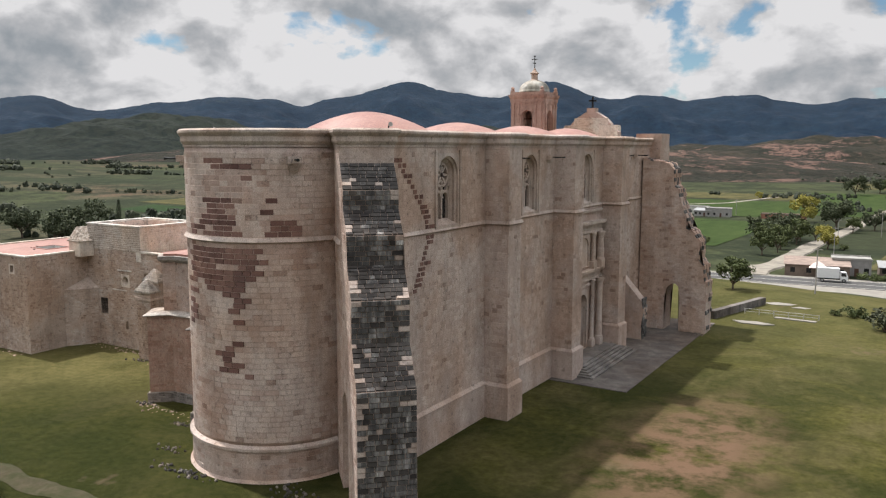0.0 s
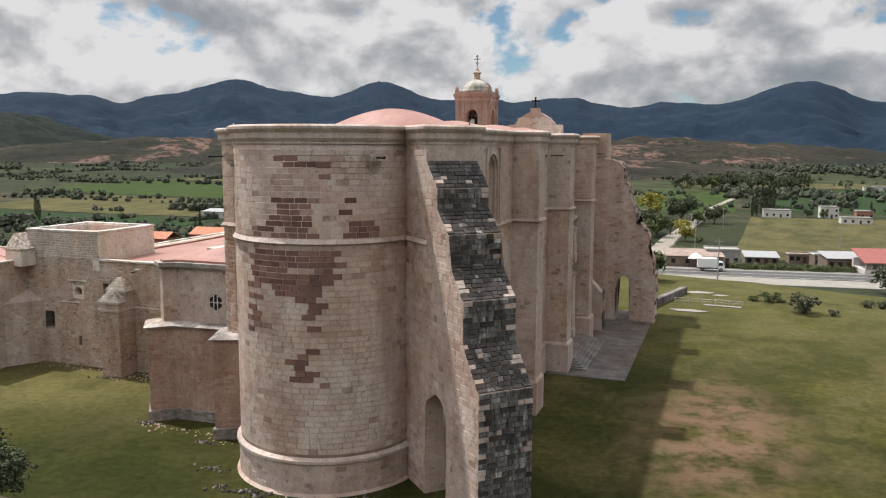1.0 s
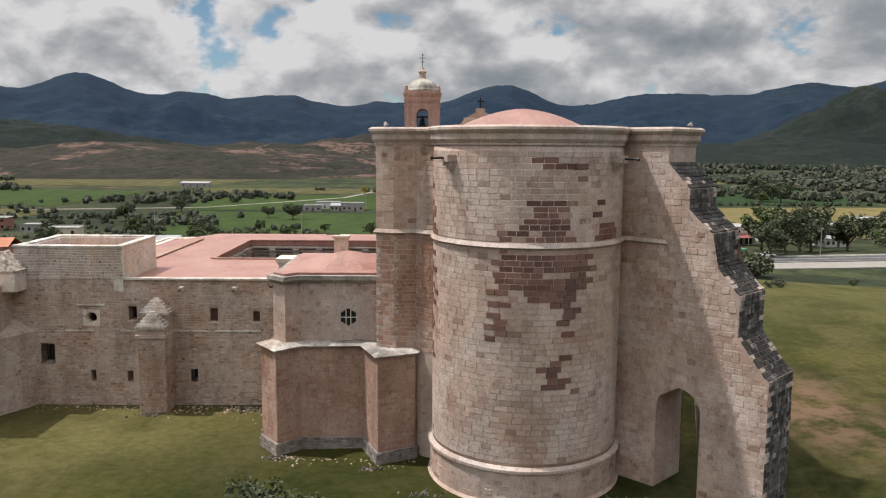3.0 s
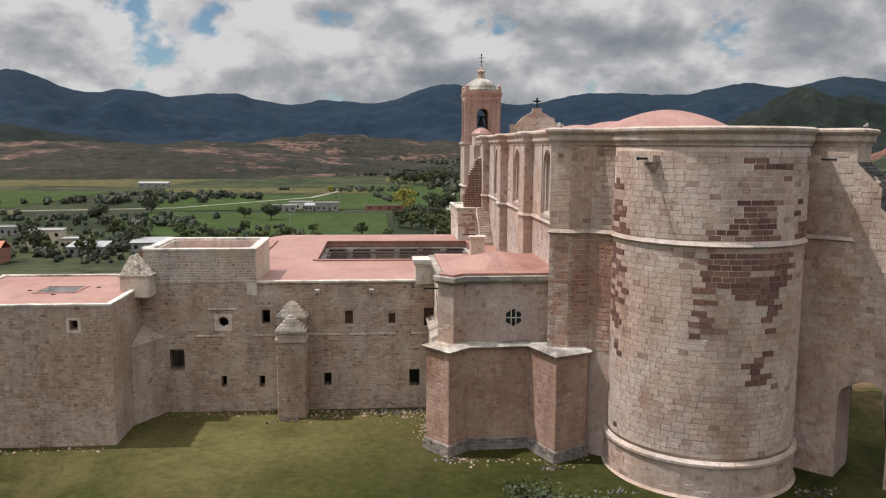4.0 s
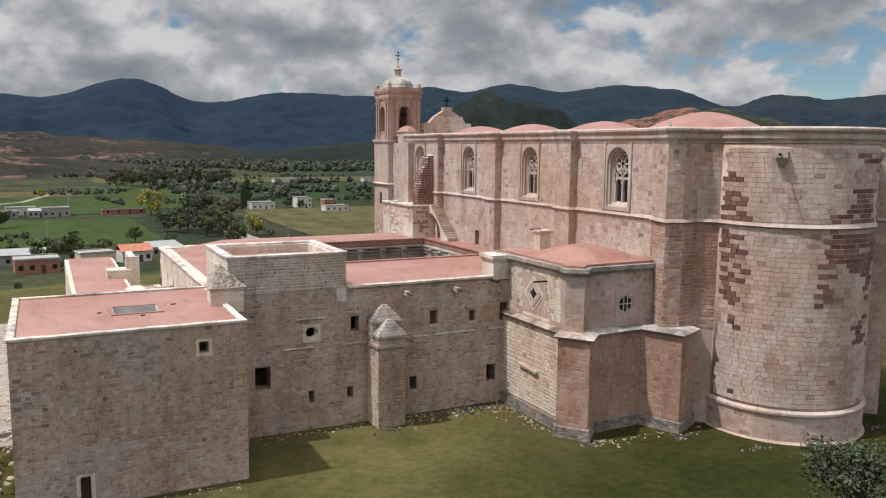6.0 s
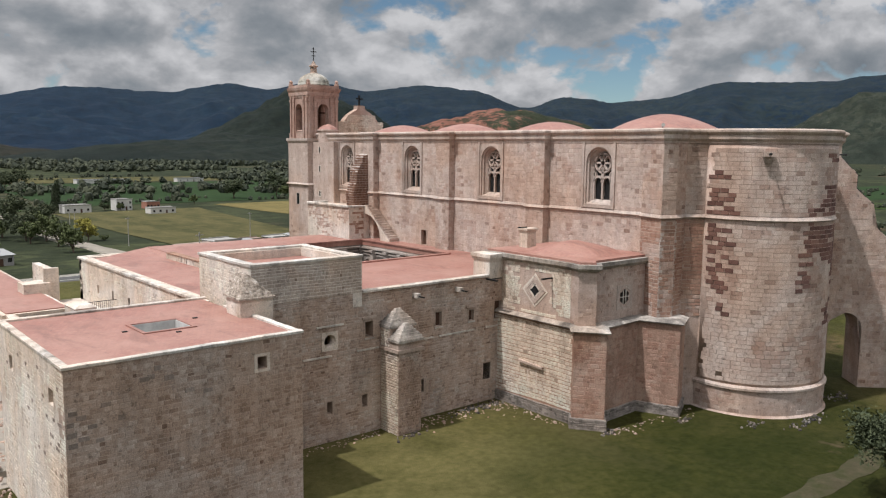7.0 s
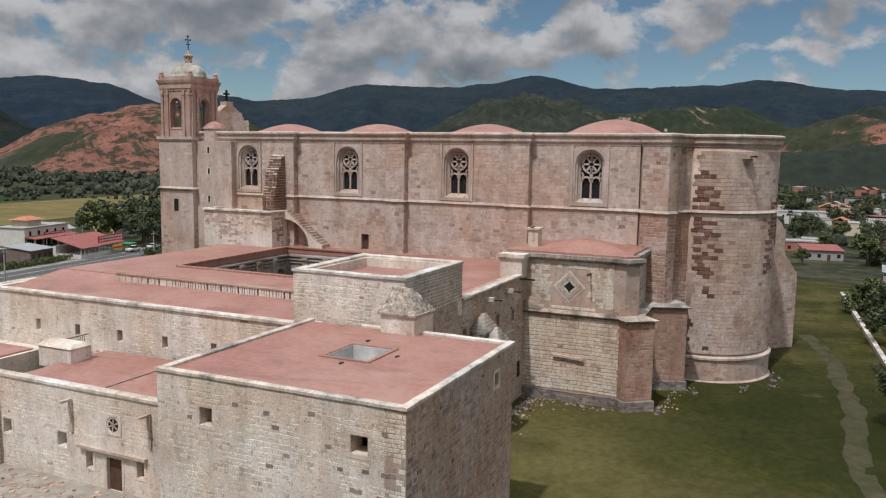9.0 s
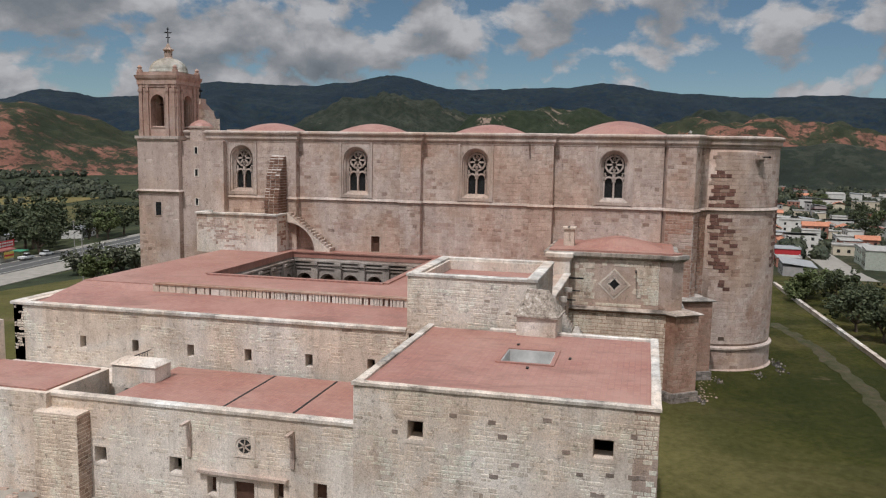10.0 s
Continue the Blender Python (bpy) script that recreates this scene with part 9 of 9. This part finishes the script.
# ---- spouts and loudspeakers on the church ----
for ang in (215, 323):
    ca, sa = math.cos(radians(ang)), math.sin(radians(ang))
    bm = bmesh.new()
    for o, w, z0, z1 in ((0.75, 0.5, 24.4, 24.9), (0.48, 0.4, 24.1, 24.4), (0.25, 0.3, 23.85, 24.1)):
        box(bm, CR - 0.2, CR + o, -w, w, z0, z1)
    bmesh.ops.transform(bm, matrix=Matrix.Translation((CX, CY, 0)) @ Matrix.Rotation(radians(ang), 4, "Z"), verts=bm.verts)
    sp = part("water_spout", bm, dressed, church, "stepped stone water spout with a dark pipe")
    bm = bmesh.new()
    lathe(bm, 0, 0, [(0.075, 0), (0.075, 1.1), (0.12, 1.1), (0.12, 1.2)], 10)
    bmesh.ops.transform(bm, matrix=Matrix.Translation((CX + (CR + 0.6) * ca, CY + (CR + 0.6) * sa, 24.66)) @ Matrix.Rotation(radians(ang), 4, "Z") @ Matrix.Rotation(math.pi / 2, 4, "Y"), verts=bm.verts)
    part("pipe", bm, iron, sp)
for y in (70.5, 79.0, 101.5, 107.5):
    bm = bmesh.new()
    box(bm, EX - 0.1, EX + 0.6, y - 0.3, y + 0.3, 24.3, 24.75)
    sp = part("water_spout", bm, dressed, church, "stone water spout with a dark pipe")
    bm = bmesh.new()
    box(bm, EX + 0.5, EX + 2.0, y - 0.07, y + 0.07, 24.5, 24.63)
    part("pipe", bm, iron, sp)
for x, y, a in ((-34.2, 48.2, -30), (-56.8, 52.8, 220)):
    horn = thing("loudspeaker", "small pale grey horn loudspeaker on the cornice", "loudspeaker")
    bm = bmesh.new()
    lathe(bm, 0, 0, [(0.05, 0), (0.07, 0.1), (0.17, 0.34), (0.18, 0.36)], 12)
    bmesh.ops.transform(bm, matrix=Matrix.Translation((x, y, 27.15)) @ Matrix.Rotation(radians(a), 4, "Z") @ Matrix.Rotation(1.3, 4, "Y"), verts=bm.verts)
    part("horn", bm, concrete, horn)
    bm = bmesh.new()
    box(bm, x - 0.04, x + 0.04, y - 0.04, y + 0.04, 26.8, 27.15)
    part("bracket", bm, iron, horn)

# ---- the low west wing ----
ls = flat((LX, 96.0), (LX, 71.7))
for i, (a, b, c, d) in enumerate(l_open):
    a, b = 96 - b, 96 - a
    win = rect_surround("door_frame" if i == 3 else "window", ls, a, b, c, d, low, lime, 0.24, 0.03)
    if i == 3:
        bar_part("door", ls, [((a + b) / 2, c), ((a + b) / 2, d)], b - a, -0.35, -0.27, wood, low, "dark brown wooden double door")
    elif i in (2, 4, 5):
        bar_part("shutter", ls, [((a + b) / 2, c), ((a + b) / 2, d)], b - a, -0.75, -0.68, wood, win)
bar_part("ledge", ls, [(96 - 84.4, 3.8), (96 - 78.1, 3.75)], 0.2, -0.05, 0.32, dressed, low, "stone ledge over the door")
rose = round_surround("rose_window", ls, 96 - 81.15, 5.7, 0.75, 0.45, 24, lime, low, 0.05, 0.3, label="small round window with stone tracery")
pv = [ls(96 - 81.15 + 0.46 * math.cos(a), 5.7 + 0.46 * math.sin(a), 0.008) for a in np.linspace(0, 2 * math.pi, 25)[:-1]]
mesh_part("pane", pv, [tuple(range(24))], dark_glass, rose)
for a in (0.4, 0.4 + math.pi / 3, 0.4 + 2 * math.pi / 3):
    bar_part("tracery", ls, [(96 - 81.15 - 0.44 * math.cos(a), 5.7 - 0.44 * math.sin(a)), (96 - 81.15 + 0.44 * math.cos(a), 5.7 + 0.44 * math.sin(a))], 0.09, 0.0, 0.05, dressed, rose)
for y in (85.1, 77.8):
    bm = bmesh.new()
    box(bm, LX - 0.95, LX, y - 0.12, y + 0.12, 6.9, 7.05)
    box(bm, LX - 0.2, LX, y - 0.16, y + 0.16, 6.0, 6.9)
    box(bm, LX - 0.12, LX + 0.02, y - 0.14, y + 0.14, 4.6, 6.0)
    part("water_spout", bm, dressed, low, "worn stone water spout with a drain")
for y in (83.6, 78.6):
    bm = bmesh.new()
    box(bm, LX + 0.9, -94.2, y - 0.09, y + 0.09, 7.5, 7.56)
    part("drain_strip", bm, iron, low, "dark drain strip across the roof")
bm = bmesh.new()
box(bm, -98.6, -96.6, 91.0, 94.6, 7.0, 8.7)
prism(bm, [(-98.7, 90.9), (-96.5, 90.9), (-96.5, 94.7), (-98.7, 94.7)], 8.7, 9.0, [(-98.2, 91.2), (-97.0, 91.2), (-97.0, 94.4), (-98.2, 94.4)])
tank = thing("plastered_box", "white plastered box standing on the low roof", "box")
part("body", bm, lime, tank)
rail = thing("roof_railing", "thin dark iron railing on the roof edge", "railing")
for i in range(14):
    bm = bmesh.new()
    box(bm, -96.4 + 0.2 * i, -96.37 + 0.2 * i, 94.9, 94.93, 7.6, 8.5)
    part("bar", bm, iron, rail)
bm = bmesh.new()
box(bm, -96.5, -93.3, 94.88, 94.94, 8.48, 8.54)
part("rail", bm, iron, rail)
bm = bmesh.new()
box(bm, -97.2, -93.3, 92.3, 108, 5.8, 6.7)
part("passage_roof", bm, lime, n2)
corner = thing("corner_building", "plastered roof wall with a doorway and end pier", "wall")
w = wall("wall", (-97.0, 113.5), (-97.0, 107.0), 0, 10.6, 0.8, [(5.0, 5.9, 7.0, 9.2)], lime, corner)
skin("stonework", flat((-97.0, 113.5), (-97.0, 107.0)), 6.5, 5.5, 10.5, rubble, w, 0.26, (0.3, 0.65), [(4.7, 6.2, 6.8, 9.5)], keep=0.7, seed=150, wobble=0.01)
bm = bmesh.new()
box(bm, -97.5, -95.9, 106.5, 107.0, 0, 10.75)
part("end_pier", bm, lime, corner)
bm = bmesh.new()
box(bm, -99.8, -97.0, 105.8, 108.6, 7.0, 9.2)
part("stair_box", bm, lime, corner)

def spiky_plant(x, y):
    """A small rosette of sword-shaped leaves on a short stem."""
    rng = random.Random(6)
    root = thing("agave_plant", "small spiky green rosette plant by the wall foot", "plant")
    verts, faces = [], []
    limb(verts, faces, (0, 0, -0.1), (0, 0, 0.45), 0.07, 0.05)
    mesh_part("stem", verts, faces, bark, root)
    verts, faces = [], []
    for i in range(26):
        a, e = i * 2.4, rng.uniform(-0.2, 1.3)
        d = Vector((math.cos(a) * math.cos(e), math.sin(a) * math.cos(e), math.sin(e)))
        side = Vector((-math.sin(a), math.cos(a), 0)) * 0.05
        p, k = Vector((0, 0, 0.5)), len(verts)
        tip = p + d * rng.uniform(0.6, 0.85)
        verts += [tuple(p + side * 0.6), tuple(p + d * 0.35 + side), tuple(tip), tuple(p + d * 0.35 - side), tuple(p - side * 0.6)]
        faces.append((k, k + 1, k + 2, k + 3, k + 4))
    mesh_part("leaf_rosette", verts, faces, leaf_green, root)
    root.matrix_basis = pose(x, y, 0.12)


spiky_plant(-108.3, 54.9)

# ---- cobbles and fallen stones ----
def cobbles():
    rng = random.Random(31)
    verts, faces = [], []
    for _ in range(5200):
        x, y = rng.uniform(-130, -104.2), rng.uniform(58, 118)
        if x > BX0 - 0.4 and y < BY1 + 0.3:
            continue
        if rng.random() > 0.25 + 0.75 * (noise.noise(Vector((x * 0.12, y * 0.12, 3))) + 0.6):
            continue
        s, h = rng.uniform(0.12, 0.32), rng.uniform(0.05, 0.13)
        k = len(verts)
        a0 = rng.uniform(0, 6)
        z0 = 0.95 if x > -112 else 0.95 - 0.05 * (-112 - x)
        for r, z in ((s, z0 - 0.05), (s * 0.7, z0 + h)):
            verts += [(x + r * math.cos(a0 + i * 1.2566) * rng.uniform(0.8, 1.2), y + r * math.sin(a0 + i * 1.2566) * rng.uniform(0.8, 1.2), z) for i in range(5)]
        faces += [(k + i, k + (i + 1) % 5, k + 5 + (i + 1) % 5, k + 5 + i) for i in range(5)] + [tuple(k + 5 + i for i in range(5))]
    ob = mesh_part("cobbles", verts, faces, tan_stone)
    tagged(ob, "rough pale cobbles in front of the convent", "cobbles", kind="stuff")
    bm = bmesh.new()
    prism(bm, [(-150, 52), (BX0 - 0.02, 54), (BX0 - 0.02, 71.6), (LX - 0.02, 71.8), (LX - 0.02, 130), (-150, 135)], -0.4, 0.15, [(-118, 72), (BX0 - 0.02, 72), (BX0 - 0.02, 71.7), (LX - 0.02, 71.8), (LX - 0.02, 120), (-118, 120)])
    prism(bm, [(-118, 73), (LX - 0.02, 73), (LX - 0.02, 120), (-118, 120)], 0.1, 0.97, [(-116, 75), (LX - 0.02, 73), (LX - 0.02, 119), (-116, 118)])
    tagged(part("cobbled_yard", bm, plain("yard_earth", (0.27, 0.24, 0.2), 0.95, 0.25, 0.9)), "pale earth yard before the convent", "yard", kind="structure")


cobbles()


def fallen_stones():
    rng = random.Random(44)
    verts, faces = [], []
    spots = [(-70, 62.8, 3.0, 0.8, 90), (-80, 61.0, 1.2, 0.4, 24), (-108.5, 54.9, 2.5, 0.8, 60), (-104, 54.8, 2.5, 0.6, 40), (-49, 40.9, 3.0, 0.5, 60), (-39.5, 42.6, 1.6, 0.8, 40), (-54, 43.6, 1.0, 0.6, 25), (-27, 111.5, 1.5, 2.0, 20), (-66, 50.6, 1.2, 0.5, 25), (-58, 48.3, 1.2, 0.4, 25)]
    for cx_, cy_, sx_, sy_, n in spots:
        for _ in range(n):
            x, y = rng.gauss(cx_, sx_ * 0.6), rng.gauss(cy_, sy_ * 0.6)
            s = rng.uniform(0.04, 0.15)
            k, a0 = len(verts), rng.uniform(0, 6)
            for r, z in ((s, 0.0), (s * 1.05, 0.16 + s * 0.3), (s * 0.55, 0.16 + s * 0.9)):
                verts += [(x + r * math.cos(a0 + i * 1.0472) * rng.uniform(0.75, 1.2), y + r * math.sin(a0 + i * 1.0472) * rng.uniform(0.75, 1.2), z) for i in range(6)]
            for t in (0, 6):
                faces += [(k + t + i, k + t + (i + 1) % 6, k + t + 6 + (i + 1) % 6, k + t + 6 + i) for i in range(6)]
            faces.append(tuple(k + 12 + i for i in range(6)))
    ob = mesh_part("fallen_stones", verts, faces, black_stone)
    tagged(ob, "pale fallen stones lying along the wall foot", "stones", kind="stuff")


fallen_stones()


def foot_rubble():
    """Small fallen stones and crumbs along the foot of the convent and the sacristy."""
    rng = random.Random(91)
    runs = [((-78.0, 63.7), (-67.2, 63.7), 1.3, 170), ((-91.5, 63.7), (-81.5, 63.7), 0.6, 60), ((-67.0, 64.8), (-67.3, 54.5), 0.6, 70), ((-66.5, 51.0), (-54.5, 50.2), 0.8, 90), ((-108.8, 55.3), (-94.5, 55.3), 0.5, 60)]
    verts, faces = [], []
    for (xa, ya), (xb, yb), spread, count in runs:
        d = Vector((xb - xa, yb - ya)).normalized()
        for _ in range(count):
            t = rng.random()
            o = abs(rng.gauss(0, spread))
            x, y = xa + (xb - xa) * t + d.y * o, ya + (yb - ya) * t - d.x * o
            s = rng.uniform(0.03, 0.09) * (1.8 if rng.random() < 0.08 else 1.0)
            k = len(verts)
            for dx, dy, dz in ((-1, -1, 0), (1, -1, 0), (1, 1, 0), (-1, 1, 0), (-0.7, -0.7, 1), (0.7, -0.7, 1), (0.7, 0.7, 1), (-0.7, 0.7, 1)):
                verts.append((x + s * dx * rng.uniform(0.6, 1.3), y + s * dy * rng.uniform(0.6, 1.3), 0.09 + s * dz * rng.uniform(0.5, 1.1)))
            faces += [(k, k + 1, k + 5, k + 4), (k + 1, k + 2, k + 6, k + 5), (k + 2, k + 3, k + 7, k + 6), (k + 3, k, k + 4, k + 7), (k + 4, k + 5, k + 6, k + 7)]
    tagged(mesh_part("foot_rubble", verts, faces, brown_stone), "small fallen stones in the grass along the walls", "rubble", kind="stuff")


foot_rubble()
